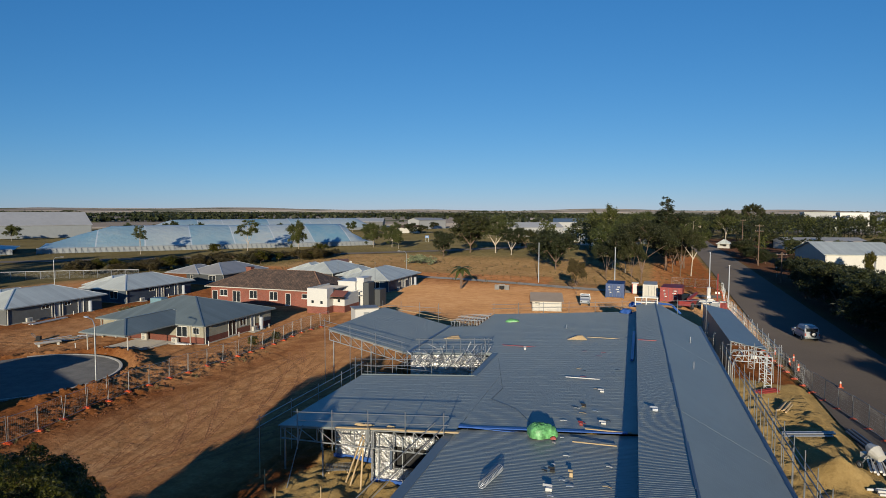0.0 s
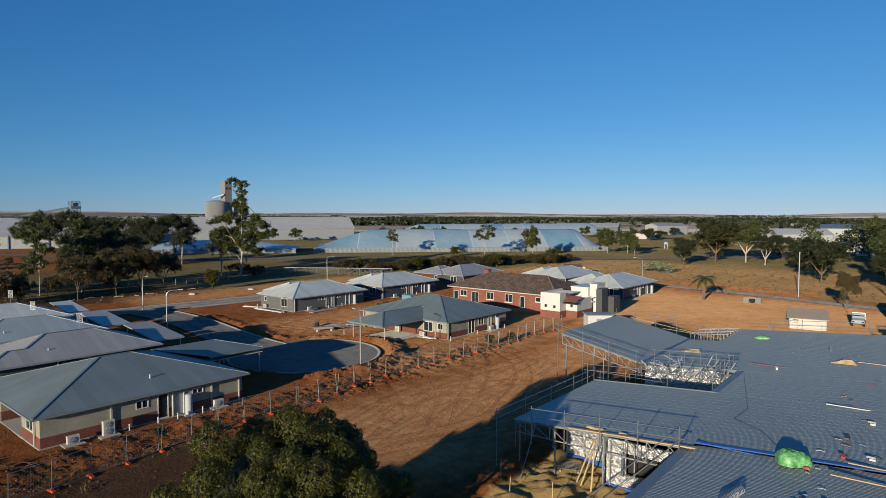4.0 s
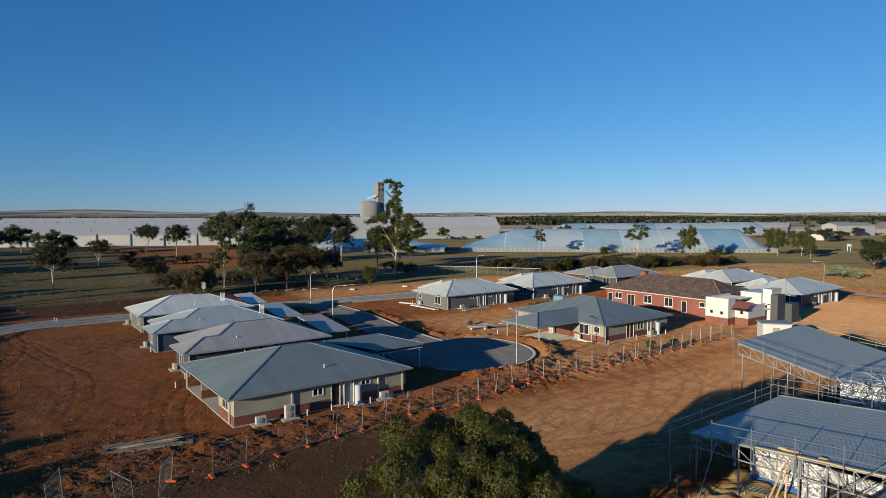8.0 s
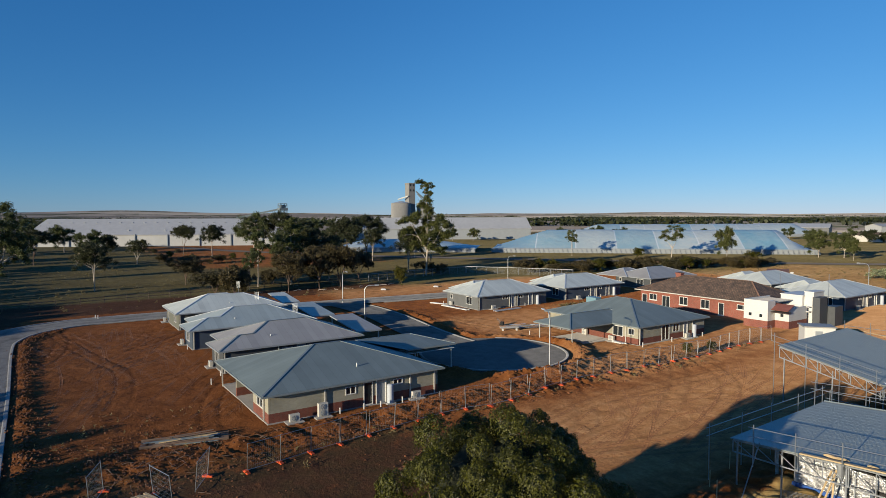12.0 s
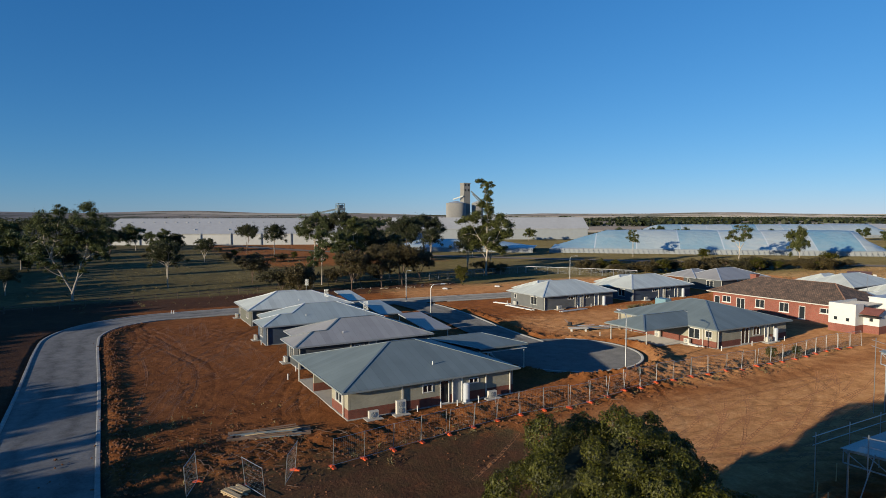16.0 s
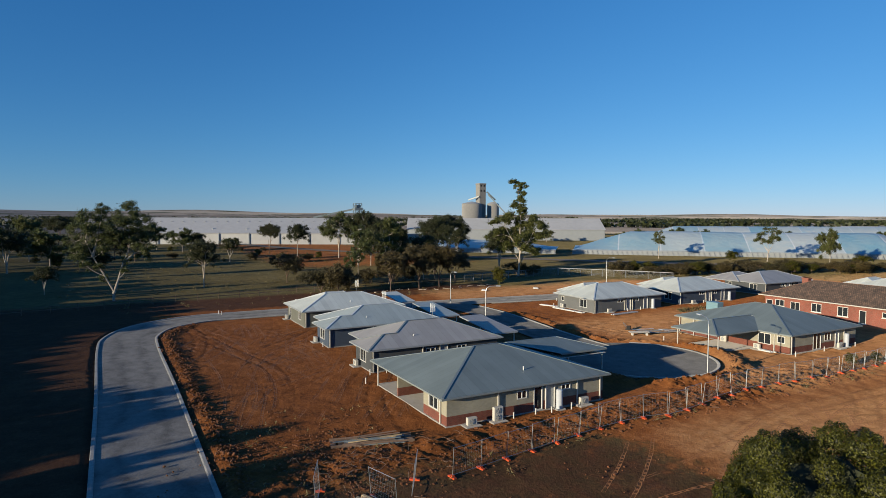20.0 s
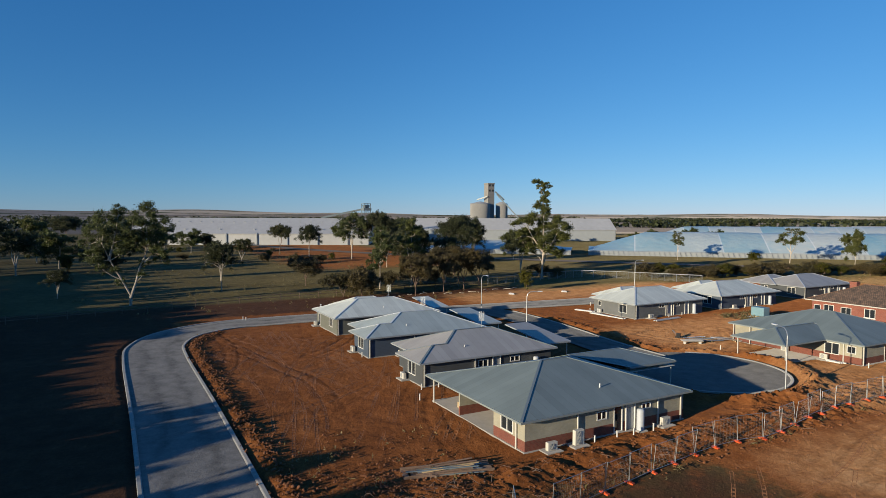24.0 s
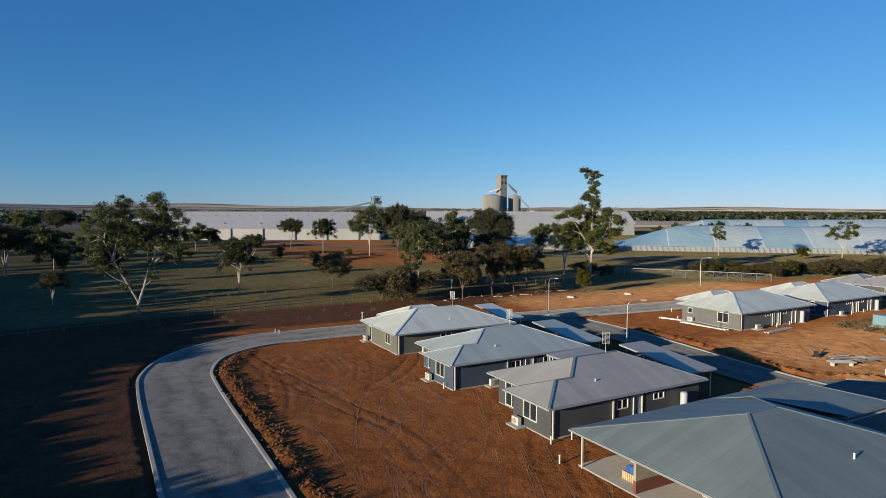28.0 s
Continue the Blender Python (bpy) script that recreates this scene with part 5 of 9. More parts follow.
for a, b in (((-18.6, -12.0, 0.2), (-18.1, -10.6, 2.7)), ((-18.2, -12.2, 0.2), (-17.9, -10.6, 2.7)), ((-17.4, -12.5, 0.1), (-17.7, -11.4, 2.5))):
    bm = bmesh.new()
    bar(bm, a, b, 0.09, 0.05)
    part("timber_prop", bm, M["timber"], hall)
# stays, stacked mesh and crumpled insulation at the open end of the wing
for a, b in (((-17.4, -16.6, 0.1), (-12.9, -12.3, 4.6)), ((-16.6, -16.9, 0.1), (-12.3, -12.5, 4.5)), ((-21.6, -13.6, 0.2), (-21.2, -12.4, 3.6))):
    bm = bmesh.new()
    tube(bm, a, b, 0.032, 0.032, 6)
    part("stay_pole", bm, M["steel_dark"], hall)
v, f = heap_mesh(0.62, 0.2, 0.13, 12, 20, 7)
data_ob("insulation", [(x - 17.6, y - 11.4, z + low_z(-17.6)) for x, y, z in v], f, M["insulation"], hall, "crumpled tan insulation", True)
v, f = heap_mesh(0.3, 0.16, 0.1, 14, 16, 6)
data_ob("insulation", [(x - 15.9, y - 11.5, z + low_z(-15.9)) for x, y, z in v], f, M["insulation"], hall, "crumpled tan insulation", True)
for y in (-10.4, -9.2, -7.6, -5.4, -3.0):
    bm = bmesh.new()
    bar(bm, (-22.9, y, low_z(-22.9) - 0.32), (-12.2, y, low_z(-12.2) - 0.32), 0.06, 0.12)
    part("purlin", bm, M["truss"], hall)
for x in (-16.7, -15.2, -13.2, -12.0):
    part("foil_seam", boxes((x - 0.03, x + 0.03, -11.412, -11.402, 0.1, 3.15)), M["fascia"], hall)
# dark strips paint the shade at both sides of the opening
for x in (-16.0, -13.75):
    part("opening_shade", boxes((x, x + 0.15, -11.43, -11.2, 1.15, 2.55)), M["hall_dark"], hall, "dark strip standing for shade beside the wall opening")
# bracing frames over the courtyard edge
rng = random.Random(4)
for k in range(46):
    bm = bmesh.new()
    x, y = rng.uniform(-21.0, -14.0), rng.uniform(6.3, 8.6)
    dx, dz = rng.uniform(-1.4, 1.4), rng.uniform(-0.9, 0.9)
    bar(bm, (x, y, 3.0 + rng.random()), (x + dx, y + rng.uniform(-0.2, 0.2), 3.2 + dz + rng.random()), 0.05, 0.05)
    part("brace", bm, M["truss"], hall)
for k in range(9):
    x = -21.6 + k * 0.95
    truss("bay_truss", (x, 5.8, 2.7), (x, 8.4, 2.8), (x, 5.8, 3.4), (x, 8.4, 3.7), 3, hall, 0.05)
part("foil_wall", boxes((-21.8, -14.4, 8.0, 8.15, 0.6, 2.7)), M["foil"], hall)

# ---- entrance canopy beside the street ----
can = thing("canopy", "steel framed entrance canopy clad in grey sheet, one open end", "canopy", (0, 45, 0), 2.0)
slab_face("roof_sheet", [(9.95, 20.5, 3.2), (9.95, 45.5, 3.2), (6.6, 45.5, 3.9), (6.6, 20.5, 3.9)], 0.06, M["hall_sheet"], can)
part("side_cladding", boxes((6.62, 6.7, 20.0, 45.4, 0.3, 3.8)), M["hall_sheet"], can)
part("end_cladding", boxes((6.7, 9.8, 45.4, 45.5, 0.3, 3.2)), M["hall_sheet"], can)
for y in (17.6, 20.0, 26.0, 32.0, 38.0, 44.0):
    truss("portal_leg", (9.2, y, 0), (9.2, y, 3.0), (9.8, y, 0), (9.8, y, 3.15), 6, can, 0.065)
    truss("portal_beam", (6.7, y, 2.6), (9.8, y, 2.6), (6.9, y, 3.15), (9.8, y, 3.15), 5, can, 0.065)
    bm = bmesh.new()
    pipe(bm, [(6.5, y, 0), (6.5, y, 2.2), (6.8, y, 2.9), (7.4, y, 3.15)], 0.07)
    part("curved_post", bm, M["galv"], can)
bm = bmesh.new()
for x, z in ((6.55, 2.2), (7.4, 3.1), (9.8, 3.1), (9.8, 1.6)):
    bar(bm, (x, 17.5, z), (x, 20.6, z), 0.08, 0.08)
part("purlin", bm, M["galv"], can)
part("loose_wrap", bevelled(boxes((8.0, 8.5, 17.4, 17.8, 2.9, 3.25)), 0.08), M["white"], can)


# ---- scaffolding ----
def scaffold(label, pts, z_of, rails=(0.55, 1.05), drop=4.2, every=2.6, reach=0.3, mat="galv", feet=True):
    """Guard rails on standards along a line of points (hall frame)."""
    sc = thing("scaffold", label, "scaffolding", (0, 45, 0), 2.0, "scaffolding round the hall")
    for (xa, ya), (xb, yb) in zip(pts, pts[1:]):
        length = math.hypot(xb - xa, yb - ya)
        n = max(1, int(round(length / every)))
        for i in range(n + 1):
            t = i / n
            x, y = xa + (xb - xa) * t, ya + (yb - ya) * t
            bm = bmesh.new()
            tube(bm, (x, y, max(0.0, z_of(x) - drop)), (x, y, z_of(x) + 1.25), 0.03, 0.03, 6)
            part("standard", bm, M[mat], sc)
        for h in rails:
            bm = bmesh.new()
            dx, dy = (xb - xa) / length * reach, (yb - ya) / length * reach
            tube(bm, (xa - dx, ya - dy, z_of(xa) + h), (xb + dx, yb + dy, z_of(xb) + h), 0.026, 0.026, 6)
            part("rail", bm, M[mat], sc)
    return sc


scaffold("galvanised guard rails over the open edge of the hall roof", [(-21.5, -12.5), (-12.4, -12.3)], low_z, drop=1.2)
scaffold("galvanised guard rails beside the earth yard", [(-24.6, -11.8), (-24.4, 3.0)], lambda x: 2.4, drop=2.6, every=3.6)
scaffold("galvanised guard rails along the courtyard", [(-24.2, 1.3), (-14.3, 1.3)], low_z, drop=5.0, every=3.3)
scaffold("low guard rails along the courtyard", [(-24.2, 3.8), (-16.3, 3.8)], lambda x: 2.0, drop=3.0, every=2.6)
scaffold("galvanised guard rails along the raised wing roof", [(-30.2, 7.4), (-22.5, 7.6)], wing_z, drop=5.2, every=2.6)
scaffold("galvanised scaffold tower beside the inner roof edge", [(-14.9, 4.3), (-14.7, 8.9), (-21.3, 8.9)], low_z, rails=(0.2, 0.7, 1.15), drop=4.4, every=1.25)
scaffold("dark guard rails along the street side eave", [(5.5, -22), (5.6, 17.5)], lambda x: 3.1, drop=3.2, every=2.45, mat="steel_dark")
scaffold("outer rails of the street side scaffold", [(6.7, -22), (6.7, 12.5)], lambda x: 2.2, rails=(0.1, 0.6), drop=2.6, every=2.45, mat="steel_dark")
scaffold("rails on the outer edge of the canopy", [(10.6, 18.0), (10.4, 46.0)], lambda x: 3.0, rails=(0.3, 0.8), drop=3.2, every=2.8)
scaffold("rails over the open end of the canopy", [(6.2, 17.0), (10.2, 17.0)], lambda x: 3.2, rails=(0.5, 1.0), drop=3.4, every=2.0)
scaffold("rails at the far end of the hall", [(-19.2, 31.4), (5.6, 31.6)], low_z, drop=5.0, every=3.1)
scaffold("rails behind the raised wing", [(-31.0, 23.4), (-24.0, 23.4)], lambda x: 4.4, rails=(0.2, 0.7), drop=4.6, every=2.4)
for pts in (((-29, 22.6, 4.9), (-18, 27.0, 2.4)), ((-28.5, 23.5, 4.0), (-19, 31, 2.0)), ((1.0, 31.6, 4.2), (6.0, 28.5, 2.4)), ((0.2, 32.4, 3.5), (6.2, 31.0, 1.8))):
    bm = bmesh.new()
    tube(bm, *pts, 0.03, 0.03, 6)
    ob = mesh_ob("brace_pole", bm, M["timber"])
    ob.location, ob.rotation_euler = (0, 45, 0), (0, 0, radians(2.0))
    tagged(ob, "long bare scaffold pole leaning beside the hall", "pole", "brace poles")


# ---- on the sand below the near wing ----
rp = random.Random(51)
for x, y, h in ((-22.4, -14.6, 1.2), (-21.0, -15.8, 0.9), (-18.4, -15.4, 1.3), (-16.2, -17.2, 1.1), (-23.8, -13.0, 1.0), (-24.6, -9.4, 1.1)):
    c, si = math.cos(radians(2)), math.sin(radians(2))
    px, py = x * c - y * si, 45 + x * si + y * c
    t = thing("star_picket", "steel survey picket driven into the sand", "picket", (px, py, ground_at(px, py)), rp.uniform(0, 90), "survey pickets")
    bm = bmesh.new()
    bar(bm, (0, 0, -0.15), (rp.uniform(-0.06, 0.06), 0, h), 0.04, 0.04)
    part("stake", bm, M["timber"], t)
t = thing("mesh_stack", "stack of rusty reinforcing mesh lying on the sand", "mesh", (-19.4, 33.8, 0.42), 24)
for z in (0.0, 0.035, 0.07):
    for k in range(9):
        bm = bmesh.new()
        bar(bm, (-0.8 + 0.2 * k, -0.55, z), (-0.8 + 0.2 * k, 0.55, z), 0.012, 0.012)
        part("bar", bm, M["steel_dark"], t)
    for k in range(6):
        bm = bmesh.new()
        bar(bm, (-0.85, -0.5 + 0.2 * k, z + 0.012), (0.85, -0.5 + 0.2 * k, z + 0.012), 0.012, 0.012)
        part("bar", bm, M["steel_dark"], t)
part("bearer", boxes((-0.6, -0.52, -0.6, 0.6, -0.12, -0.01), (0.52, 0.6, -0.6, 0.6, -0.12, -0.01)), M["timber"], t)

# ---- things on the hall roof ----
def on_hall(name, label, cat, x, y, z, group=""):
    c, s = math.cos(radians(2)), math.sin(radians(2))
    return thing(name, label, cat, (x * c - y * s, 45 + x * s + y * c, z), 2.0, group)


for x, y, rx, ry, h, label in ((-7.1, -11.7, 0.8, 0.55, 0.66, "bulging green mesh bag of offcuts on the hall roof"), (-15.6, 24.8, 0.75, 0.5, 0.35, "small green mesh bag of offcuts on the hall roof")):
    b = on_hall("rubbish_bag", label, "bag", x, y, low_z(x) - 0.04, "rubbish bags")
    v, f = heap_mesh(rx, ry, h, int(abs(x)), 34, 13)
    data_ob("bag", v, f, M["green_net"], b, "", True)
    v, f = heap_mesh(0.16, 0.14, 0.14, 3, 10, 4)
    data_ob("tie", [(p[0] + rx * 0.9, p[1] - 0.3, p[2]) for p in v], f, M["red_paint"], b, "red tie")
b = on_hall("offcut_pile", "pile of timber and sheet offcuts on the hall roof", "offcuts", -7.4, 14.2, low_z(-7.4))
for k in range(5):
    bm = bmesh.new()
    bar(bm, (-0.9 + 0.2 * k, -0.3 + 0.13 * k, 0.08 + 0.06 * k), (0.9 - 0.1 * k, -0.1 + 0.12 * k, 0.1 + 0.06 * k), 0.2, 0.06)
    part("plank", bm, M["timber"], b)
b = on_hall("offcut_pile", "pile of timber offcuts near the roof valley", "offcuts", -19.8, 14.8, low_z(-19.8))
for k in range(4):
    bm = bmesh.new()
    bar(bm, (-0.8 + 0.2 * k, -0.2 + 0.15 * k, 0.08 + 0.05 * k), (0.8 - 0.1 * k, 0.2 * k, 0.1 + 0.05 * k), 0.2, 0.06)
    part("plank", bm, M["timber"], b)
for k, (x, y, w, d, h, m) in enumerate(((-4.3, -3.2, 0.5, 0.35, 0.22, "white"), (-5.8, -18.2, 0.55, 0.4, 0.3, "white"), (-1.2, -9.8, 0.55, 0.4, 0.28, "pale_cap"), (-5.2, -6.5, 0.4, 0.3, 0.2, "dark"), (-3.9, -9.6, 0.5, 0.25, 0.2, "white"), (-5.1, -9.9, 0.35, 0.3, 0.25, "red_paint"), (-11.6, 9.9, 0.3, 0.4, 0.35, "white"), (-5.0, -16.6, 0.3, 0.3, 0.4, "timber"), (-5.9, -16.2, 0.4, 0.3, 0.25, "dark"))):
    w, d, h = w * 0.52, d * 0.52, h * 0.5
    z = up_l(x) if x > -2 else low_z(x) - (0.14 if y < -11 else 0)
    b = on_hall("carton", ("open carton standing on the ribbed hall roof", "small tool box standing on the ribbed hall roof")[k % 2], "box", x, y, z, "cartons on the roof")
    part("body", bevelled(boxes((-w / 2, w / 2, -d / 2, d / 2, 0, h)), 0.02), M[m], b)
    bm = bmesh.new()
    bar(bm, (-w / 2, d / 2, h), (-w / 2, d / 2 + 0.09, h + 0.05), w, 0.02)
    bar(bm, (0, d / 2, h), (0, d / 2 + 0.1, h + 0.04), w * 0.9, 0.02)
    part("flap", bm, M[m], b)
rng = random.Random(7)
for k in range(26):
    x, y = rng.uniform(-6.5, -3.3), rng.uniform(-19, 12)
    b = on_hall("sheet_scrap", "curled scrap of sheet metal on the hall roof", "scrap", x, y, low_z(x) + (0.05 if y > -11 else -0.09), "scraps on the roof")
    bm = bmesh.new()
    l, w, a = rng.uniform(0.12, 0.45), rng.uniform(0.04, 0.12), rng.uniform(-0.5, 0.5)
    bar(bm, (-l / 2, 0, 0.02), (0, a * 0.1, 0.05), w, 0.015)
    bar(bm, (0, a * 0.1, 0.05), (l / 2, a * 0.3, 0.03), w, 0.015)
    mesh_ob("strip", bm, M[("white", "pale_cap", "dark", "red_paint", "timber")[k % 5]], b)
for x, y, l, m in ((-12.2, 11.0, 3.4, "red_paint"), (-1.0, 8.8, 2.0, "red_paint"), (-4.2, -12.9, 2.2, "timber"), (-3.6, -10.9, 2.4, "timber"), (-5.0, 14.6, 3.0, "timber"), (-5.8, 0.0, 2.4, "white")):
    b = on_hall("loose_length", "loose length of timber lying across the hall roof", "timber", x, y, (up_l(x) if x > -2 else low_z(x)) + 0.02, "loose lengths")
    bm = bmesh.new()
    bar(bm, (-l / 2, 0, 0.06), (l / 2, 0.05, 0.06), 0.1, 0.05)
    mesh_ob("length", bm, M[m], b)
b = on_hall("spiral_duct", "coil of silver spiral duct lying on the hall roof", "duct", -8.5, -18.6, low_z(-8.5) - 0.1)
for k in range(16):
    t0 = k * 0.13
    bm = bmesh.new()
    pipe(bm, [(-0.2 + t0 * 0.2 + 0.16 * math.cos(a), t0 + 0.05 * math.sin(a), 0.2 + 0.16 * math.sin(a)) for a in np.linspace(0, 2 * math.pi, 11)], 0.018, 5)
    part("coil", bm, M["galv"], b)
bm = bmesh.new()
pipe(bm, [(-7.6, -10.6, low_z(-7.6) + 0.05), (-9.2, -7.5, low_z(-9.2) + 0.05), (-11.2, -5.6, low_z(-11) + 0.05), (-11.0, -3.0, low_z(-11) + 0.05), (-13.2, 6.0, low_z(-13) + 0.05)], 0.010, 5)
ob = mesh_ob("cable", bm, M["dark"])
ob.location, ob.rotation_euler = (0, 45, 0), (0, 0, radians(2))
tagged(ob, "thin black cable snaking across the hall roof", "cable")
for x, y, h in ((1.9, 3.6, 0.55), (2.6, 15.2, 0.5), (-9.0, 20.0, 0.4), (-16.2, 13.6, 0.4)):
    z = up_r(x) if x > 0 else low_z(x)
    b = on_hall("roof_bracket", "folded steel bracket standing on the hall roof", "bracket", x, y, z, "roof brackets")
    bm = bmesh.new()
    bar(bm, (0, 0, -0.02), (0, 0.04, h), 0.05, 0.05)
    bar(bm, (0, 0.02, 0.03), (-0.3, 0.42, 0.06), 0.05, 0.04)
    mesh_ob("arm", bm, M["hall_dark"], b)
b = on_hall("blue_length", "long blue wrapped flashing leaning in the roof step", "flashing", -2.45, 11, low_z(-2.4))
bm = bmesh.new()
bar(bm, (0, -5.5, 0.12), (0.15, 5.5, 0.3), 0.22, 0.12)
part("wrap", bm, M["blue_wrap"], b)
b = on_hall("white_barrier", "white folding barrier at the end of the hall roof", "barrier", -1.0, 30.2, 5.55)
for x in (-1.2, 0.0, 1.2):
    bm = bmesh.new()
    bar(bm, (x, -0.4, 0), (x, 0, 0.9), 0.12, 0.08)
    bar(bm, (x, 0.4, 0), (x, 0, 0.9), 0.12, 0.08)
    part("leg", bm, M["white"], b)
for z in (0.35, 0.9):
    bm = bmesh.new()
    bar(bm, (-1.3, 0, z), (1.3, 0, z), 0.2, 0.12)
    part("board", bm, M["white"], b)
b = on_hall("blue_wrap_bundle", "crumpled bundle of blue plastic wrap at the roof end", "wrap", -3.1, 29.6, low_z(-3.1))
v, f = heap_mesh(0.7, 0.6, 0.5, 5, 16, 6)
data_ob("bundle", v, f, M["blue_wrap"], b)
b = on_hall("boom_lift", "blue boom lift standing behind the hall", "lift", -0.6, 33.6, 0)
part("base", bevelled(boxes((-1.0, 1.0, -1.2, 1.2, 0.3, 1.1)), 0.08), M["blue_wrap"], b)
for x in (-0.9, 0.9):
    for y in (-0.8, 0.8):
        bm = bmesh.new()
        tube(bm, (x - 0.14, y, 0.36), (x + 0.14, y, 0.36), 0.36, 0.36, 14)
        part("wheel", bm, M["dark"], b)
bm = bmesh.new()
bar(bm, (0, 0.8, 1.1), (0, -0.6, 5.6), 0.4, 0.4)
part("boom", bm, M["blue_wrap"], b)
basket = part("basket", boxes((-0.9, 0.9, -1.2, -0.3, 5.2, 5.3)), M["pale_cap"], b)
for x in (-0.9, 0.9):
    for y in (-1.2, -0.3):
        bm = bmesh.new()
        tube(bm, (x, y, 5.2), (x, y, 6.2), 0.03)
        part("basket_post", bm, M["pale_cap"], basket)
for z in (5.75, 6.2):
    for p, q in (((-0.9, -1.2), (0.9, -1.2)), ((0.9, -1.2), (0.9, -0.3)), ((0.9, -0.3), (-0.9, -0.3)), ((-0.9, -0.3), (-0.9, -1.2))):
        bm = bmesh.new()
        tube(bm, (*p, z), (*q, z), 0.03)
        part("basket_rail", bm, M["pale_cap"], basket)
bm = bmesh.new()
pipe(bm, [(1.0, -0.2, 5.4), (2.6, 0.2, 5.2), (3.6, 0.4, 4.2)], 0.14)
part("hose", bm, M["blue_wrap"], b, "bright blue hose")
v, f = heap_mesh(0.9, 0.5, 0.5, 14, 14, 5)
data_ob("cover", [(p[0] - 1.6, p[1] - 0.9, p[2] + 5.0) for p in v], f, M["blue_wrap"], b, "crumpled blue cover")

# ---- old brick building ----

def tile_mat():
    m, nt, lk, b = nodes_of("old_clay_tile")
    uv = nt.new("ShaderNodeUVMap").outputs[0]
    br = nt.new("ShaderNodeTexBrick")
    lk.new(uv, br.inputs["Vector"])
    br.inputs["Scale"].default_value = 1.0
    br.inputs["Brick Width"].default_value, br.inputs["Row Height"].default_value, br.inputs["Mortar Size"].default_value = 0.28, 0.34, 0.03
    br.inputs["Color1"].default_value, br.inputs["Color2"].default_value, br.inputs["Mortar"].default_value = (0.19, 0.125, 0.085, 1), (0.10, 0.075, 0.055, 1), (0.05, 0.04, 0.035, 1)
    pos = nt.new("ShaderNodeNewGeometry").outputs["Position"]
    n = noise_node(nt, lk, pos, 0.9, 6, 0.7)
    col = mix_node(nt, lk, 1.0, br.outputs["Color"], ramp_node(nt, lk, n, [(0.3, (0.5, 0.5, 0.48, 1)), (0.7, (1.5, 1.35, 1.2, 1))]), "MULTIPLY")
    lk.new(col, b.inputs["Base Color"])
    b.inputs["Roughness"].default_value = 0.9
    bump_node(nt, lk, br.outputs["Fac"], -0.6, 0.04, b)
    return m


M["old_tile"] = tile_mat()
old = thing("old_building", "old red brick building with a mossy brown tiled roof", "building", (-76.0, 90.5, 0))
ow = [((0, 0), (22.4, 0), [(0.3, 1.4, 0.3, 2.1), (1.9, 3.5, 1.2, 2.3), (4.6, 6.2, 0.2, 2.2), (8.1, 9.7, 1.0, 2.4), (12.2, 13.8, 0.9, 2.4), (15.4, 16.4, 0.2, 2.2), (18.6, 20.6, 1.5, 2.3)]),
      ((22.4, 0), (22.4, 10.6), []), ((22.4, 10.6), (0, 10.6), [(4, 6, 1, 2.3)]), ((0, 10.6), (0, 0), [(3, 4.5, 1, 2.3)])]
for p, q, opens in ow:
    wall(old, p, q, 0, 2.85, M["old_brick"], [o for o in opens], 0.25, trim=0.252)
    for o in opens:
        window(old, p, q, *o, "glazed_door" if o[2] < 0.4 else "window", None, 2 if o[1] - o[0] > 1.2 else 1)
for p, q, opens in ow[:1]:
    for o in opens:
        part("sill", boxes((o[0] - 0.08, o[1] + 0.08, -0.09, 0.0, o[2] - 0.1, o[2])), M["white"], old)
hip_roof(old, -0.7, 23.2, -0.7, 11.3, 2.95, 5.6, (5.4, 5.3), (17.8, 5.3), M["old_tile"], plain("ridge_tile", (0.16, 0.09, 0.06), 0.9, 0, 0.3), M["gutter"])
bm = boxes((1.5, 2.6, 8.0, 8.9, 3.5, 5.6), (1.42, 2.68, 7.92, 8.98, 5.35, 5.6))
part("chimney", bm, M["old_brick"], old)
wb = thing("white_annex", "white rendered flat-roofed annex on a red brick plinth", "building", (-53.57, 85.9, 0))
wo = [((0, 0), (3.6, 0), [(0.7, 1.3, 1.55, 2.15), (2.3, 2.9, 1.5, 2.1)]), ((3.6, 0), (3.6, 2.0), []), ((3.6, 2.0), (5.6, 2.0), [(0.7, 1.3, 1.6, 2.2)]), ((5.6, 2.0), (5.6, 7.0), []), ((5.6, 7.0), (0, 7.0), []), ((0, 7.0), (0, 0), [])]
for p, q, opens in wo:
    tall = 4.0 if p[0] < 3.7 and q[0] < 3.7 else 3.0
    inward = p == (3.6, 2.0)
    wall(wb, p, q, 0, 1.1, M["old_brick"], opens, 0.25, "brick_plinth", trim=0.0 if inward else 0.252)
    wall(wb, p, q, 1.1, tall, M["white"], opens, 0.24, trim=0.0 if inward else 0.242)
    for o in opens:
        window(wb, p, q, *o, "window", None, 1)
part("flat_roof", boxes((0.2, 3.5, 0.2, 6.9, 3.6, 3.7), (3.5, 5.5, 2.1, 6.9, 2.7, 2.8)), M["concrete"], wb)
part("door_hood", bevelled(boxes((3.62, 5.9, 0.7, 2.0, 2.35, 2.5)), 0.03), M["old_tile"], wb)
slab_face("hood_roof", [(3.5, 0.9, 2.75), (6.0, 0.9, 2.75), (6.0, 2.6, 3.5), (3.5, 2.6, 3.5)], 0.08, plain("rusty_sheet", (0.2, 0.07, 0.05), 0.8, 0, 0.3), wb)
tw = thing("white_tower", "white rendered stair tower beside the old brick building", "building", (-48.8, 93.2, 0))
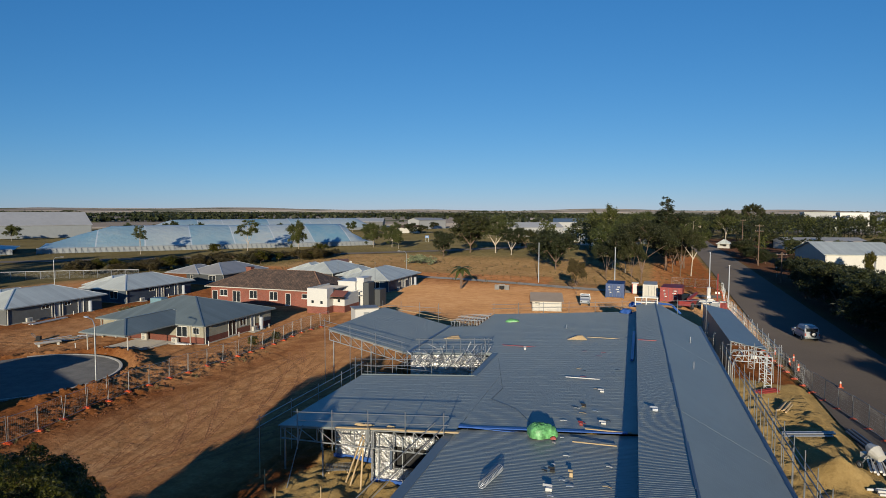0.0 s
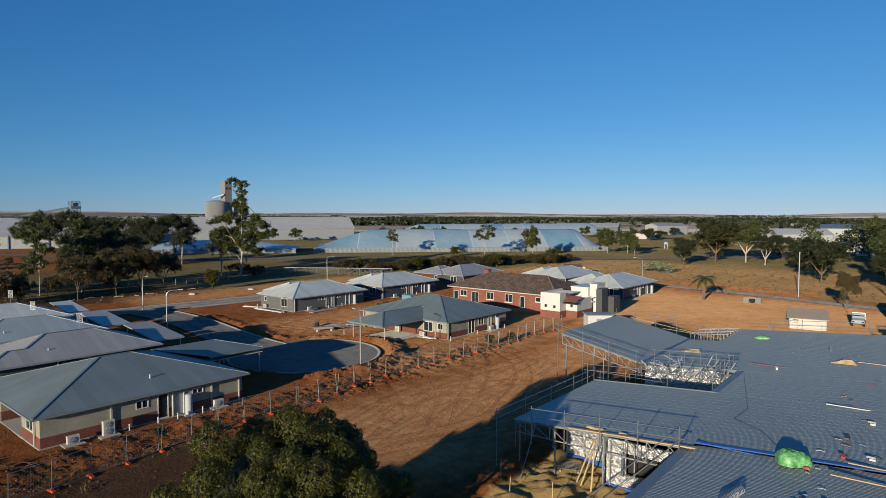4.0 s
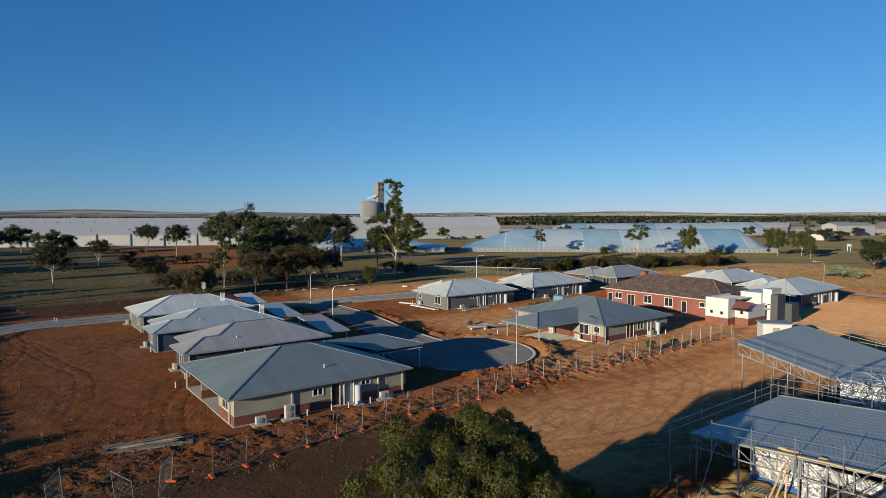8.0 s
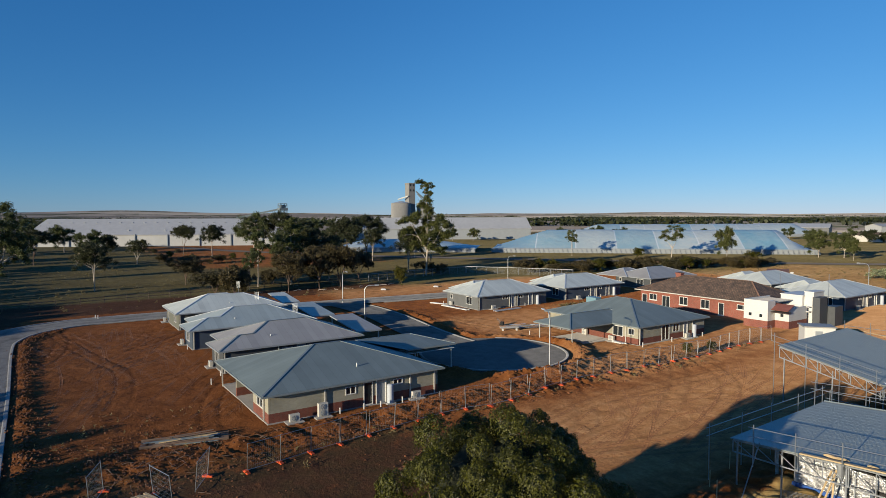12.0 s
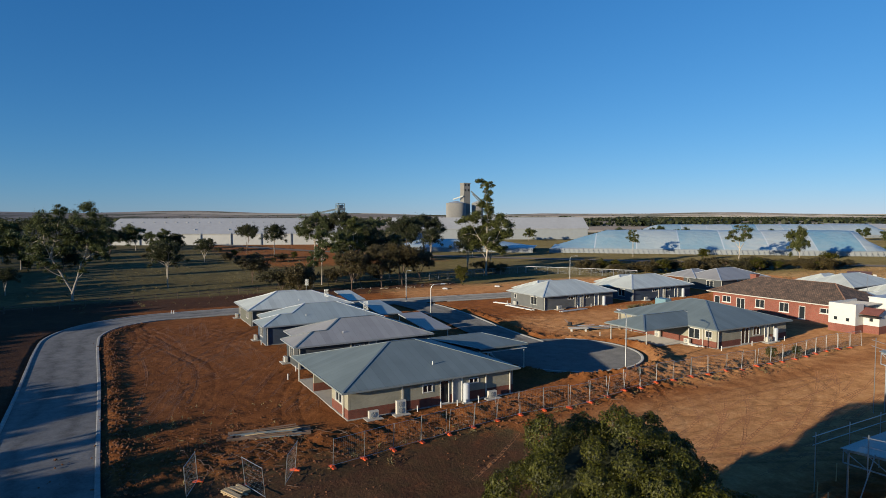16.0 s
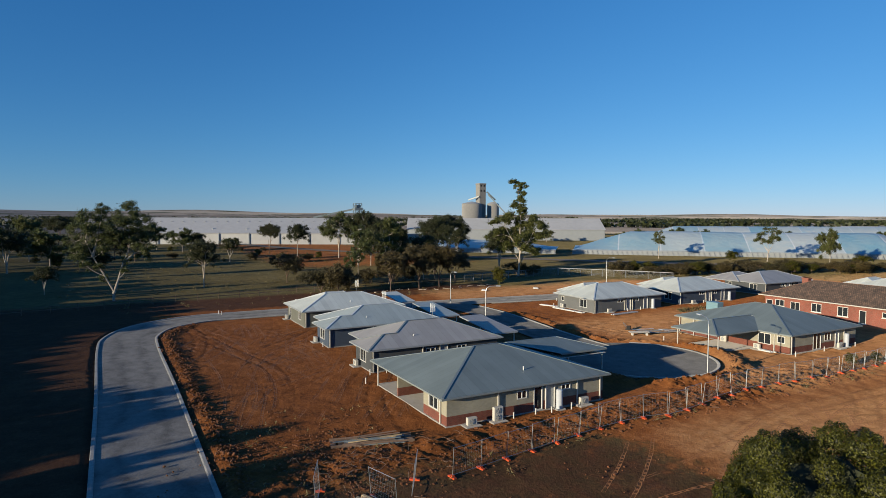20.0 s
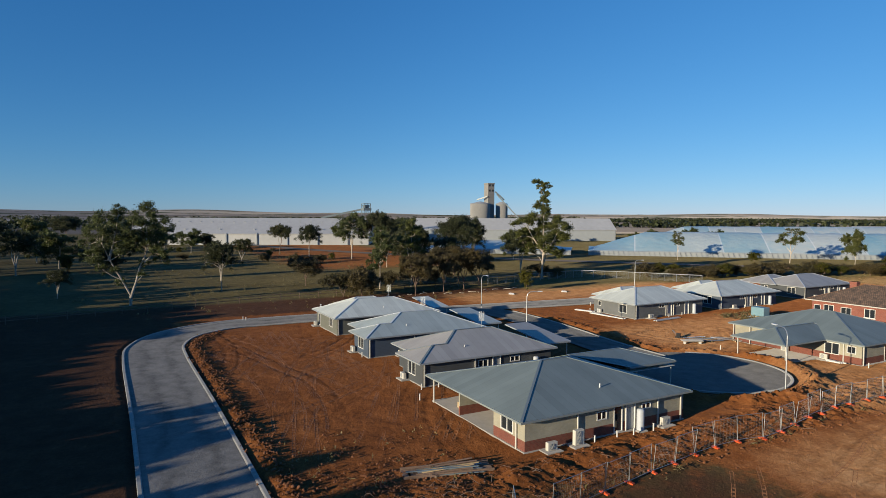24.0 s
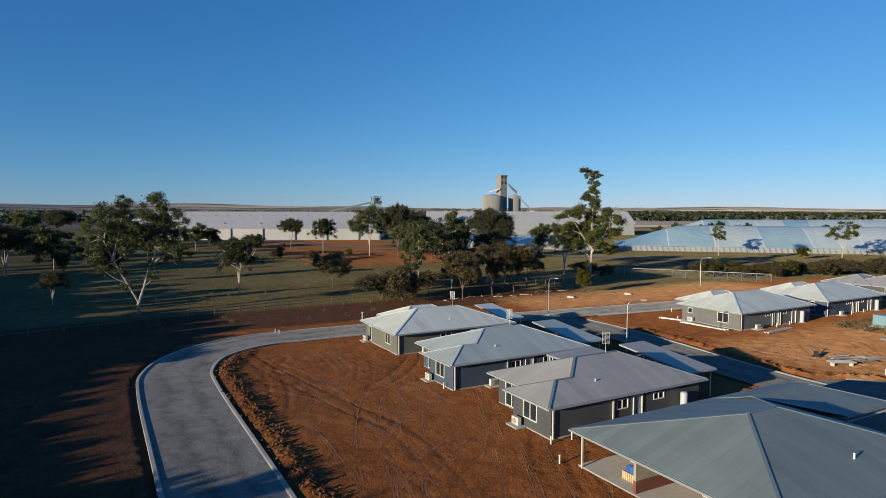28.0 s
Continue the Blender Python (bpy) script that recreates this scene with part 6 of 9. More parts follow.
part("wall", boxes((-3.2, 0.0, 0, 5.2, 0, 4.3), (0.0, 1.3, 0.6, 3.6, 0, 4.9)), M["white"], tw)
part("parapet", boxes((-3.3, 0.1, -0.1, 5.3, 4.3, 4.45), (-0.05, 1.4, 0.5, 3.7, 4.9, 5.05)), M["white"], tw)
part("dark_flue", boxes((1.35, 2.4, 0.2, 2.4, 0, 4.3), (2.0, 3.4, 2.6, 5.0, 0, 2.9)), M["board_dark"], tw)
for z in (2.1, 2.8):
    part("ledge", boxes((-3.0, 1.2, -0.5, 0.0, z, z + 0.12)), M["white"], tw)
for x, y, h in ((1.7, 4.2, 7.5), (-6.5, 6.0, 7.0)):
    bm = bmesh.new()
    tube(bm, (x, y, 0), (x, y, h), 0.05, 0.04, 6)
    part("mast", bm, M["galv"], tw)

# low site cabin, garden shelter and road sign behind the old building
cb = thing("site_cabin", "low white flat-roofed cabin on the orange earth", "cabin", (-40.6, 77.3, 0), 42)
part("wall", boxes((0, 3.4, 0, 2.4, 0.12, 2.55)), M["white"], cb)
part("roof", boxes((-0.15, 3.55, -0.15, 2.55, 2.55, 2.68)), M["mauve_roof"], cb)
part("door", boxes((1.2, 2.0, -0.03, 0.0, 0.15, 2.1)), M["fascia"], cb)
for x in (0.2, 3.0):
    part("bearer", boxes((x, x + 0.2, 0, 2.4, -0.1, 0.12)), M["timber"], cb)
sh = thing("garden_shelter", "small open shelter with a rusty sheet roof", "shelter", (-83.5, 147, 0), 28)
for x in (0.1, 4.1):
    for y in (0.1, 2.9):
        part("post", boxes((x - 0.06, x + 0.06, y - 0.06, y + 0.06, -0.1, 2.5)), M["timber"], sh)
slab_face("roof", [(-0.3, -0.4, 2.45), (4.5, -0.4, 2.45), (4.5, 3.4, 3.0), (-0.3, 3.4, 3.0)], 0.06, plain("rusty_shelter_sheet", (0.17, 0.08, 0.055), 0.8, 0, 0.3), sh)
part("back_wall", boxes((0.1, 4.1, 2.85, 2.9, 0.2, 2.3)), M["timber"], sh)
bm = bmesh.new()
bar(bm, (4.4, -0.3, 0.0), (5.1, 0.2, 2.6), 1.1, 0.05)
part("leaning_sheet", bm, M["white"], sh, "white sheet leaning on the post")
sg = thing("road_sign", "blue road sign on two posts beside the far road", "sign", (-113, 298, 0), 20)
for x in (-0.6, 0.6):
    part("post", boxes((x - 0.05, x + 0.05, -0.06, 0.06, -0.1, 3.2)), M["galv"], sg)
part("panel", boxes((-0.95, 0.95, -0.1, -0.065, 2.1, 3.3)), plain("sign_blue", (0.02, 0.12, 0.3), 0.4, 0, 0.08), sg)
part("legend_bar", boxes((-0.6, 0.6, -0.106, -0.1, 2.8, 2.92)), M["white"], sg)
part("legend_bar", boxes((-0.6, 0.3, -0.106, -0.1, 2.45, 2.57)), M["white"], sg)

# ---- trees ----
def limb_mesh(paths, n=6):
    """Tapered bent tubes; each path is a list of (point, radius)."""
    verts, faces = [], []
    for path in paths:
        base = len(verts)
        for k, (p, r) in enumerate(path):
            a, b = path[max(k - 1, 0)][0], path[min(k + 1, len(path) - 1)][0]
            d = (Vector(b) - Vector(a)).normalized()
            u = d.orthogonal().normalized()
            w = d.cross(u)
            for i in range(n):
                t = 2 * math.pi * i / n
                verts.append(tuple(Vector(p) + float(r) * (math.cos(t) * u + math.sin(t) * w)))
        for k in range(len(path) - 1):
            for i in range(n):
                faces.append((base + k * n + i, base + k * n + (i + 1) % n, base + (k + 1) * n + (i + 1) % n, base + (k + 1) * n + i))
    return verts, faces


def bent(p, q, r0, r1, rng, sag=0.1, k=5):
    p, q = np.array(p, float), np.array(q, float)
    L = np.linalg.norm(q - p)
    mid = rng.normal(0, sag * L, 3)
    out = []
    for t in np.linspace(0, 1, k):
        c = p + (q - p) * t + mid * math.sin(math.pi * t) * (1 if t < 1 else 0)
        c[2] += 0.06 * L * math.sin(math.pi * t)
        out.append((tuple(c), r0 + (r1 - r0) * t))
    return out


def puffs_of(lobes, rng, per=13, small=0.2, big=0.46):
    """Tufts (x, y, z, r) at the twig ends of ellipsoid lobes (x, y, z, rx, rz), uneven and with gaps between."""
    out = []
    for l in lobes:
        for k in range(rng.randint(per - 2, per + 3)):
            d = rng.normal(size=3)
            d /= np.linalg.norm(d)
            d[2] = abs(d[2]) * 0.9 if rng.rand() < 0.62 else d[2]
            r = 0.45 + 0.68 * rng.rand() ** 0.7
            p = d * r * np.array([l[3], l[3], l[4] * 1.05]) + np.array(l[:3])
            out.append((*p, l[3] * rng.uniform(small, big)))
    return np.array(out)


def leaf_cloud(lobes, rng, count, size, droop=0.5, slim=0.35, puffs=None):
    """Leaves gathered in tufts."""
    puffs = puffs if puffs is not None else puffs_of(lobes, rng)
    share = puffs[:, 3] ** 2
    n_each = np.maximum(4, (count * share / share.sum())).astype(int)
    c = np.repeat(puffs[:, :3], n_each, 0)
    r = np.repeat(puffs[:, 3], n_each)[:, None]
    d = rng.normal(size=c.shape)
    c = c + d * r * 0.5 * np.array([1, 1, 0.75])
    c[:, 2] -= droop * 0.35 * rng.rand(len(c)) ** 2
    n = len(c)
    a = rng.normal(size=(n, 3))
    a[:, 2] = a[:, 2] * 0.6 - droop
    a /= np.linalg.norm(a, axis=1)[:, None]
    b = np.cross(a, rng.normal(size=(n, 3)))
    b /= np.linalg.norm(b, axis=1)[:, None] + 1e-9
    s = size * (0.6 + 0.8 * rng.rand(n))[:, None]
    v = np.stack([c - a * s, c + b * s * slim, c + a * s, c - b * s * slim], 1).reshape(-1, 3)
    f = np.arange(4 * n).reshape(-1, 4)
    return v.tolist(), f.tolist()


def make_tree(seed, height, lobes, stems, trunk_r, leaves, leaf, bark, foliage, label, droop=0.5, slim=0.35, twigs=3, category="tree", name="tree"):
    rng = np.random.RandomState(seed)
    trunk_r *= 0.52
    t = thing(name, label, category)
    paths = []
    tips = []
    for st in stems:
        pts = [np.array(p, float) for p in st]
        L = len(pts)
        path = []
        for k, p in enumerate(pts):
            path.append((tuple(p), trunk_r * (1 - 0.72 * k / max(1, L - 1)) * (1.35 if k == 0 else 1)))
        paths.append(path)
        tips.append(pts)
    puffs = puffs_of(lobes, rng)
    joints = [(p, r) for path in paths for p, r in path[1:]]
    for l in lobes:
        c = np.array(l[:3])
        p, r = min(joints, key=lambda j: np.linalg.norm(np.array(j[0]) - c) + (2.0 if j[0][2] > c[2] else 0))
        paths.append(bent(p, c - (0, 0, l[4] * 0.3), r * 0.55, 0.04, rng))
        mine = puffs[np.linalg.norm(puffs[:, :3] - c, axis=1) < l[3] * 1.3]
        for q in mine[: twigs + 1]:
            paths.append(bent(c - (0, 0, l[4] * 0.3), q[:3], max(r * 0.2, 0.025), 0.015, rng, 0.12, 4))
    v, f = limb_mesh(paths)
    data_ob("trunk", v, f, M[bark], t, "", True)
    v, f = leaf_cloud(lobes, rng, leaves * 2, leaf * 0.57, droop, slim, puffs)
    data_ob("crown", v, f, M[foliage], t)
    return t


def scatter_lobes(seed, n, width, z0, z1, r0, r1, flat=0.7, lean=0.0):
    rng = np.random.RandomState(seed)
    out = []
    for k in range(n):
        a, rr = rng.rand() * 6.28, width * rng.rand() ** 0.6
        z = z0 + (z1 - z0) * (rng.rand() ** 0.8) * (1 - 0.35 * rr / width)
        r = r0 + (r1 - r0) * rng.rand()
        out.append((rr * math.cos(a) + lean * z, rr * math.sin(a), z, r, r * flat))
    return out


T = {}
T["white_gum"] = make_tree(11, 21, [(-6.0, 1, 14.5, 2.6, 2.3), (-4.0, -1.5, 17.5, 2.6, 2.2), (-2.0, 1.5, 19.3, 2.3, 1.8), (-6.5, -1, 10.8, 2.2, 1.6), (-3.2, 2.5, 15.2, 2.3, 2.0), (2.8, 0.5, 19.2, 2.6, 2.0), (5.2, -1, 16.5, 2.7, 2.3), (4.0, 2.4, 14.2, 2.4, 2.0), (7.2, 1, 13.0, 2.0, 1.6), (6.0, -2, 11.0, 2.0, 1.4), (1.0, -2.0, 16.5, 2.2, 1.9), (0.6, 2.2, 12.8, 1.9, 1.5), (-7.8, 2.0, 12.8, 1.7, 1.3), (-1.8, -2.2, 11.0, 1.5, 1.2), (-4.8, 0.5, 7.8, 1.4, 1.0), (-2.0, 0.5, 5.0, 1.0, 0.9), (2.2, -0.8, 6.5, 1.1, 0.9), (4.8, 0, 18.3, 1.8, 1.4), (-1, 0.5, 14, 2.2, 1.8), (1.2, -0.5, 13.6, 2.0, 1.7), (-3, 1, 12, 2.0, 1.6), (3.2, -1, 12.2, 2.0, 1.6), (5.5, 1, 9.4, 1.6, 1.2), (-5.6, 0, 9.2, 1.6, 1.2), (1.0, 0.4, 17.2, 1.8, 1.5), (2.6, 0.6, 8.6, 1.1, 1.0), (-2.6, -0.6, 7.4, 1.1, 1.0)],
    [[(0, 0, -0.2), (0, 0, 2.2), (-1.6, 0, 5.5), (-3.6, 0.4, 9.4), (-5.0, 0.5, 13), (-4.6, 0, 16)], [(0, 0, 1.6), (1.0, 0, 4.8), (1.8, 0.2, 8.0), (3.0, 0.2, 10.8), (3.2, 0.2, 15), (3.0, 0.3, 18)], [(2.0, 0.2, 8.4), (4.0, 0.0, 10.2), (6.6, 0, 11.4)], [(-3.8, 0.4, 9.6), (-3.0, 1.0, 13), (-2.2, 1.4, 17.5)]],
    0.46, 21000, 0.32, "bark", "gum_leaf", "tall spreading white-trunked gum tree in the dry park")
T["tall_gum"] = make_tree(12, 23, [(-0.9, 0, 22.6, 1.2, 0.9), (0.7, 0.3, 22.0, 1.1, 0.9), (-0.2, 0.2, 20.9, 1.0, 0.9), (0.9, 0, 19.9, 0.8, 0.7), (0.2, 0, 18.2, 1.3, 1.1), (-0.5, 0.4, 16.9, 1.3, 1.0), (0.6, -0.4, 15.8, 1.3, 1.0), (-4.2, 1, 13.0, 1.9, 1.2), (-2.2, -1, 13.8, 2.0, 1.4), (2.0, 0.6, 14.0, 2.1, 1.6), (3.6, -1, 12.0, 2.1, 1.7), (0.4, 1.6, 12.2, 1.9, 1.6), (-2.6, 1.8, 10.2, 2.0, 1.6), (2.8, 1.4, 9.6, 2.0, 1.6), (4.6, 0.6, 9.4, 1.6, 1.3), (-4.6, -0.8, 10.2, 1.6, 1.2), (0.8, -1.4, 9.0, 1.8, 1.4), (-1.6, 0.6, 7.8, 1.7, 1.3), (1.8, -0.6, 6.8, 1.6, 1.2), (3.4, 0.4, 6.2, 1.3, 1.0), (-3.2, 0.2, 6.6, 1.3, 1.0)],
    [[(0, 0, -0.2), (0.1, 0, 3), (0.3, 0, 7), (0.2, 0.1, 11), (0.3, 0.1, 15), (0.0, 0.1, 19), (-0.6, 0.1, 21.8)], [(0.2, 0, 5.5), (2.0, 0.4, 8.4), (3.2, 0, 11)], [(0.2, 0, 6.4), (-1.8, 0.2, 9.4), (-3.2, 0.4, 12.2)]],
    0.4, 17000, 0.33, "bark", "gum_leaf", "very tall thin gum tree with a high lone tuft of leaves")
T["umbrella"] = make_tree(13, 14, [(x, y, z, 2.5, 1.15) for x, y, z in ((0, 0, 12.6), (-3.2, 1, 11.8), (3.3, -0.6, 12.0), (-1.2, -3, 11.6), (1.2, 3.2, 11.8), (-5.2, -1.0, 10.4), (5.4, 1.2, 10.6), (2.8, 3.0, 10.2), (-3.2, 3.2, 10.0), (3.4, -3.2, 10.2), (-6.4, 1.4, 9.0), (6.6, -1.0, 8.8))],
    [[(0, 0, -0.2), (0.1, 0, 2.5), (-0.8, 0.2, 5.4), (-2.2, 0.4, 9.0)], [(0.1, 0, 2.2), (1.2, 0.2, 5.4), (2.4, 0.4, 9.6)], [(0.1, 0, 2.5), (0.4, 0.8, 6), (0.4, 1.2, 10.6)]],
    0.34, 14000, 0.32, "dark_bark", "dark_leaf", "dark flat-topped gum tree with spreading limbs", 0.2)
T["round_gum"] = make_tree(14, 12, scatter_lobes(5, 15, 4.4, 6.0, 10.8, 1.4, 2.2, 0.75), [[(0, 0, -0.2), (0.1, 0, 2.0), (0.3, 0, 4.4), (0.2, 0.2, 8)], [(0.1, 0, 1.8), (-1.2, 0.4, 4.8), (-2.2, 0.6, 7.6)], [(0.1, 0, 2.2), (1.6, -0.4, 4.8), (2.6, -0.4, 7.2)]],
    0.3, 8000, 0.31, "bark", "dark_leaf", "round-headed gum tree with a pale forked trunk", 0.3)
T["broad_gum"] = make_tree(15, 17, scatter_lobes(6, 26, 8.0, 7.0, 15.6, 1.8, 3.0, 0.75), [[(0, 0, -0.2), (0, 0.1, 3.4), (0.4, 0, 7), (0.8, 0.2, 12)], [(0, 0.1, 3.2), (-2.4, 0.4, 6.6), (-4.2, 0.4, 10)], [(0, 0.1, 3.6), (2.8, -0.4, 7.0), (5.2, -0.6, 10)]],
    0.5, 13000, 0.42, "bark", "gum_leaf", "broad shady gum tree with a dense dark crown", 0.3)
T["sparse_gum"] = make_tree(16, 11, [(x, y, z, 1.3, 0.9) for x, y, z in ((0.2, 0, 10.2), (1.5, 0.6, 9.2), (-1.6, -0.4, 8.6), (2.4, -0.6, 7.4), (-2.6, 0.8, 6.6), (0.4, 1.4, 7.6), (1.0, -1.4, 6.0))], [[(0, 0, -0.2), (0.2, 0, 3), (0.0, 0.1, 6), (0.2, 0, 9.4)], [(0.2, 0, 3), (1.6, -0.2, 5.8)], [(0.2, 0, 3.4), (-1.6, 0.2, 5.8)]],
    0.18, 2600, 0.3, "bark", "gum_leaf", "thin sparse gum tree with see-through foliage", 0.5)
T["rusty"] = make_tree(17, 11, scatter_lobes(8, 24, 4.2, 4.2, 10.4, 1.2, 2.1, 0.85), [[(0, 0, -0.2), (-0.2, 0, 2.4), (0.2, 0, 5), (0, 0.2, 8.5)], [(-0.2, 0, 2), (1.6, 0.3, 5.2)], [(-0.1, 0, 2.2), (-1.8, -0.3, 5.4)]],
    0.22, 11000, 0.3, "dark_bark", "rust_leaf", "dull reddish-brown gum tree on thin dark stems", 0.3)
T["spindly"] = make_tree(26, 15, [(0.2, 0.1, 14.0, 1.2, 0.9), (-1.1, 0.4, 12.9, 1.3, 0.9), (1.3, -0.3, 12.2, 1.4, 1.0), (-0.3, -1.0, 11.4, 1.3, 1.0), (-1.9, 0.6, 10.4, 1.4, 1.0), (2.1, 0.6, 10.0, 1.5, 1.1), (0.3, 1.3, 9.4, 1.3, 1.0), (-1.3, -0.8, 8.4, 1.2, 0.9), (1.4, -0.9, 7.8, 1.2, 0.9), (-0.4, 0.9, 6.8, 0.9, 0.7)],
    [[(0, 0, -0.2), (0.15, 0, 2.5), (-0.1, 0.1, 5.5), (0.2, 0, 9), (0, 0.1, 13.2)], [(-0.1, 0.1, 5.2), (-1.2, 0.3, 8.4), (-1.7, 0.5, 10.6)], [(0, 0.1, 6.2), (1.2, -0.1, 8.6), (1.8, 0.2, 10.6)]],
    0.26, 5200, 0.3, "bark", "gum_leaf", "slender pale-stemmed gum tree with tiers of open foliage", 0.5)
T["shrub"] = make_tree(18, 3.6, scatter_lobes(9, 10, 2.2, 0.9, 2.8, 0.8, 1.3, 0.8), [[(0, 0, -0.1), (0.1, 0, 0.6), (0.4, 0.1, 1.8)], [(0, 0, 0.2), (-0.6, 0.2, 1.4)], [(0, 0, 0.2), (0.4, -0.5, 1.4)]],
    0.09, 4200, 0.2, "dark_bark", "rust_leaf", "low scrubby olive-brown bush", 0.0, 0.45, 2, "bush", "bush")
T["green_shrub"] = make_tree(19, 4.0, scatter_lobes(10, 9, 1.3, 0.9, 3.4, 0.7, 1.1, 1.0), [[(0, 0, -0.1), (0, 0, 1.0), (0.2, 0.1, 2.6)]], 0.09, 3200, 0.2, "dark_bark", "bush_leaf", "small upright green bush", 0.0, 0.45, 2, "bush", "bush")
T["flower_bush"] = make_tree(29, 3.4, scatter_lobes(12, 16, 3.2, 0.7, 2.7, 0.8, 1.3, 0.8), [[(0, 0, -0.1), (0.1, 0, 0.6), (0.6, 0.1, 1.8)], [(0, 0, 0.2), (-0.9, 0.2, 1.4)]],
    0.08, 5200, 0.2, "dark_bark", "flower_leaf", "low spreading bush dotted with white flowers", 0.0, 0.45, 2, "bush", "bush")
T["town_tree"] = make_tree(20, 12, scatter_lobes(21, 16, 5.2, 3.0, 10.6, 1.8, 2.8, 0.8), [[(0, 0, -0.2), (0.2, 0, 2.4), (0, 0.3, 7)], [(0.1, 0, 2), (2.2, 0.2, 5)], [(0.1, 0, 2), (-2.2, -0.2, 5)]],
    0.3, 9000, 0.44, "dark_bark", "dark_leaf", "dense dark street tree", 0.2)
T["olive_tree"] = make_tree(22, 12, scatter_lobes(23, 15, 4.6, 4.0, 11.0, 1.6, 2.6, 0.8), [[(0, 0, -0.2), (0.2, 0, 3.0), (0, 0.3, 8)], [(0.1, 0, 2.6), (2.2, 0.2, 6)], [(0.1, 0, 2.8), (-2.2, -0.2, 6)]],
    0.26, 8000, 0.4, "bark", "gum_leaf", "green gum tree among the town's trees", 0.3)
T["pine"] = make_tree(24, 20, [(0.5 * math.cos(k * 2.4), 0.5 * math.sin(k * 2.4), 7 + 0.85 * k, 3.6 - 0.2 * k, 0.8) for k in range(15)] + [(2.6 * math.cos(k * 1.9), 2.6 * math.sin(k * 1.9), 6 + 0.8 * k, 1.6, 0.9) for k in range(12)], [[(0, 0, -0.2), (0, 0, 6), (0.1, 0, 12), (0, 0, 19)]], 0.4, 9000, 0.42, "dark_bark", "dark_leaf", "tall dark pine with ragged upright crown", -0.4)

RT = random.Random(31)


def plant(kind, x, y, h=None, turn=None, wide=1.0, group="trees", label=""):
    base = {"white_gum": 21, "tall_gum": 23, "umbrella": 14, "round_gum": 12, "broad_gum": 17, "sparse_gum": 11, "spindly": 15, "rusty": 11, "shrub": 3.6, "flower_bush": 3.4, "green_shrub": 4.2, "town_tree": 12, "olive_tree": 12, "pine": 20}[kind]
    s = (h or base) / base
    turn = RT.uniform(0, 360) if turn is None else turn
    t = copy_thing(T[kind], Matrix.LocRotScale((x, y, -0.05), Euler((0, 0, radians(turn))), (s * wide, s * wide, s)))
    t["group"] = group
    if label:
        t["label"] = label
    return t


# the park west of the road
plant("white_gum", -140.5, -9.2, 18.4, 84, 1.02)
plant("tall_gum", -145.6, 87.6, 25.6, 47, 1.12)
for row in (("round_gum", -155.4, 8.8, 11.9, 200, 0.78), ("round_gum", -157.1, -21.6, 6.4, 40), ("olive_tree", -227, -25.5, 13.2, 10, 1.15), ("green_shrub", -219, -23.0, 5.6, 10, 1.0), ("round_gum", -213, -34.5, 13.6, 0, 1.05), ("olive_tree", -322, -39.5, 17.0, 0, 0.8), ("umbrella", -340, -30, 15.5, 0, 0.9), ("olive_tree", -293, 17.6, 11.6, 90, 0.95), ("town_tree", -268, -8, 11.5, 0, 1.0), ("olive_tree", -322, 9.5, 13.4, 0, 1.05), ("round_gum", -316, -2, 10.8, 0, 1.1), ("town_tree", -300, 24, 9.5, 0, 0.9), ("umbrella", -300, -52, 14.5, 0, 0.9), ("olive_tree", -262, -34, 11.5, 0, 1.1), ("round_gum", -232, 27, 9.2, 60), ("umbrella", -270, 49, 12.6, 20, 0.8), ("round_gum", -250, 55.5, 14, 0, 0.8), ("shrub", -234, 35, 3.6), ("rusty", -157, 27.8, 7.4, 0, 1.25), ("broad_gum", -234, 67, 18.4, 0, 0.76), ("umbrella", -226, 74, 18.0, 40, 0.6),
            ("shrub", -133.0, 32.6, 6.9, 0, 0.85), ("shrub", -134.6, 29.2, 6.0, 80, 0.9), ("shrub", -136.4, 33.8, 6.4, 200, 0.8), ("sparse_gum", -139.5, 37.6, 8.4, 0, 0.9), ("spindly", -142.6, 40.5, 14.4, 0), ("spindly", -143.2, 48.5, 16.2, 120), ("olive_tree", -195, 64.5, 13, 0, 0.75), ("rusty", -129.5, 43.0, 9.4, 0, 0.85), ("rusty", -132.0, 51.0, 10.4, 30, 0.85), ("rusty", -132.6, 56.4, 10.8, 100, 0.95), ("rusty", -138.4, 63.8, 8.8, 60, 0.9), ("rusty", -139.0, 58.6, 9.6, 150, 0.85), ("rusty", -137.5, 47.0, 8.4, 200, 1.0), ("round_gum", -150, 52, 14.5, 40, 0.85), ("umbrella", -165, 72, 16, 0, 0.75), ("round_gum", -148, 60, 12.5, 10, 0.9), ("town_tree", -205, 76, 14.5, 0, 0.8),
            ("umbrella", -213, 103, 16.6, 110, 0.9), ("olive_tree", -204, 119, 12.4, 0, 0.82), ("round_gum", -198, 98, 13.0, 0, 0.8), ("round_gum", -154.6, 87.2, 14.2, 0, 0.74), ("sparse_gum", -152, 93, 13.5, 0, 1.1), ("umbrella", -276, 101, 14, 0, 0.7), ("olive_tree", -273, 107.5, 16.6, 0, 0.7), ("olive_tree", -262, 92, 14.0, 0, 0.8), ("umbrella", -246, 90, 14.5, 0, 0.8), ("umbrella", -246, -2, 12, 0, 1.0), ("town_tree", -214, -14, 9, 0, 1.1), ("green_shrub", -126.4, 68.8, 5.0, 0, 0.8), ("shrub", -150, 90, 4.2), ("shrub", -144, 91, 3.6), ("shrub", -146, 45, 4.2), ("shrub", -148, 55, 4.6)):
    plant(*row, group="park trees")
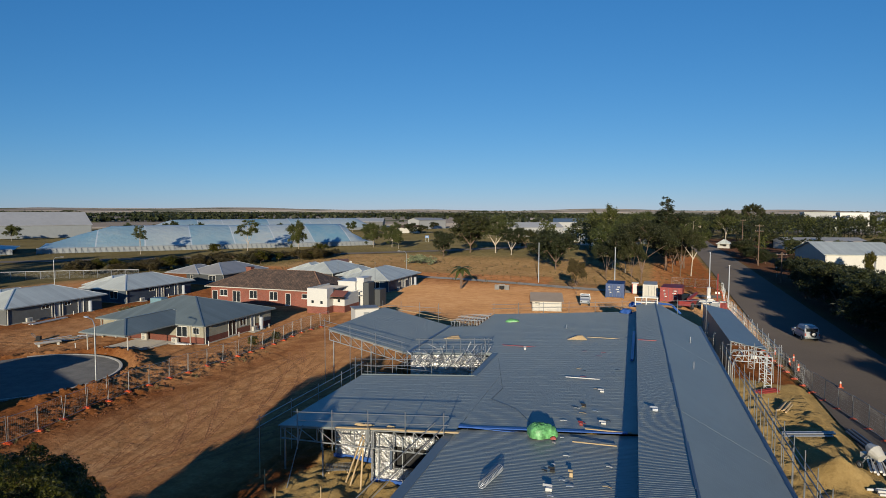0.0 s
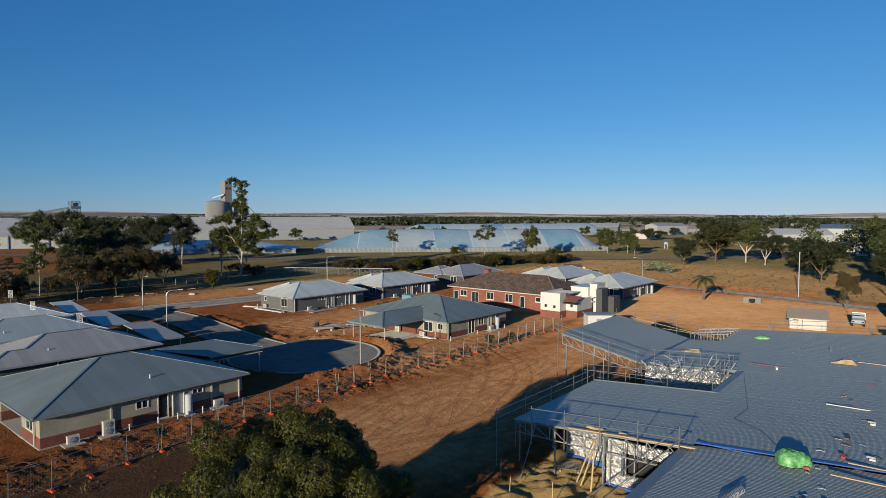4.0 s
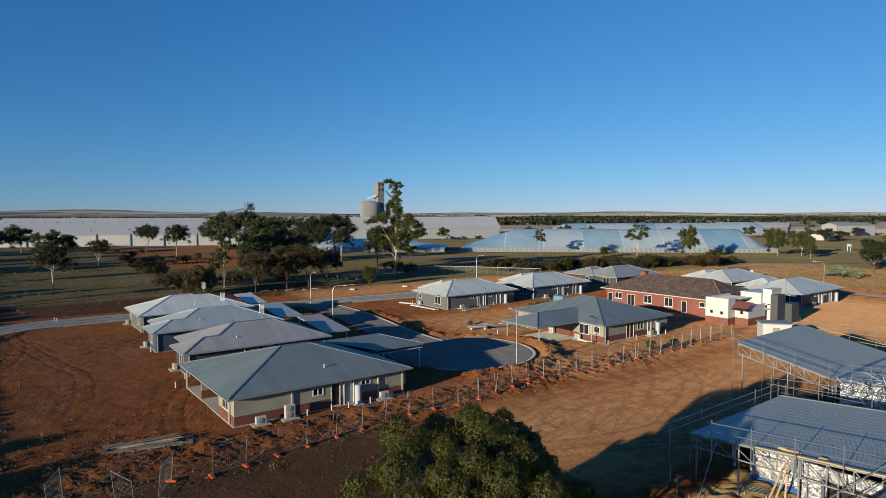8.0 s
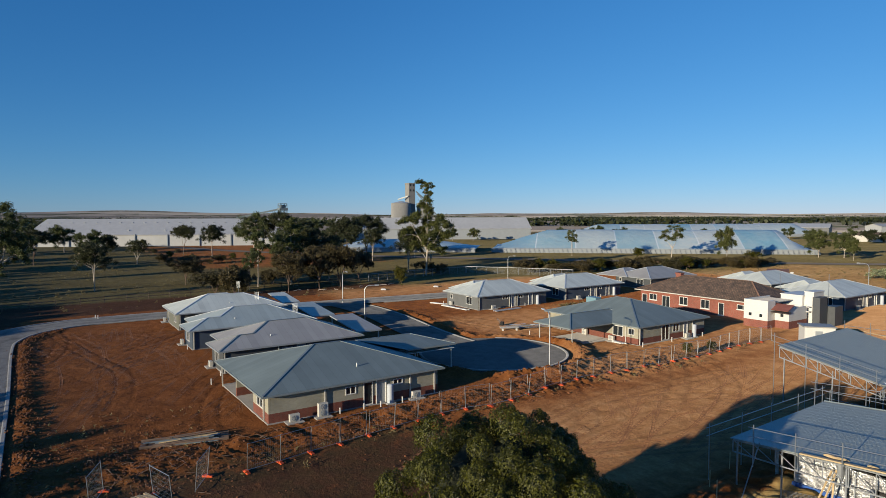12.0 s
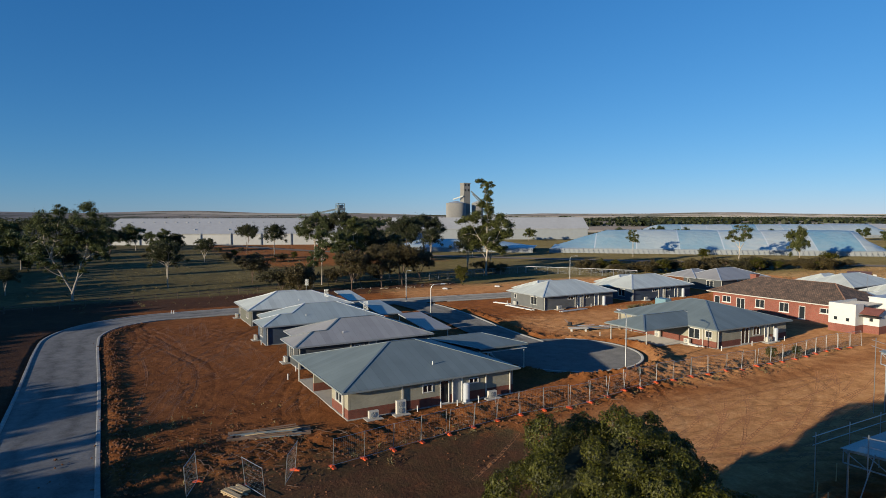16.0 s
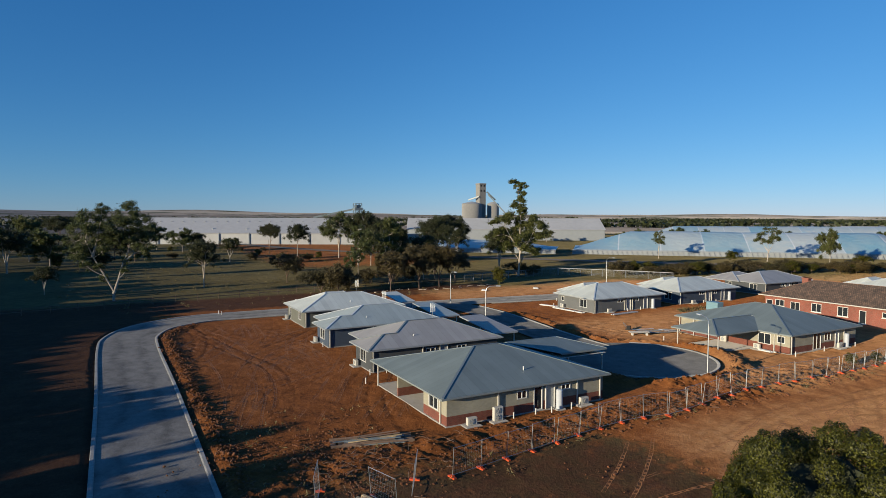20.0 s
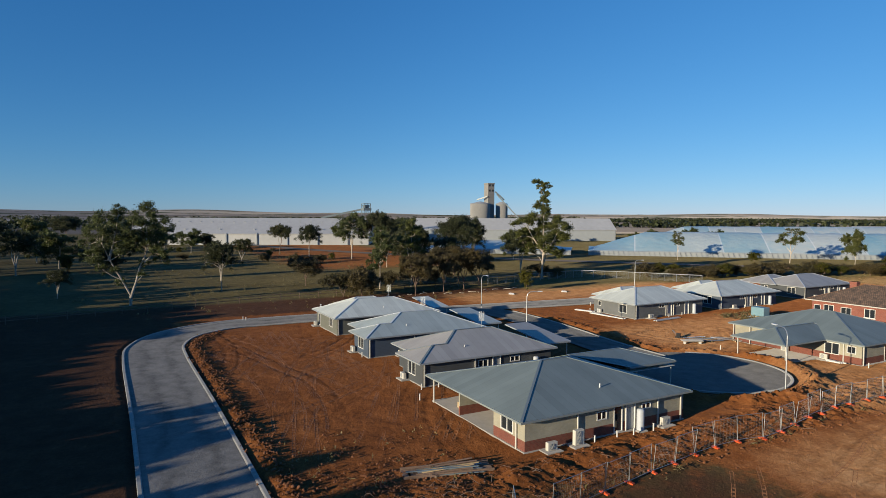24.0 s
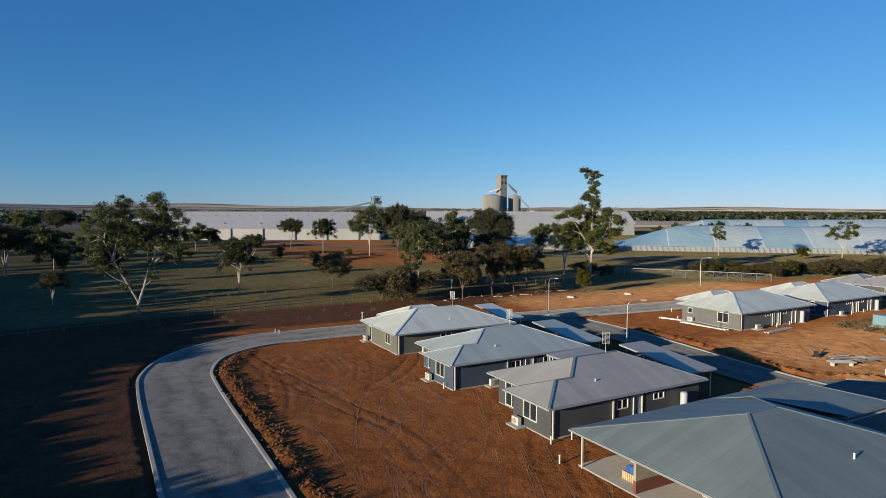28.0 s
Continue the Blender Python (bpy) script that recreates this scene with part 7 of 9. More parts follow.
for k in range(20):
    x, y = RT.uniform(-430, -190), RT.uniform(-190, -44)
    plant(RT.choice(["round_gum", "umbrella", "broad_gum", "rusty", "olive_tree"]), x, y, RT.uniform(9, 15), group="park trees")
for k in range(10):
    plant(RT.choice(["olive_tree", "round_gum", "olive_tree", "umbrella"]), RT.uniform(-330, -190), RT.uniform(-90, -40), RT.uniform(7, 12), group="park trees")
for k in range(16):
    x, y = RT.uniform(-330, -170), RT.uniform(10, 110)
    if -300 < x - y * 0.2:
        plant(RT.choice(["shrub", "green_shrub", "rusty"]), x, y, RT.uniform(2, 4.5), group="park trees")
# trees south of the site, out of view but for their long shade
lobes, stems = [], []


def shade_tree(x, y, h, w):
    for k in range(9):
        a, r = RT.uniform(0, 6.28), w * RT.uniform(0.1, 0.75)
        lobes.append((x + r * math.cos(a), y + r * math.sin(a), h * RT.uniform(0.42, 0.86), w * 0.42, h * 0.13))
    stems.append([((x, y, -0.2), 0.03 * h), ((x + 0.2, y, h * 0.4), 0.02 * h), ((x, y + 0.2, h * 0.8), 0.008 * h)])


for k in range(60):
    x = -190 + 2.5 * k + RT.uniform(-0.8, 0.8)
    if abs(x + 48) > 2.2:
        y = RT.uniform(-58, -48)
        if x < -132:
            reach = 0.0 if k % 4 == 1 else -19.0
        elif x < -97:
            reach = RT.uniform(-4.0, 2.5)
        elif x < -66:
            reach = RT.uniform(-17.4, -15.8)
        else:
            reach = RT.uniform(-12.5, -10.5)
        shade_tree(x, y, (reach - y) * 0.185, 3.4)
    if k % 2:
        shade_tree(x, RT.uniform(-90, -72), RT.uniform(7, 9), 3.6)
for k in range(40):
    shade_tree(-150 + 3.0 * k, RT.uniform(-38, -34), RT.uniform(2.8, 3.7), 3.0)
for k in range(24):
    shade_tree(-142 - 8.6 * k + RT.uniform(-3, 3), RT.uniform(-96, -46) - 0.25 * k, RT.uniform(10.5, 18), RT.uniform(1.8, 3.2))
# the last one stands unseen in the yard, added to darken the wattle
for x, y, h in ((-53.5, -50, 8.5), (-40, -42, 8.5), (-45.5, -40, 7.7), (-33, -46, 8.8), (-21.4, 5.0, 6.1)):
    shade_tree(x, y, h, 3.4)
for x, tip in ((-61.2, -4.6), (-59.8, -4.2), (-58.4, -4.0), (-57.0, -4.2), (-55.6, -4.8)):
    shade_tree(x, -50, (tip + 50) * 0.185, 2.2)
rng = np.random.RandomState(44)
v, f = leaf_cloud(lobes, rng, 130000, 0.62, 0.2, 0.5)
v2, f2 = limb_mesh(stems)
shade_row = data_ob("tree_belt", v + v2, f + [tuple(i + len(v) for i in q) for q in f2], M["dark_leaf"])
tagged(shade_row, "unseen dark gum trees south of the site, placed for shade", "trees", kind="stuff")
# scrub along the far edge of the site
for k in range(34):
    t = k / 33
    x, y = -133 + 24 * t + RT.uniform(-4, 4), 116 + 76 * t + RT.uniform(-4, 4)
    plant("shrub" if k % 4 else "green_shrub", x, y, RT.uniform(2.6, 4.6), wide=1.35, group="scrub")
for row in (("sparse_gum", -178, 176, 10.5), ("sparse_gum", -149, 199, 12.5, 0, 1.3), ("olive_tree", -131, 206, 13.5, 0, 0.6), ("green_shrub", -155, 188, 4.2, 0, 1.3), ("olive_tree", -118.6, 246, 11.6, 0, 0.85), ("olive_tree", -111.7, 250.6, 12.2, 40, 0.8), ("olive_tree", -104, 240, 9, 0, 0.6), ("green_shrub", -113, 192, 5, 0, 1.4), ("town_tree", -69.3, 229, 17.6, 0, 1.05), ("broad_gum", -60, 232, 15.5, 0, 0.95), ("town_tree", -72, 205, 10.4, 0, 0.85), ("town_tree", -38, 204, 9, 0, 1.0), ("town_tree", -27.8, 173, 12.7, 0, 0.98), ("town_tree", 4, 200, 13, 0, 1.1), ("town_tree", -16, 226, 15, 0, 1.2), ("round_gum", -52, 224, 11, 0, 1.1),
            ("rusty", -15.9, 123.6, 7.6, 0, 0.55), ("umbrella", -12.6, 153, 8.9, 0, 0.7), ("umbrella", -4.4, 148.6, 14.3, 40, 0.95), ("umbrella", -6.5, 146.5, 9.5, 40, 0.6), ("pine", 1.2, 182, 20.8, 0, 1.15), ("olive_tree", -9, 170, 12.0, 0, 0.75), ("umbrella", 4.5, 166, 12.4, 0, 0.72), ("olive_tree", -13, 182, 14.6, 0, 0.8), ("umbrella", 6.2, 190, 16, 90, 0.9), ("sparse_gum", 7.1, 168, 15.2, 0, 0.95), ("olive_tree", -19, 230, 20.1, 0, 0.6), ("olive_tree", -14, 216, 16, 0, 0.8), ("umbrella", 6, 215, 16, 0, 0.8), ("broad_gum", -8, 240, 17, 0), ("rusty", 3, 178, 12), ("umbrella", 66, 520, 22, 0, 0.66), ("umbrella", 44, 470, 18, 0, 0.6), ("umbrella", 168, 500, 21, 0, 0.6)):
    plant(*row, group="trees behind the hall")
plant("flower_bush", -69.0, 175.5, 3.4, 0, 1.25, "scrub", "low spreading bush dotted with white flowers")
plant("green_shrub", -46.3, 62, 1.6, 0, 1.0, "scrub")
plant("green_shrub", -45.8, 66, 1.4, 0, 1.0, "scrub")
# trees along the street and through the town
for row in ((27.6, 241, 7.2), (28.2, 212, 5.6), (34, 182, 4), (29.6, 163, 6.8), (33.5, 156, 6.4), (31.6, 146, 7.0), (36, 140, 6.8), (32.6, 133, 7), (32.4, 122, 6.8), (38, 126, 6.6), (42, 118, 6.4), (34, 110, 7.4), (44, 108, 8), (32, 98, 7), (38, 90, 9), (33, 76, 8), (30, 62, 7), (35, 50, 9), (30, 40, 8), (36, 28, 9), (31, 14, 9), (36, 0, 10), (30, -16, 9), (31, 216, 4.5), (30, 232, 5), (29, 250, 7), (52, 158, 3.4), (58, 150, 3.4), (27.8, 120, 8.4), (28.4, 107, 8.8), (27.6, 94, 9.2), (28.6, 82, 9.4), (27.4, 70, 9.0), (29, 134, 7.8), (28.6, 152, 7.2), (44, 132, 8.6), (40, 100, 9.4), (42, 84, 9.6), (48, 92, 9.8)):
    plant("town_tree", row[0], row[1], row[2], wide=1.15, group="street trees")
for x, y in ((46.5, 172), (61.5, 182)):
    plant("green_shrub", x, y, 7.5, wide=0.45, group="street trees", label="narrow dark cypress beside the cream shed")
for k in range(46):
    y = RT.uniform(225, 640)
    x = RT.uniform(-60, 60 + y * 0.62)
    if abs(x - 19) < 9:
        x += 22
    low = 0.12 < x / y < 0.34 and y > 190
    plant(RT.choice(["town_tree", "olive_tree", "town_tree", "olive_tree", "broad_gum"]), x, y, RT.uniform(4, 8) if low else RT.uniform(9, 15), group="town trees")
for k in range(26):
    x, y = RT.uniform(-330, -80), RT.uniform(330, 640)
    plant(RT.choice(["town_tree", "olive_tree"]), x, y, RT.uniform(6, 9), group="field trees")
for row in ((-236, 236, 9), (-243, 229, 10), (-232, 246, 11), (-224, 255, 10), (-252, 222, 8), (-300, 190, 9), (-292, 200, 9)):
    plant("olive_tree", row[0] - 20, row[1] + 26, row[2], group="trees by the grain store")

# the town's tree canopy, too dense to tell apart
for name, foliage, seed, count in (("dark_canopy", "dark_leaf", 61, 420), ("green_canopy", "gum_leaf", 62, 200)):
    rng = np.random.RandomState(seed)
    lobes, stems = [], []
    for k in range(count):
        y = 215 + 520 * rng.rand() ** 0.8
        x = rng.uniform(-45, 75 + 0.66 * y)
        if abs(x - 19) < 13 and y < 420:
            x += 30
        h = rng.uniform(9.5, 15.5)
        if 0.14 < x / y < 0.42 and y < 320:
            if y < 240:
                continue
            h = rng.uniform(4.5, 7.5)
        for _ in range(7):
            a, r = rng.rand() * 6.28, 0.34 * h * rng.rand() ** 0.6
            lobes.append((x + r * math.cos(a), y + r * math.sin(a), h * rng.uniform(0.25, 0.86), h * 0.2, h * 0.14))
        stems.append([((x, y, -0.2), 0.022 * h), ((x + 0.3, y, h * 0.4), 0.014 * h), ((x, y, h * 0.8), 0.006 * h)])
    v, f = leaf_cloud(lobes, rng, 150000, 0.44, 0.1, 0.5)
    v2, f2 = limb_mesh(stems)
    tagged(data_ob(name, v + v2, f + [tuple(i + len(v) for i in q) for q in f2], M[foliage]), "dense tree canopy spreading over the town", "trees", kind="stuff")

# tree belts far over the plain
rng = np.random.RandomState(5)
pts = []
for k in range(210):
    a, r = rng.uniform(-0.9, 2.3), rng.uniform(760, 4300)
    c = np.array([-40 - r * math.sin(a), r * math.cos(a)])
    d = np.array([math.cos(a), math.sin(a)]) if rng.rand() < 0.8 else rng.normal(size=2)
    n = int(rng.uniform(20, 90))
    L = rng.uniform(60, 420)
    s = rng.uniform(-L, L, n)
    pts.append(np.c_[c + d * s[:, None] + rng.normal(0, 14, (n, 2)), rng.uniform(3.5, 8, n)])
for k in range(16):
    a, r = rng.uniform(0.1, 0.85), (1450, 1600, 1800, 2300)[k % 4] * rng.uniform(0.97, 1.06)
    c = np.array([-40 - r * math.sin(a), r * math.cos(a)])
    d = np.array([math.cos(a), math.sin(a)])
    s = rng.uniform(-200, 200, 150)
    pts.append(np.c_[c + d * s[:, None] + rng.normal(0, 9, (150, 2)), rng.uniform(3.5, 7, 150)])
pts = np.concatenate(pts)
lift = np.clip((np.hypot(pts[:, 0] + 40, pts[:, 1]) - 1800) / 2500, 0, 1) ** 2 * 14
c = np.repeat(np.c_[pts[:, :2], pts[:, 2] * 0.5 + lift], 6, 0)
h = np.repeat(pts[:, 2], 6)[:, None]
c = c + rng.normal(0, 1, c.shape) * h * np.array([0.5, 0.5, 0.14])
a = rng.normal(size=c.shape)
a /= np.linalg.norm(a, axis=1)[:, None]
b = np.cross(a, rng.normal(size=c.shape))
b /= np.linalg.norm(b, axis=1)[:, None]
v = np.stack([c - a * h * 0.5, c + b * h * 0.45, c + a * h * 0.5, c - b * h * 0.45], 1).reshape(-1, 3)
tagged(data_ob("far_trees", v.tolist(), np.arange(len(v)).reshape(-1, 4).tolist(), M["dark_leaf"]), "dark tree belts scattered over the distant plain", "trees", kind="stuff")

# the dense green wattle in the earth yard
def yard_tree():
    rng = np.random.RandomState(3)
    t = thing("tree", "dense round-headed green wattle tree standing in the earth yard", "tree", (-20.3, 12.9, 0))
    mid, size = np.array((0, 0, 5.4)), np.array((3.85, 3.85, 2.55))
    heads = []
    for k in range(58):  # boughs end in tight rounded heads spread over a dome
        a, up = k * 2.39996, 1 - 1.36 * (k + 0.5) / 58
        flat = math.sqrt(max(0.0, 1 - up * up))
        out = np.array((flat * math.cos(a), flat * math.sin(a), up))
        lump = 1 + 0.07 * math.sin(3 * a + 1) + 0.06 * math.sin(5 * a - 2 * up) + 0.1 * rng.normal()
        heads.append((mid + out * size * lump, rng.uniform(0.5, 1.02), out))
    v, f = limb_mesh([bent((rng.normal() * 0.3, rng.normal() * 0.3, -0.1), mid + (heads[k][0] - mid) * 0.7, rng.uniform(0.1, 0.17), 0.04, rng, 0.08) for k in range(0, 58, 4)])
    data_ob("trunk", v, f, M["dark_bark"], t)
    quads = []
    for c, r, out in heads:
        n = int(5200 * r * r)
        d = rng.normal(size=(n, 3)) + 0.75 * out + (0, 0, 0.15)
        d /= np.linalg.norm(d, axis=1)[:, None]
        ripple = 1 + 0.13 * np.sin(d[:, 0] * 9 + c[0] * 5) * np.sin(d[:, 1] * 9 + c[1] * 5) + 0.1 * np.sin(d[:, 2] * 13 + c[2])
        p = c + d * (r * ripple * (1 - 0.3 * rng.rand(n) ** 2))[:, None]
        face = d + 0.42 * rng.normal(size=(n, 3))
        a = np.cross(face, rng.normal(size=(n, 3)))
        a /= np.linalg.norm(a, axis=1)[:, None]
        b = np.cross(face, a)
        b /= np.linalg.norm(b, axis=1)[:, None]
        s = (0.044 * (0.6 + 0.8 * rng.rand(n)))[:, None]
        quads.append(np.stack([p - a * s, p + b * s * 0.5, p + a * s, p - b * s * 0.5], 1).reshape(-1, 3))
    v = np.concatenate(quads)
    data_ob("crown", v.tolist(), np.arange(len(v)).reshape(-1, 4).tolist(), M["bush_leaf"], t)
    # solid dark core paints the inner shade seen between the leaf heads
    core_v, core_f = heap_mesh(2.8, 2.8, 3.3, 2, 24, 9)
    data_ob("twig_core", [(a, b, c + 4.1) for a, b, c in core_v], core_f, M["crown_shade"], t, "solid dark core standing for shade inside the crown")


yard_tree()


def palm(x, y, h):
    t = thing("palm", "small palm tree on the bare orange ground", "palm", (x, y, 0))
    v, f = limb_mesh([[((0, 0, -0.1), 0.3), ((0.05, 0, h * 0.5), 0.24), ((0, 0.05, h), 0.22)]], 8)
    data_ob("trunk", v, f, M["dark_bark"], t)
    for k in range(16):
        a = k * 2.4
        reach, lift = 2.8, 1.1 - 0.09 * k
        verts, faces = [], []
        for i in range(9):
            s = i / 8
            p = Vector((math.cos(a) * reach * s, math.sin(a) * reach * s, h + lift * s * 1.6 - 1.9 * s * s))
            w = 0.42 * math.sin(math.pi * min(0.97, s * 0.9 + 0.08))
            side = Vector((-math.sin(a), math.cos(a), 0))
            verts += [tuple(p - side * w - Vector((0, 0, 0.3 * w))), tuple(p), tuple(p + side * w - Vector((0, 0, 0.3 * w)))]
        for i in range(8):
            faces += [(3 * i, 3 * i + 1, 3 * i + 4, 3 * i + 3), (3 * i + 1, 3 * i + 2, 3 * i + 5, 3 * i + 4)]
        data_ob("frond", verts, faces, M["gum_leaf"], t)


palm(-39.7, 123.5, 4.4)
for o in T.values():
    for c in list(o.children_recursive) + [o]:
        bpy.data.objects.remove(c)

# ---- grain store, silos and sheds beyond the park ----
M["far_white"] = plain("weathered_white_sheet", (0.34, 0.345, 0.34), 0.6, 0, 0.1, 0.4, 0.05, 0.05)
M["shed_roof"] = plain("weathered_shed_roof", (0.42, 0.415, 0.39), 0.55, 0, 0.1, 0.4, 0.05, 0.05)
M["silo"] = plain("silo_concrete", (0.225, 0.22, 0.205), 0.85, 0, 0.12, 0.8, 0.1, 0.1)


def tarp_mat():
    m, nt, lk, b = nodes_of("grain_tarpaulin")
    pos = nt.new("ShaderNodeNewGeometry").outputs["Position"]
    sep = nt.new("ShaderNodeSeparateXYZ")
    lk.new(pos, sep.inputs[0])
    run = math_node(nt, lk, "MULTIPLY", math_node(nt, lk, "ADD", sep.outputs[0], sep.outputs[1]), 0.707)
    band = math_node(nt, lk, "FLOOR", math_node(nt, lk, "DIVIDE", run, 17.0))
    wn_ = nt.new("ShaderNodeTexWhiteNoise")
    wn_.noise_dimensions = "1D"
    lk.new(band, wn_.inputs["W"])
    n = noise_node(nt, lk, pos, 0.09, 6, 0.7)
    f = math_node(nt, lk, "ADD", math_node(nt, lk, "MULTIPLY", wn_.outputs["Value"], 0.55), math_node(nt, lk, "MULTIPLY", n, 0.5))
    col = ramp_node(nt, lk, f, [(0.2, (0.2, 0.37, 0.44, 1)), (0.45, (0.38, 0.46, 0.46, 1)), (0.7, (0.48, 0.52, 0.49, 1)), (0.9, (0.19, 0.40, 0.5, 1))])
    seam = math_node(nt, lk, "LESS_THAN", math_node(nt, lk, "FRACT", math_node(nt, lk, "DIVIDE", run, 17.0)), 0.03)
    col = mix_node(nt, lk, math_node(nt, lk, "MULTIPLY", seam, 0.6), col, (0.66, 0.68, 0.68, 1))
    lk.new(col, b.inputs["Base Color"])
    b.inputs["Roughness"].default_value = 0.45
    bump_node(nt, lk, noise_node(nt, lk, pos, 0.4, 5), 0.5, 0.5, b)
    return m


M["tarp"] = tarp_mat()


def along(p, q):
    p, q = Vector((*p, 0)), Vector((*q, 0))
    d = (q - p).normalized()
    return p, q, d, Vector((-d.y, d.x, 0))


def tarp_heap(label, p, q, width, height, front=1.4, seed=1, ends=20.0, tail=20.0):
    """A long grain heap under tarpaulins, behind a low frame wall along p to q."""
    p, q, d, n = along(p, q)
    L = (q - p).length
    t = thing("grain_heap", label, "grain heap", tuple(p), math.degrees(math.atan2(d.y, d.x)))
    rng = np.random.RandomState(seed)
    verts, faces = [], []
    prof = [(0, front), (width * 0.2, front + (height - front) * 0.5), (width * 0.40, height * 0.94), (width * 0.5, height), (width * 0.6, height * 0.94), (width * 0.82, front + (height - front) * 0.45), (width, 0.2)]
    xs = np.linspace(0, L, int(L / 4))
    for x in xs:
        e = min(1.0, x / ends, (L - x) / tail)
        for w, h in prof:
            verts.append((x, w, front * 0.9 + (h - front * 0.9) * e + 0.35 * (rng.rand() - 0.5) * (1 if 0 < w < width else 0)))
    k = len(prof)
    for i in range(len(xs) - 1):
        for j in range(k - 1):
            faces.append((i * k + j, (i + 1) * k + j, (i + 1) * k + j + 1, i * k + j + 1))
    data_ob("tarpaulin", verts, faces, M["tarp"], t, "", True)
    bm = bmesh.new()
    box(bm, 0, L, -0.15, 0.05, 0, front)
    part("wall_sheet", bm, M["fascia"], t)
    bm = bmesh.new()
    for x in np.arange(0, L, 2.0):
        bar(bm, (x, -0.25, 0), (x, -0.25, front + 0.3), 0.14, 0.14)
        bar(bm, (x, -0.2, front), (x, -1.5, 0.02), 0.12, 0.12)
    bar(bm, (0, -0.25, front + 0.2), (L, -0.25, front + 0.2), 0.1, 0.14)
    tagged(part("wall_frames", bm, M["fascia"], t), kind="stuff")
    return t


tarp_heap("long grain heap under blue and grey tarpaulins", (-214, 164), (-126, 262.7), 46, 9.4, 1.8, 1, 24.0, 8.0)
tarp_heap("grain heap under pale blue tarpaulins at the far yard", (-312, 318), (-222, 478), 44, 9.0, 1.8, 2, 20.0, 12.0)
tarp_heap("low grain heap under blue tarpaulins beside the white shed", (-262, 108), (-218, 158), 30, 5.0, 1.8, 3, 14.0)


def far_shed(label, p, q, width, wall_h, ridge_h, vents=0, name="shed", mats=("far_white", "far_white")):
    """A long gabled shed with its near eave along p to q."""
    p, q, d, n = along(p, q)
    L = (q - p).length
    t = thing(name, label, "shed", tuple(p), math.degrees(math.atan2(d.y, d.x)))
    part("wall", boxes((0, L, 0, 0.3, 0, wall_h)), M[mats[0]], t)
    part("wall", boxes((0, L, width - 0.3, width, 0, wall_h)), M[mats[0]], t)
    for x in (0, L - 0.3):
        bm = bmesh.new()
        pts = [(0, 0), (width, 0), (width, wall_h), (width / 2, ridge_h), (0, wall_h)]
        a = [bm.verts.new((x, y, z)) for y, z in pts]
        b = [bm.verts.new((x + 0.3, y, z)) for y, z in pts]
        bm.faces.new(a[::-1])
        bm.faces.new(b)
        for i in range(5):
            bm.faces.new((a[i], a[(i + 1) % 5], b[(i + 1) % 5], b[i]))
        part("gable", bm, M[mats[0]], t)
    slab_face("roof", [(-0.5, -0.5, wall_h), (L + 0.5, -0.5, wall_h), (L + 0.5, width / 2, ridge_h), (-0.5, width / 2, ridge_h)], 0.15, M[mats[1]], t)
    slab_face("roof", [(L + 0.5, width + 0.5, wall_h), (-0.5, width + 0.5, wall_h), (-0.5, width / 2, ridge_h), (L + 0.5, width / 2, ridge_h)], 0.15, M[mats[1]], t)
    for k in range(vents):
        x = L * (k + 0.5) / vents
        y = width * 0.36
        z = wall_h + (ridge_h - wall_h) * 2 * y / width
        part("roof_vent", boxes((x - 0.4, x + 0.4, y - 0.4, y + 0.3, z - 0.3, z + 0.35)), M["fascia"], t)
        if k % 3 == 1:
            y, x = width * 0.12, x + 2
            z = wall_h + (ridge_h - wall_h) * 2 * y / width
            part("roof_vent", boxes((x - 0.35, x + 0.35, y - 0.4, y + 0.3, z - 0.3, z + 0.7)), M["fascia"], t)
    if vents:
        for k in range(8):
            x = L * (k + 0.3) / 8
            part("wall_post", boxes((x - 0.3, x + 0.3, -0.6, 0.0, 0, wall_h + 0.4)), M["fascia"], t)
    return t


far_shed("very long white bulk grain shed with a vented roof", (-386.8, -5.3), (-331, 112), 52, 6.0, 14.4, 21, "grain_shed", ("far_white", "shed_roof"))
far_shed("long white grain shed behind the trees", (-375.5, 161.8), (-314.5, 275.8), 34, 7.0, 14.4, 0, "grain_shed", ("fascia", "shed_roof"))
# closed charcoal walls stand for the shade inside an open bay
far_shed("small white shed, dark walls standing for its shaded open bay", (-292, 500), (-240, 520), 30, 5.5, 8.6, 0, "shed", ("board_dark", "shed_roof"))
far_shed("white gabled bay beside the open shed", (-294, 498), (-271, 507), 8, 5.6, 7.6, 0, "shed", ("white", "shed_roof"))
far_shed("tall grey steel shed with a white gable in the far yard", (-193, 492), (-180, 523), 14, 7.5, 9.4, 0, "shed", ("far_white", "mauve_roof"))
far_shed("cream steel shed in the far yard", (-173, 402), (-160.5, 410), 9, 4, 5.6, 0, "shed", ("gutter", "old_tile"))
far_shed("white shed among the town's trees", (-84, 366), (-56, 384), 18, 6, 9, 0, "shed", ("far_white", "shed_roof"))
far_shed("long low blue-roofed shed beyond the trees", (-90, 560), (-30, 570), 30, 6, 9, 0, "shed", ("far_white", "cap"))
far_shed("cream steel shed with pale roof and skylights beside the street", (40.5, 186), (58, 187.5), 26, 5.2, 8.0, 0, "shed", ("gutter", "pale_roof"))
far_shed("low grey shed behind the street trees", (63, 168), (84, 170), 14, 3.6, 5.0, 0, "shed", ("far_white", "mauve_roof"))
far_shed("long weathered shed across the street", (52, 300), (84, 312), 12, 3.6, 5.0, 0, "shed", ("far_white", "mauve_roof"))

# silos and head house
sl = thing("silo", "concrete grain silos with a tall head house tower", "silo", (-386.0, 224.5, 0))


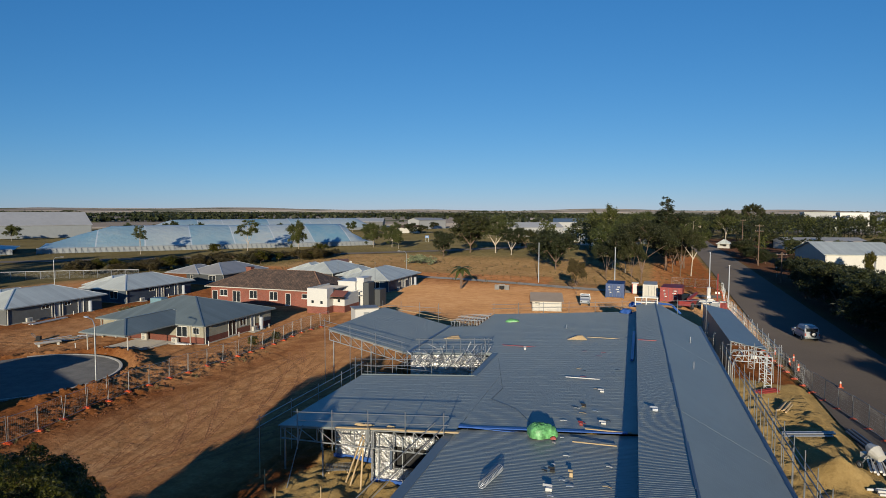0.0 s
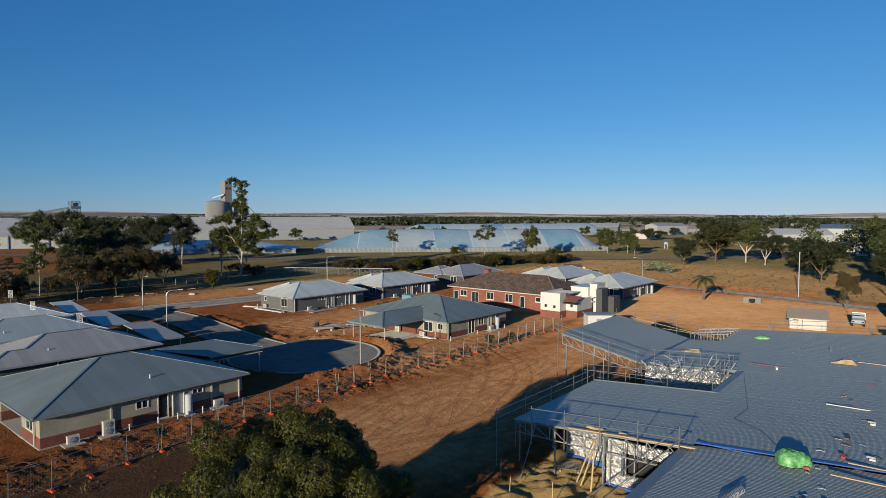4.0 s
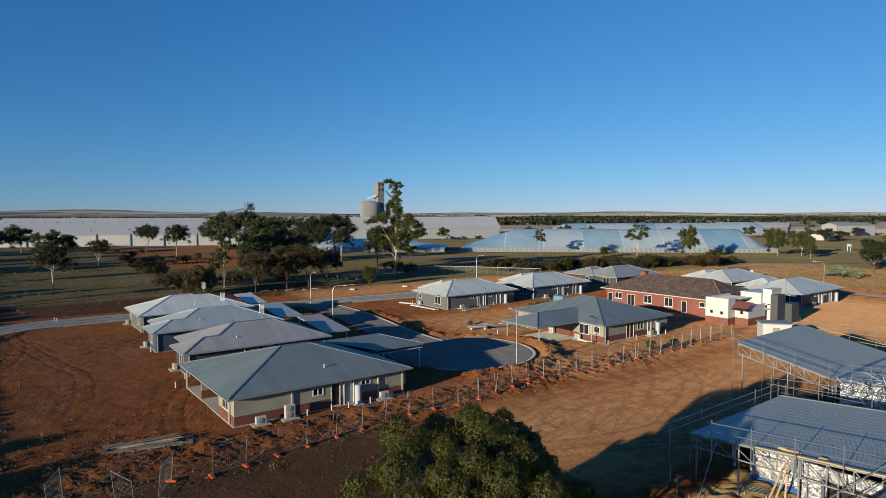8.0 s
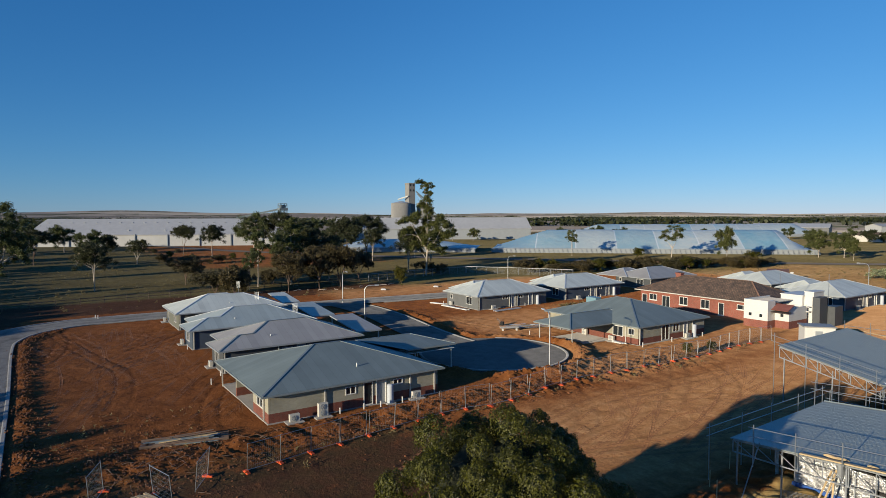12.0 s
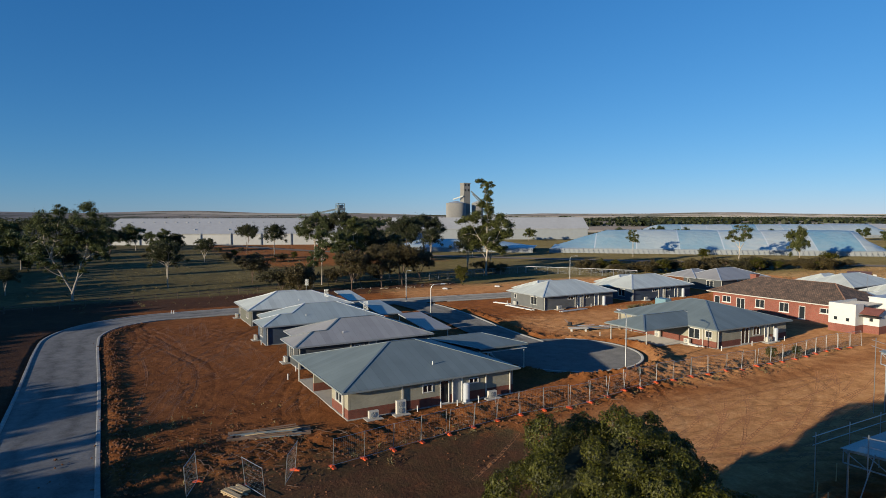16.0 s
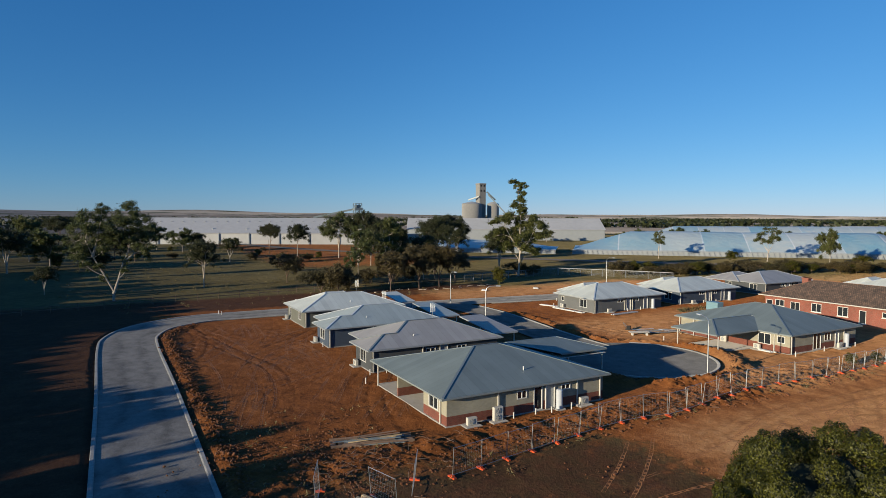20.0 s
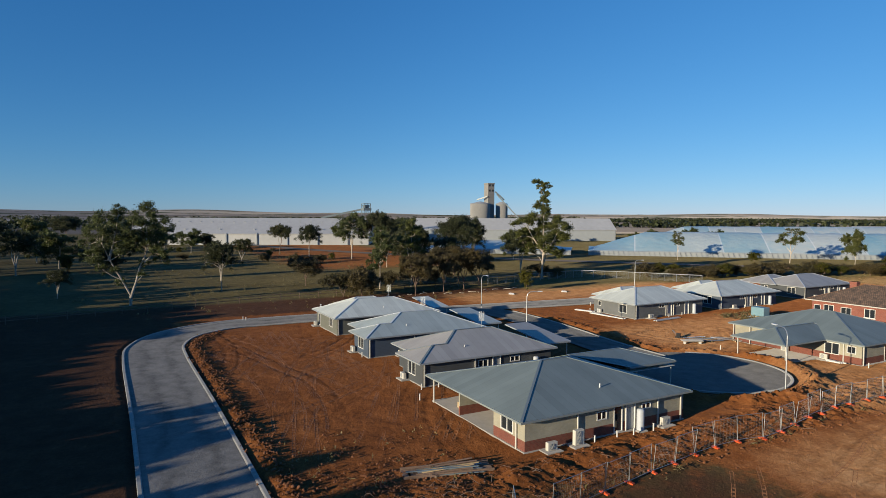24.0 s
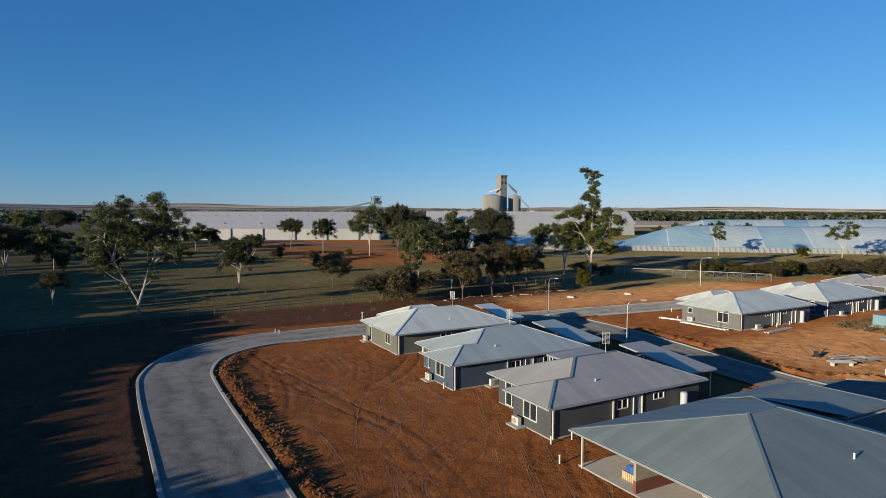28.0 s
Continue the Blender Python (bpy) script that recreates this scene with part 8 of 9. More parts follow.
def drum(name, x, y, r, h, parent, mat, cone=1.5, n=28):
    bm = bmesh.new()
    tube(bm, (x, y, 0), (x, y, h), r, r, n)
    ob = part(name, bm, mat, parent)
    for f in ob.data.polygons:
        f.use_smooth = len(f.vertices) == 4
    bm = bmesh.new()
    tube(bm, (x, y, h), (x, y, h + cone), r + 0.1, 0.8, n)
    part("silo_roof", bm, M["far_white"], ob)
    return ob


drum("silo_drum", 2.2, -8.8, 7.0, 24.4, sl, M["silo"])
drum("silo_drum", 3.8, 8.0, 4.2, 24.4, sl, M["silo"])
part("tower", boxes((-2.6, 2.6, -2.6, 2.6, 0, 38.4), (-2.8, 2.8, -2.8, 2.8, 38.0, 38.9)), M["silo"], sl)
for z in (33, 36.6):
    for y in (-1.4, 1.2):
        part("tower_window", boxes((2.6, 2.7, y - 0.5, y + 0.5, z, z + 1.3)), M["dark"], sl)
bm = bmesh.new()
bar(bm, (2.8, 3.2, 33), (5.5, 9, 27.2), 0.9, 0.9)
bar(bm, (2.8, -3.2, 29.5), (-3.5, -8, 27.2), 0.8, 0.8)
bar(bm, (3.4, 4.0, 31), (14, 16, 14), 0.8, 0.8)
part("conveyor", bm, M["cap"], sl)
bm = bmesh.new()
tube(bm, (14, 16, 11), (14, 16, 14.5), 2.6, 2.4, 18)
part("transfer_house", bm, M["white"], sl)
# conveyor gantry beside the bulk shed
gt = thing("gantry", "steel conveyor gantry tower above the bulk shed", "gantry", (-358, 121, 0))
bm = bmesh.new()
for x in (-2, 2):
    for y in (-2, 2):
        bar(bm, (x, y, 0), (x, y, 23), 0.3, 0.3)
for z in range(3, 24, 4):
    for a, b in (((-2, -2), (2, -2)), ((2, -2), (2, 2)), ((2, 2), (-2, 2)), ((-2, 2), (-2, -2))):
        bar(bm, (*a, z), (*b, z), 0.22, 0.22)
        bar(bm, (*a, z), (*b, z - 3.6), 0.16, 0.16)
part("frame", bm, M["cap"], gt)
part("head", boxes((-2.4, 2.4, -2.4, 2.4, 19.0, 20.4), (-1.4, 1.6, -1.4, 1.4, 20.4, 22.2)), M["cap"], gt)
bm = bmesh.new()
bar(bm, (-2, -2, 19.6), (-10, -24, 14.6), 1.0, 1.0)
part("belt", bm, M["cap"], gt)

# white factory and silver tanks over the town
fc = thing("factory", "white factory blocks over the town's trees", "factory", (137, 625, 0))
part("block", boxes((-16, 8, 0, 20, 0, 15.0)), M["far_white"], fc)
part("block", boxes((10, 32, -6, 16, 0, 15.4)), M["white"], fc)
part("roof", boxes((-16.4, 8.4, -0.4, 20.4, 15.0, 15.4)), M["pale_roof"], fc)
for k, (x, y) in enumerate(((2, -24), (12, -22), (38, -16), (46, -14), (54, -18))):
    tk = thing("steel_tank", "silver corrugated steel tank", "tank", (137 + x, 625 + y, 0), 0, "silver tanks")
    bm = bmesh.new()
    tube(bm, (0, 0, 0), (0, 0, 11), 3.6, 3.6, 20)
    part("shell", bm, M["galv"], tk)
    bm = bmesh.new()
    tube(bm, (0, 0, 11), (0, 0, 12.4), 3.7, 0.4, 20)
    part("roof", bm, M["galv"], tk)
cp = thing("carport", "open carport with a bright blue steel roof beside the street", "carport", (43, 208, 0))
slab_face("roof", [(-4.5, -4, 3.0), (6.5, -4, 3.0), (6.5, 6, 3.9), (-4.5, 6, 3.9)], 0.1, plain("blue_sheet", (0.03, 0.12, 0.42), 0.4, 0, 0.1), cp)
for x in (-4, 6):
    for y in (-3.6, 5.6):
        part("post", boxes((x - 0.08, x + 0.08, y - 0.08, y + 0.08, 0, 3.4)), M["galv"], cp)
part("back_wall", boxes((-4.4, 6.4, 5.6, 5.8, 0, 3.0)), M["red_paint"], cp)
for x, y, w, h in ((24, 300, 5, 3), (-50, 330, 14, 5), (-20, 320, 12, 4.5), (-36, 300, 10, 4), (70, 330, 12, 4), (110, 300, 14, 4), (90, 260, 12, 4), (75, 230, 12, 4), (110, 225, 12, 4), (-62, 400, 12, 5), (130, 360, 14, 5)):
    hs = thing("town_house", "pale house roof showing among the town's trees", "house", (x, y, 0), RT.uniform(-20, 20), "town houses")
    wall(hs, (0, 0), (w, 0), 0, h * 0.65, M["gutter"], [(1, 2.4, 0.8, 2.0), (w - 3, w - 1.4, 0.8, 2.0)])
    wall(hs, (w, 0), (w, w * 0.8), 0, h * 0.65, M["gutter"])
    wall(hs, (0, w * 0.8), (0, 0), 0, h * 0.65, M["gutter"])
    wall(hs, (w, w * 0.8), (0, w * 0.8), 0, h * 0.65, M["gutter"])
    hip_roof(hs, -0.5, w + 0.5, -0.5, w * 0.8 + 0.5, h * 0.65, h * 0.65 + 1.8, (w * 0.4, w * 0.4), (w * 0.6, w * 0.4), M["pale_roof"], M["pale_cap"], M["gutter"])

# ---- street lamps, poles, fences ----
def lamp(x, y, h, turn, label="slim galvanised street lamp with a curved arm", arm=1.6, group="street lamps"):
    t = thing("street_lamp", label, "street lamp", (x, y, 0), turn, group)
    bm = bmesh.new()
    tube(bm, (0, 0, -0.1), (0, 0, h * 0.88), 0.085, 0.06, 10)
    part("pole", bm, M["galv"], t)
    bm = bmesh.new()
    pipe(bm, [(0, 0, h * 0.88), (0.12, 0, h * 0.94), (0.45, 0, h * 0.985), (arm, 0, h)], 0.045, 8)
    part("arm", bm, M["galv"], t)
    part("head", bevelled(boxes((arm - 0.1, arm + 0.55, -0.12, 0.12, h - 0.06, h + 0.06)), 0.03), M["pale_cap"], t)
    bm = bmesh.new()
    tube(bm, (0, 0, 0), (0, 0, 0.12), 0.2, 0.16, 10)
    part("base", bm, M["concrete"], t)


lamp(-50.4, 43.7, 6.2, 160)
lamp(-85.6, 39.2, 6.0, 60)
lamp(-108.6, 46.0, 6.0, 0)
lamp(-122.2, 97.2, 6.2, 20)
lamp(-58.5, 139, 6.5, 200)


def power_pole(x, y, h, turn=0, arms=1):
    t = thing("power_pole", "weathered timber power pole with a crossarm", "power pole", (x, y, 0), turn, "power poles")
    bm = bmesh.new()
    tube(bm, (0, 0, -0.2), (0, 0, h), 0.17, 0.12, 10)
    part("pole", bm, M["dark_bark"], t)
    for k in range(arms):
        part("crossarm", boxes((-1.2, 1.2, -0.08, 0.08, h - 0.6 - 1.6 * k, h - 0.45 - 1.6 * k)), M["dark_bark"], t)
        for ix in (-1.0, -0.4, 0.4, 1.0):
            bm = bmesh.new()
            tube(bm, (ix, 0, h - 0.45 - 1.6 * k), (ix, 0, h - 0.25 - 1.6 * k), 0.05, 0.04, 6)
            part("insulator", bm, M["white"], t)


power_pole(27.8, 208, 12.5, 0, 2)
power_pole(33, 292, 13.0)
power_pole(55, 172, 9.5)
power_pole(26, 160, 7.0)
for x, y, h, lab in ((10.6, 115, 7.2, "pale steel pole by the site corner"), (-26.5, 140.5, 9.0, "grey steel pole on open ground"), (8.5, 128, 8.6, "thin steel pole by the site gate"), (-9.5, 137, 8.5, "grey pole behind the containers"), (-120, 20.0, 0.9, "short white marker post")):
    t = thing("pole", lab, "pole", (x, y, 0))
    bm = bmesh.new()
    tube(bm, (0, 0, -0.1), (0, 0, h), 0.11, 0.08, 8)
    part("shaft", bm, M["pale_cap"], t)
    part("cap", boxes((-0.12, 0.12, -0.12, 0.12, h, h + 0.08)), M["white"], t)


def panel_template():
    """One temporary fence panel, 2.4 m wide: tube frame, wires and a moulded foot."""
    t = thing("temporary_fence", "galvanised temporary fence bay on an orange foot", "fence", (0, 0, 0), 0, "temporary fence")
    for x in (0.03, 2.37):
        bm = bmesh.new()
        tube(bm, (x, 0, 0.1), (x, 0, 2.0), 0.019, 0.019, 6)
        part("post", bm, M["galv"], t)
    for z in (0.2, 1.95):
        bm = bmesh.new()
        tube(bm, (0.03, 0, z), (2.37, 0, z), 0.018, 0.018, 6)
        part("rail", bm, M["galv"], t)
    bm = bmesh.new()
    for x in np.arange(0.15, 2.3, 0.15):
        bar(bm, (x, 0, 0.2), (x, 0, 1.95), 0.004, 0.004)
    for z in np.arange(0.45, 1.9, 0.3):
        bar(bm, (0.03, 0, z), (2.37, 0, z), 0.004, 0.004)
    part("wire_mesh", bm, M["galv"], t)
    bm = bevelled(boxes((-0.13, 0.13, -0.33, 0.33, 0.01, 0.13)), 0.03, 1)
    box(bm, -0.09, 0.09, -0.12, 0.12, 0.125, 0.2)
    part("foot", bm, M["orange"], t)
    return t


PANEL = panel_template()


def fence_run(points, wobble, seed):
    rng = random.Random(seed)
    line = smooth_line(points, 2.42)
    for (xa, ya), (xb, yb) in zip(line[:, :2], line[1:, :2]):
        a = math.degrees(math.atan2(yb - ya, xb - xa))
        copy_thing(PANEL, pose(xa + rng.uniform(-wobble, wobble), ya + rng.uniform(-wobble, wobble), ground_at(xa, ya) - 0.02, rng.uniform(-7, 7), 0, a + rng.uniform(-2, 2)))


fence_run([(-41.4, 8.8), (-42.3, 13.9), (-43.3, 20), (-44.0, 26.7), (-43.6, 31), (-45.0, 41), (-45.0, 48), (-44.6, 55), (-45, 64), (-45.6, 72), (-45.2, 79)], 0.06, 1)
fence_run([(16.6, 40), (15.2, 50), (14.0, 57), (12.8, 62.8), (12.0, 69.6), (11.2, 77), (10.9, 90), (10.6, 104), (10.4, 118)], 0.05, 2)
fence_run([(10.4, 119), (11, 128), (11.2, 140), (6, 143), (0, 144)], 0.05, 3)
for x, y, tilt, a in ((-41.2, 3.3, 6, 17), (-42.2, 6.6, -5, -30), (-43.3, 0.9, 4, -22)):
    copy_thing(PANEL, pose(x, y, ground_at(x, y) - 0.02, tilt, 0, a))
for c in list(PANEL.children_recursive) + [PANEL]:
    bpy.data.objects.remove(c)


def wire_fence(label, points, h, every, rails, mat_post, mesh=False, group="boundary fences"):
    t = thing("fence", label, "fence", (0, 0, 0), 0, group)
    line = smooth_line(points, every)
    for x, y in line[:, :2]:
        bm = bmesh.new()
        tube(bm, (x, y, -0.1), (x, y, h), 0.07, 0.06, 6)
        part("post", bm, M[mat_post], t)
    for z in rails:
        for a, b in zip(line[:, :2], line[1:, :2]):
            bm = bmesh.new()
            bar(bm, (*a, z), (*b, z), 0.06, 0.1)
            part("rail", bm, M[mat_post], t)
    if mesh:
        bm = bmesh.new()
        for a, b in zip(line[:, :2], line[1:, :2]):
            for k in range(12):
                p = a + (b - a) * k / 12
                bar(bm, (*p, 0.05), (*(p + (b - a) / 8), h - 0.1), 0.008, 0.008)
                bar(bm, (*(p + (b - a) / 8), 0.05), (*p, h - 0.1), 0.008, 0.008)
        part("chain_mesh", bm, M["steel_dark"], t)


wire_fence("low timber post and rail fence along the park", [(-122, -58), (-127, -26), (-132, -4), (-136, 19), (-138.5, 45), (-139.5, 66)], 1.3, 4.0, (0.6, 1.1), "dark_bark")
wire_fence("galvanised chain mesh fence at the park corner", [(-139.5, 67), (-142, 82), (-144, 100)], 1.9, 3.0, (1.85,), "steel_dark", True)
wire_fence("galvanised chain mesh fence behind the far houses", [(-144, 100), (-132, 109), (-118, 118)], 1.9, 3.0, (1.85,), "steel_dark", True)


# ---- services beside the houses ----
def air_con(x, y, turn, tall=False, group="air conditioners"):
    t = thing("air_conditioner", "pale outdoor air conditioning unit on a concrete pad", "air conditioner", (x, y, 0), turn, group)
    h = 1.1 if tall else 0.6
    part("pad", boxes((-0.7, 0.7, -0.5, 0.5, -0.05, 0.12)), M["concrete"], t)
    part("body", bevelled(boxes((-0.42, 0.42, -0.16, 0.16, 0.14, 0.14 + h)), 0.025), M["gutter"], t)
    for k in range(2 if tall else 1):
        bm = bmesh.new()
        z = 0.14 + h * (0.5 if not tall else 0.27 + 0.47 * k)
        tube(bm, (-0.08, -0.19, z), (-0.08, -0.20, z), 0.22, 0.22, 16)
        g = part("fan_grille", bm, M["fascia"], t)
        bm = bmesh.new()
        for i in range(6):
            tube(bm, (-0.08 + 0.22 * math.cos(i), -0.21, z + 0.22 * math.sin(i)), (-0.08 - 0.22 * math.cos(i), -0.21, z - 0.22 * math.sin(i)), 0.008, 0.008, 4)
        part("grille_bars", bm, M["gutter"], g)


def water_heater(x, y):
    t = thing("water_heater", "cream hot water cylinder standing against the house", "water heater", (x, y, 0), 0, "water heaters")
    part("pad", boxes((-0.4, 0.4, -0.4, 0.4, -0.05, 0.1)), M["concrete"], t)
    bm = bmesh.new()
    tube(bm, (0, 0, 0.1), (0, 0, 1.65), 0.29, 0.29, 18)
    tube(bm, (0, 0, 1.65), (0, 0, 1.75), 0.29, 0.2, 18)
    part("cylinder", bm, M["pale_cap"], t)
    bm = bmesh.new()
    pipe(bm, [(-0.25, 0.1, 1.4), (-0.42, 0.1, 1.4), (-0.42, 0.1, 0.2)], 0.02)
    part("pipe", bm, M["galv"], t)


def drain_stub(x, y):
    t = thing("drain_pipe", "short white plastic drain pipe standing out of the earth", "pipe", (x, y, 0), 0, "drain pipes")
    bm = bmesh.new()
    tube(bm, (0, 0, -0.1), (0, 0, 0.5), 0.055, 0.055, 8)
    part("pipe", bm, M["white"], t)
    bm = bmesh.new()
    tube(bm, (0, 0, 0.5), (0, 0, 0.56), 0.07, 0.07, 8)
    part("cap", bm, M["white"], t)


for x, y, tall in ((-49.0, 14.8, False), (-48.95, 17.2, True), (-49.1, 26.2, False), (-67.2, 17.2, False), (-81.0, 17.8, False), (-95.8, 18.3, False), (-86.5, 64.5, False), (-87.4, 86.2, False), (-89.0, 113.4, False), (-52.1, 70.2, False), (-50.9, 116.5, False)):
    air_con(x, y, 90, tall)
for x, y, tall in ((-71.4, 13.55, False), (-85.6, 13.35, False), (-104.9, 14.5, False), (-94.9, 61.2, False), (-61.4, 60.6, True), (-56.6, 60.5, False)):
    air_con(x, y, 0, tall)
for x, y in ((-49.2, 23.6), (-67.4, 27.2), (-86.8, 75.0), (-87.6, 96.6), (-52.2, 71.8), (-89.2, 123.8), (-51.1, 126.2)):
    water_heater(x, y)
rs = random.Random(9)
for x, y in ((-48.9, 18.7), (-48.9, 20.9), (-48.7, 22.4), (-48.8, 24.6), (-67.2, 15.4), (-82.6, 13.4), (-67.3, 13.6), (-52.0, 61.0), (-52.1, 66.9), (-51.9, 73.2), (-86.4, 68.5), (-86.6, 71.8), (-87.4, 89), (-87.5, 92.6), (-115.2, 5.9), (-114.4, 6.2), (-65.9, 54.6), (-64.4, 12.0), (-97.0, 61.0), (-101.5, 70), (-102.5, 66.0)):
    drain_stub(x, y)


def antenna(x, y, z):
    t = thing("tv_antenna", "pale television aerial with a tall flat panel of rods", "aerial", (x, y, z), 40, "aerials")
    bm = bmesh.new()
    tube(bm, (0, 0, -0.6), (0, 0, 1.9), 0.022, 0.022, 6)
    part("mast", bm, M["galv"], t)
    for x in (-0.28, 0.28):
        part("side_rail", boxes((x - 0.012, x + 0.012, -0.012, 0.012, 0.82, 1.86)), M["galv"], t)
    for k in range(10):
        part("element", boxes((-0.3, 0.3, -0.008, 0.008, 0.86 + 0.105 * k, 0.878 + 0.105 * k)), M["galv"], t)


for x, y, z in ((-72.6, 23.6, 4.2), (-86.3, 23.2, 4.2), (-101.2, 24.8, 4.2)):
    antenna(x, y, z)

# drum and crate on the veranda
t = thing("crate", "wooden crate holding a blue wrapped drum on the veranda", "crate", (-60.2, 14.2, 0.1))
for k in range(6):
    part("slat", boxes((-0.45 + 0.155 * k, -0.33 + 0.155 * k, -0.42, -0.38, 0, 0.5)), M["timber"], t)
part("box", boxes((-0.42, 0.42, -0.37, 0.37, 0, 0.48)), M["timber"], t)
v, f = heap_mesh(0.42, 0.36, 0.4, 4, 14, 5)
data_ob("wrap", [(a, b, c + 0.48) for a, b, c in v], f, M["blue_wrap"], t)

# steel lengths, gate panels, pallets, beams
t = thing("material_stack", "stack of loose steel and timber lengths on bearers", "building materials", (-50.3, 3.8, -0.08), 76)
part("tray", boxes((0.0, 6.0, -0.75, -0.7, 0.05, 0.3), (0.0, 6.0, 0.7, 0.75, 0.05, 0.3), (0.0, 6.0, -0.7, 0.7, 0.1, 0.14)), M["dark_bark"], t, "dark rusty tray")
for k in range(4):
    part("bearer", boxes((0.4 + 1.6 * k, 0.55 + 1.6 * k, -0.8, 0.8, 0.0, 0.14)), M["timber"], t)
for k in range(13):
    bm = bmesh.new()
    y = -0.75 + 0.12 * k
    l0, l1 = rs.uniform(0, 1.4), rs.uniform(4.6, 6.3)
    bar(bm, (l0, y * 0.8, 0.18 + 0.07 * (k % 3)), (l1, y * 0.6 + rs.uniform(-0.6, 0.6), 0.18 + 0.14 * (k % 3)), 0.09, 0.06)
    part("length", bm, M[("cap", "dark_bark", "timber", "dark_bark", "galv")[k % 5]], t)
t = thing("board_stack", "short weathered boards stacked on rough red earth", "timber", (-40.6, 2.7, 0.05), 25)
for k in range(10):
    bm = bmesh.new()
    y = -0.5 + 0.25 * (k % 5)
    bar(bm, (rs.uniform(-1.0, -0.5), y, 0.06 + 0.09 * (k // 5)), (rs.uniform(0.5, 1.1), y + rs.uniform(-0.15, 0.15), 0.06 + 0.1 * (k // 5)), 0.16, 0.05)
    part("board", bm, M["timber"], t)
for x in (-0.4, 0.4):
    part("bearer", boxes((x - 0.05, x + 0.05, -0.6, 0.65, -0.08, 0.035)), M["timber"], t)
for px, py, ang, n in ((-71.0, 57.2, 66, 11), (-69.6, 60.8, 40, 8)):
    t = thing("board_pile", "loose weathered boards lying flat on the bare earth", "building materials", (px, py, 0), ang, "board piles")
    for x in (-1.0, 0.9):
        part("bearer", boxes((x - 0.06, x + 0.06, -1.3, 1.2, -0.02, 0.14)), M["timber"], t)
    for k in range(n):
        bm = bmesh.new()
        bar(bm, (rs.uniform(-2.4, -1.0), -1.2 + 0.22 * k, 0.17 + 0.05 * (k % 3)), (rs.uniform(1.2, 2.4), -1.15 + 0.21 * k + rs.uniform(-0.4, 0.4), 0.17 + 0.05 * ((k + 1) % 3)), 0.17, 0.045)
        part("board", bm, M[("galv", "dark_bark", "pale_cap", "timber")[k % 4]], t)
t = thing("formwork_slab", "pale slab propped on a short post beside the boards", "slab", (-69.9, 54.6, 0), 62)
part("slab", bevelled(boxes((-1.6, 1.1, -0.5, 0.5, 0.36, 0.46)), 0.02), M["concrete"], t)
for x in (-1.2, 0.8):
    part("prop", boxes((x - 0.1, x + 0.1, -0.2, 0.2, -0.03, 0.36)), M["white"], t)
t = thing("plate_compactor", "small dark soil compactor standing on the earth", "compactor", (-73.6, 56.0, 0), 30)
part("base_plate", bevelled(boxes((-0.45, 0.45, -0.3, 0.3, 0.0, 0.12)), 0.03), M["dark"], t)
part("engine", bevelled(boxes((-0.28, 0.24, -0.22, 0.22, 0.12, 0.58)), 0.05), M["dark"], t)
bm = bmesh.new()
pipe(bm, [(-0.3, -0.2, 0.4), (-0.8, -0.2, 0.95), (-0.8, 0.2, 0.95), (-0.3, 0.2, 0.4)], 0.025)
part("handle", bm, M["cap"], t)
for x, y, l, a, lab in ((-91.5, 59.8, 7.5, 4, "white timber beams lying in front of the grey house"), (-84.6, 66.0, 6.5, 95, "bundle of pale cladding lying beside the grey house"), (-97.5, 60.2, 4.0, 20, "broken slabs lying at the lot corner"), (-55.2, 60.2, 2.4, 0, "white conduit lying by the brick house")):
    t = thing("beam_bundle", lab, "building materials", (x, y, 0), a, "beam bundles")
    for k in range(3):
        bm = bmesh.new()
        bar(bm, (-l / 2 + rs.uniform(0, 0.6), -0.25 + 0.22 * k, 0.14 + 0.05 * (k % 2)), (l / 2 - rs.uniform(0, 0.6), -0.2 + 0.2 * k, 0.14), 0.2, 0.14)
        part("beam", bm, M["white" if k != 1 else "pale_cap"], t)
t = thing("water_tote", "pale blue plastic tank standing among weeds", "tank", (-79.2, 81.6, 0))
part("tank", bevelled(boxes((-1.15, 1.15, -0.8, 0.8, 0.22, 1.75)), 0.14, 3), plain("pale_blue_plastic", (0.15, 0.26, 0.3), 0.5, 0, 0.15), t)
part("pallet", boxes((-1.2, 1.2, -0.9, 0.9, 0.0, 0.22)), M["timber"], t)
for k in range(7):
    bm = bmesh.new()
    bar(bm, (-1.6 + 0.5 * k, -1.4, 0.08), (-1.2 + 0.5 * k, -0.9, 0.1), 0.5, 0.06)
    part("offcut", bm, M["white"], t)
# felled timber and rubble at the park edge
for k in range(16):
    x, y = -131.5 + rs.uniform(-2.5, 2.5) + 4 * (k / 16), 38 + 1.9 * k + rs.uniform(-1, 1)
    t = thing("log", "bleached broken limb lying at the park edge", "log", (x, y, 0), rs.uniform(0, 180), "felled limbs")
    v, f = limb_mesh([bent((0, 0, 0.1), (rs.uniform(0.8, 2), 0, 0.15), 0.08, 0.04, np.random.RandomState(k), 0.08, 4)])
    data_ob("limb", v, f, M["bark"], t)
for x, y, lab in ((-122.5, 62, "white plastic sheet crumpled on the earth"), (-120.6, 74.5, "white sheet lying by the track")):
    t = thing("sheet", lab, "sheet", (x, y, 0))
    v, f = heap_mesh(0.8, 0.5, 0.3, 6, 14, 5)
    data_ob("fold", v, f, M["white"], t)

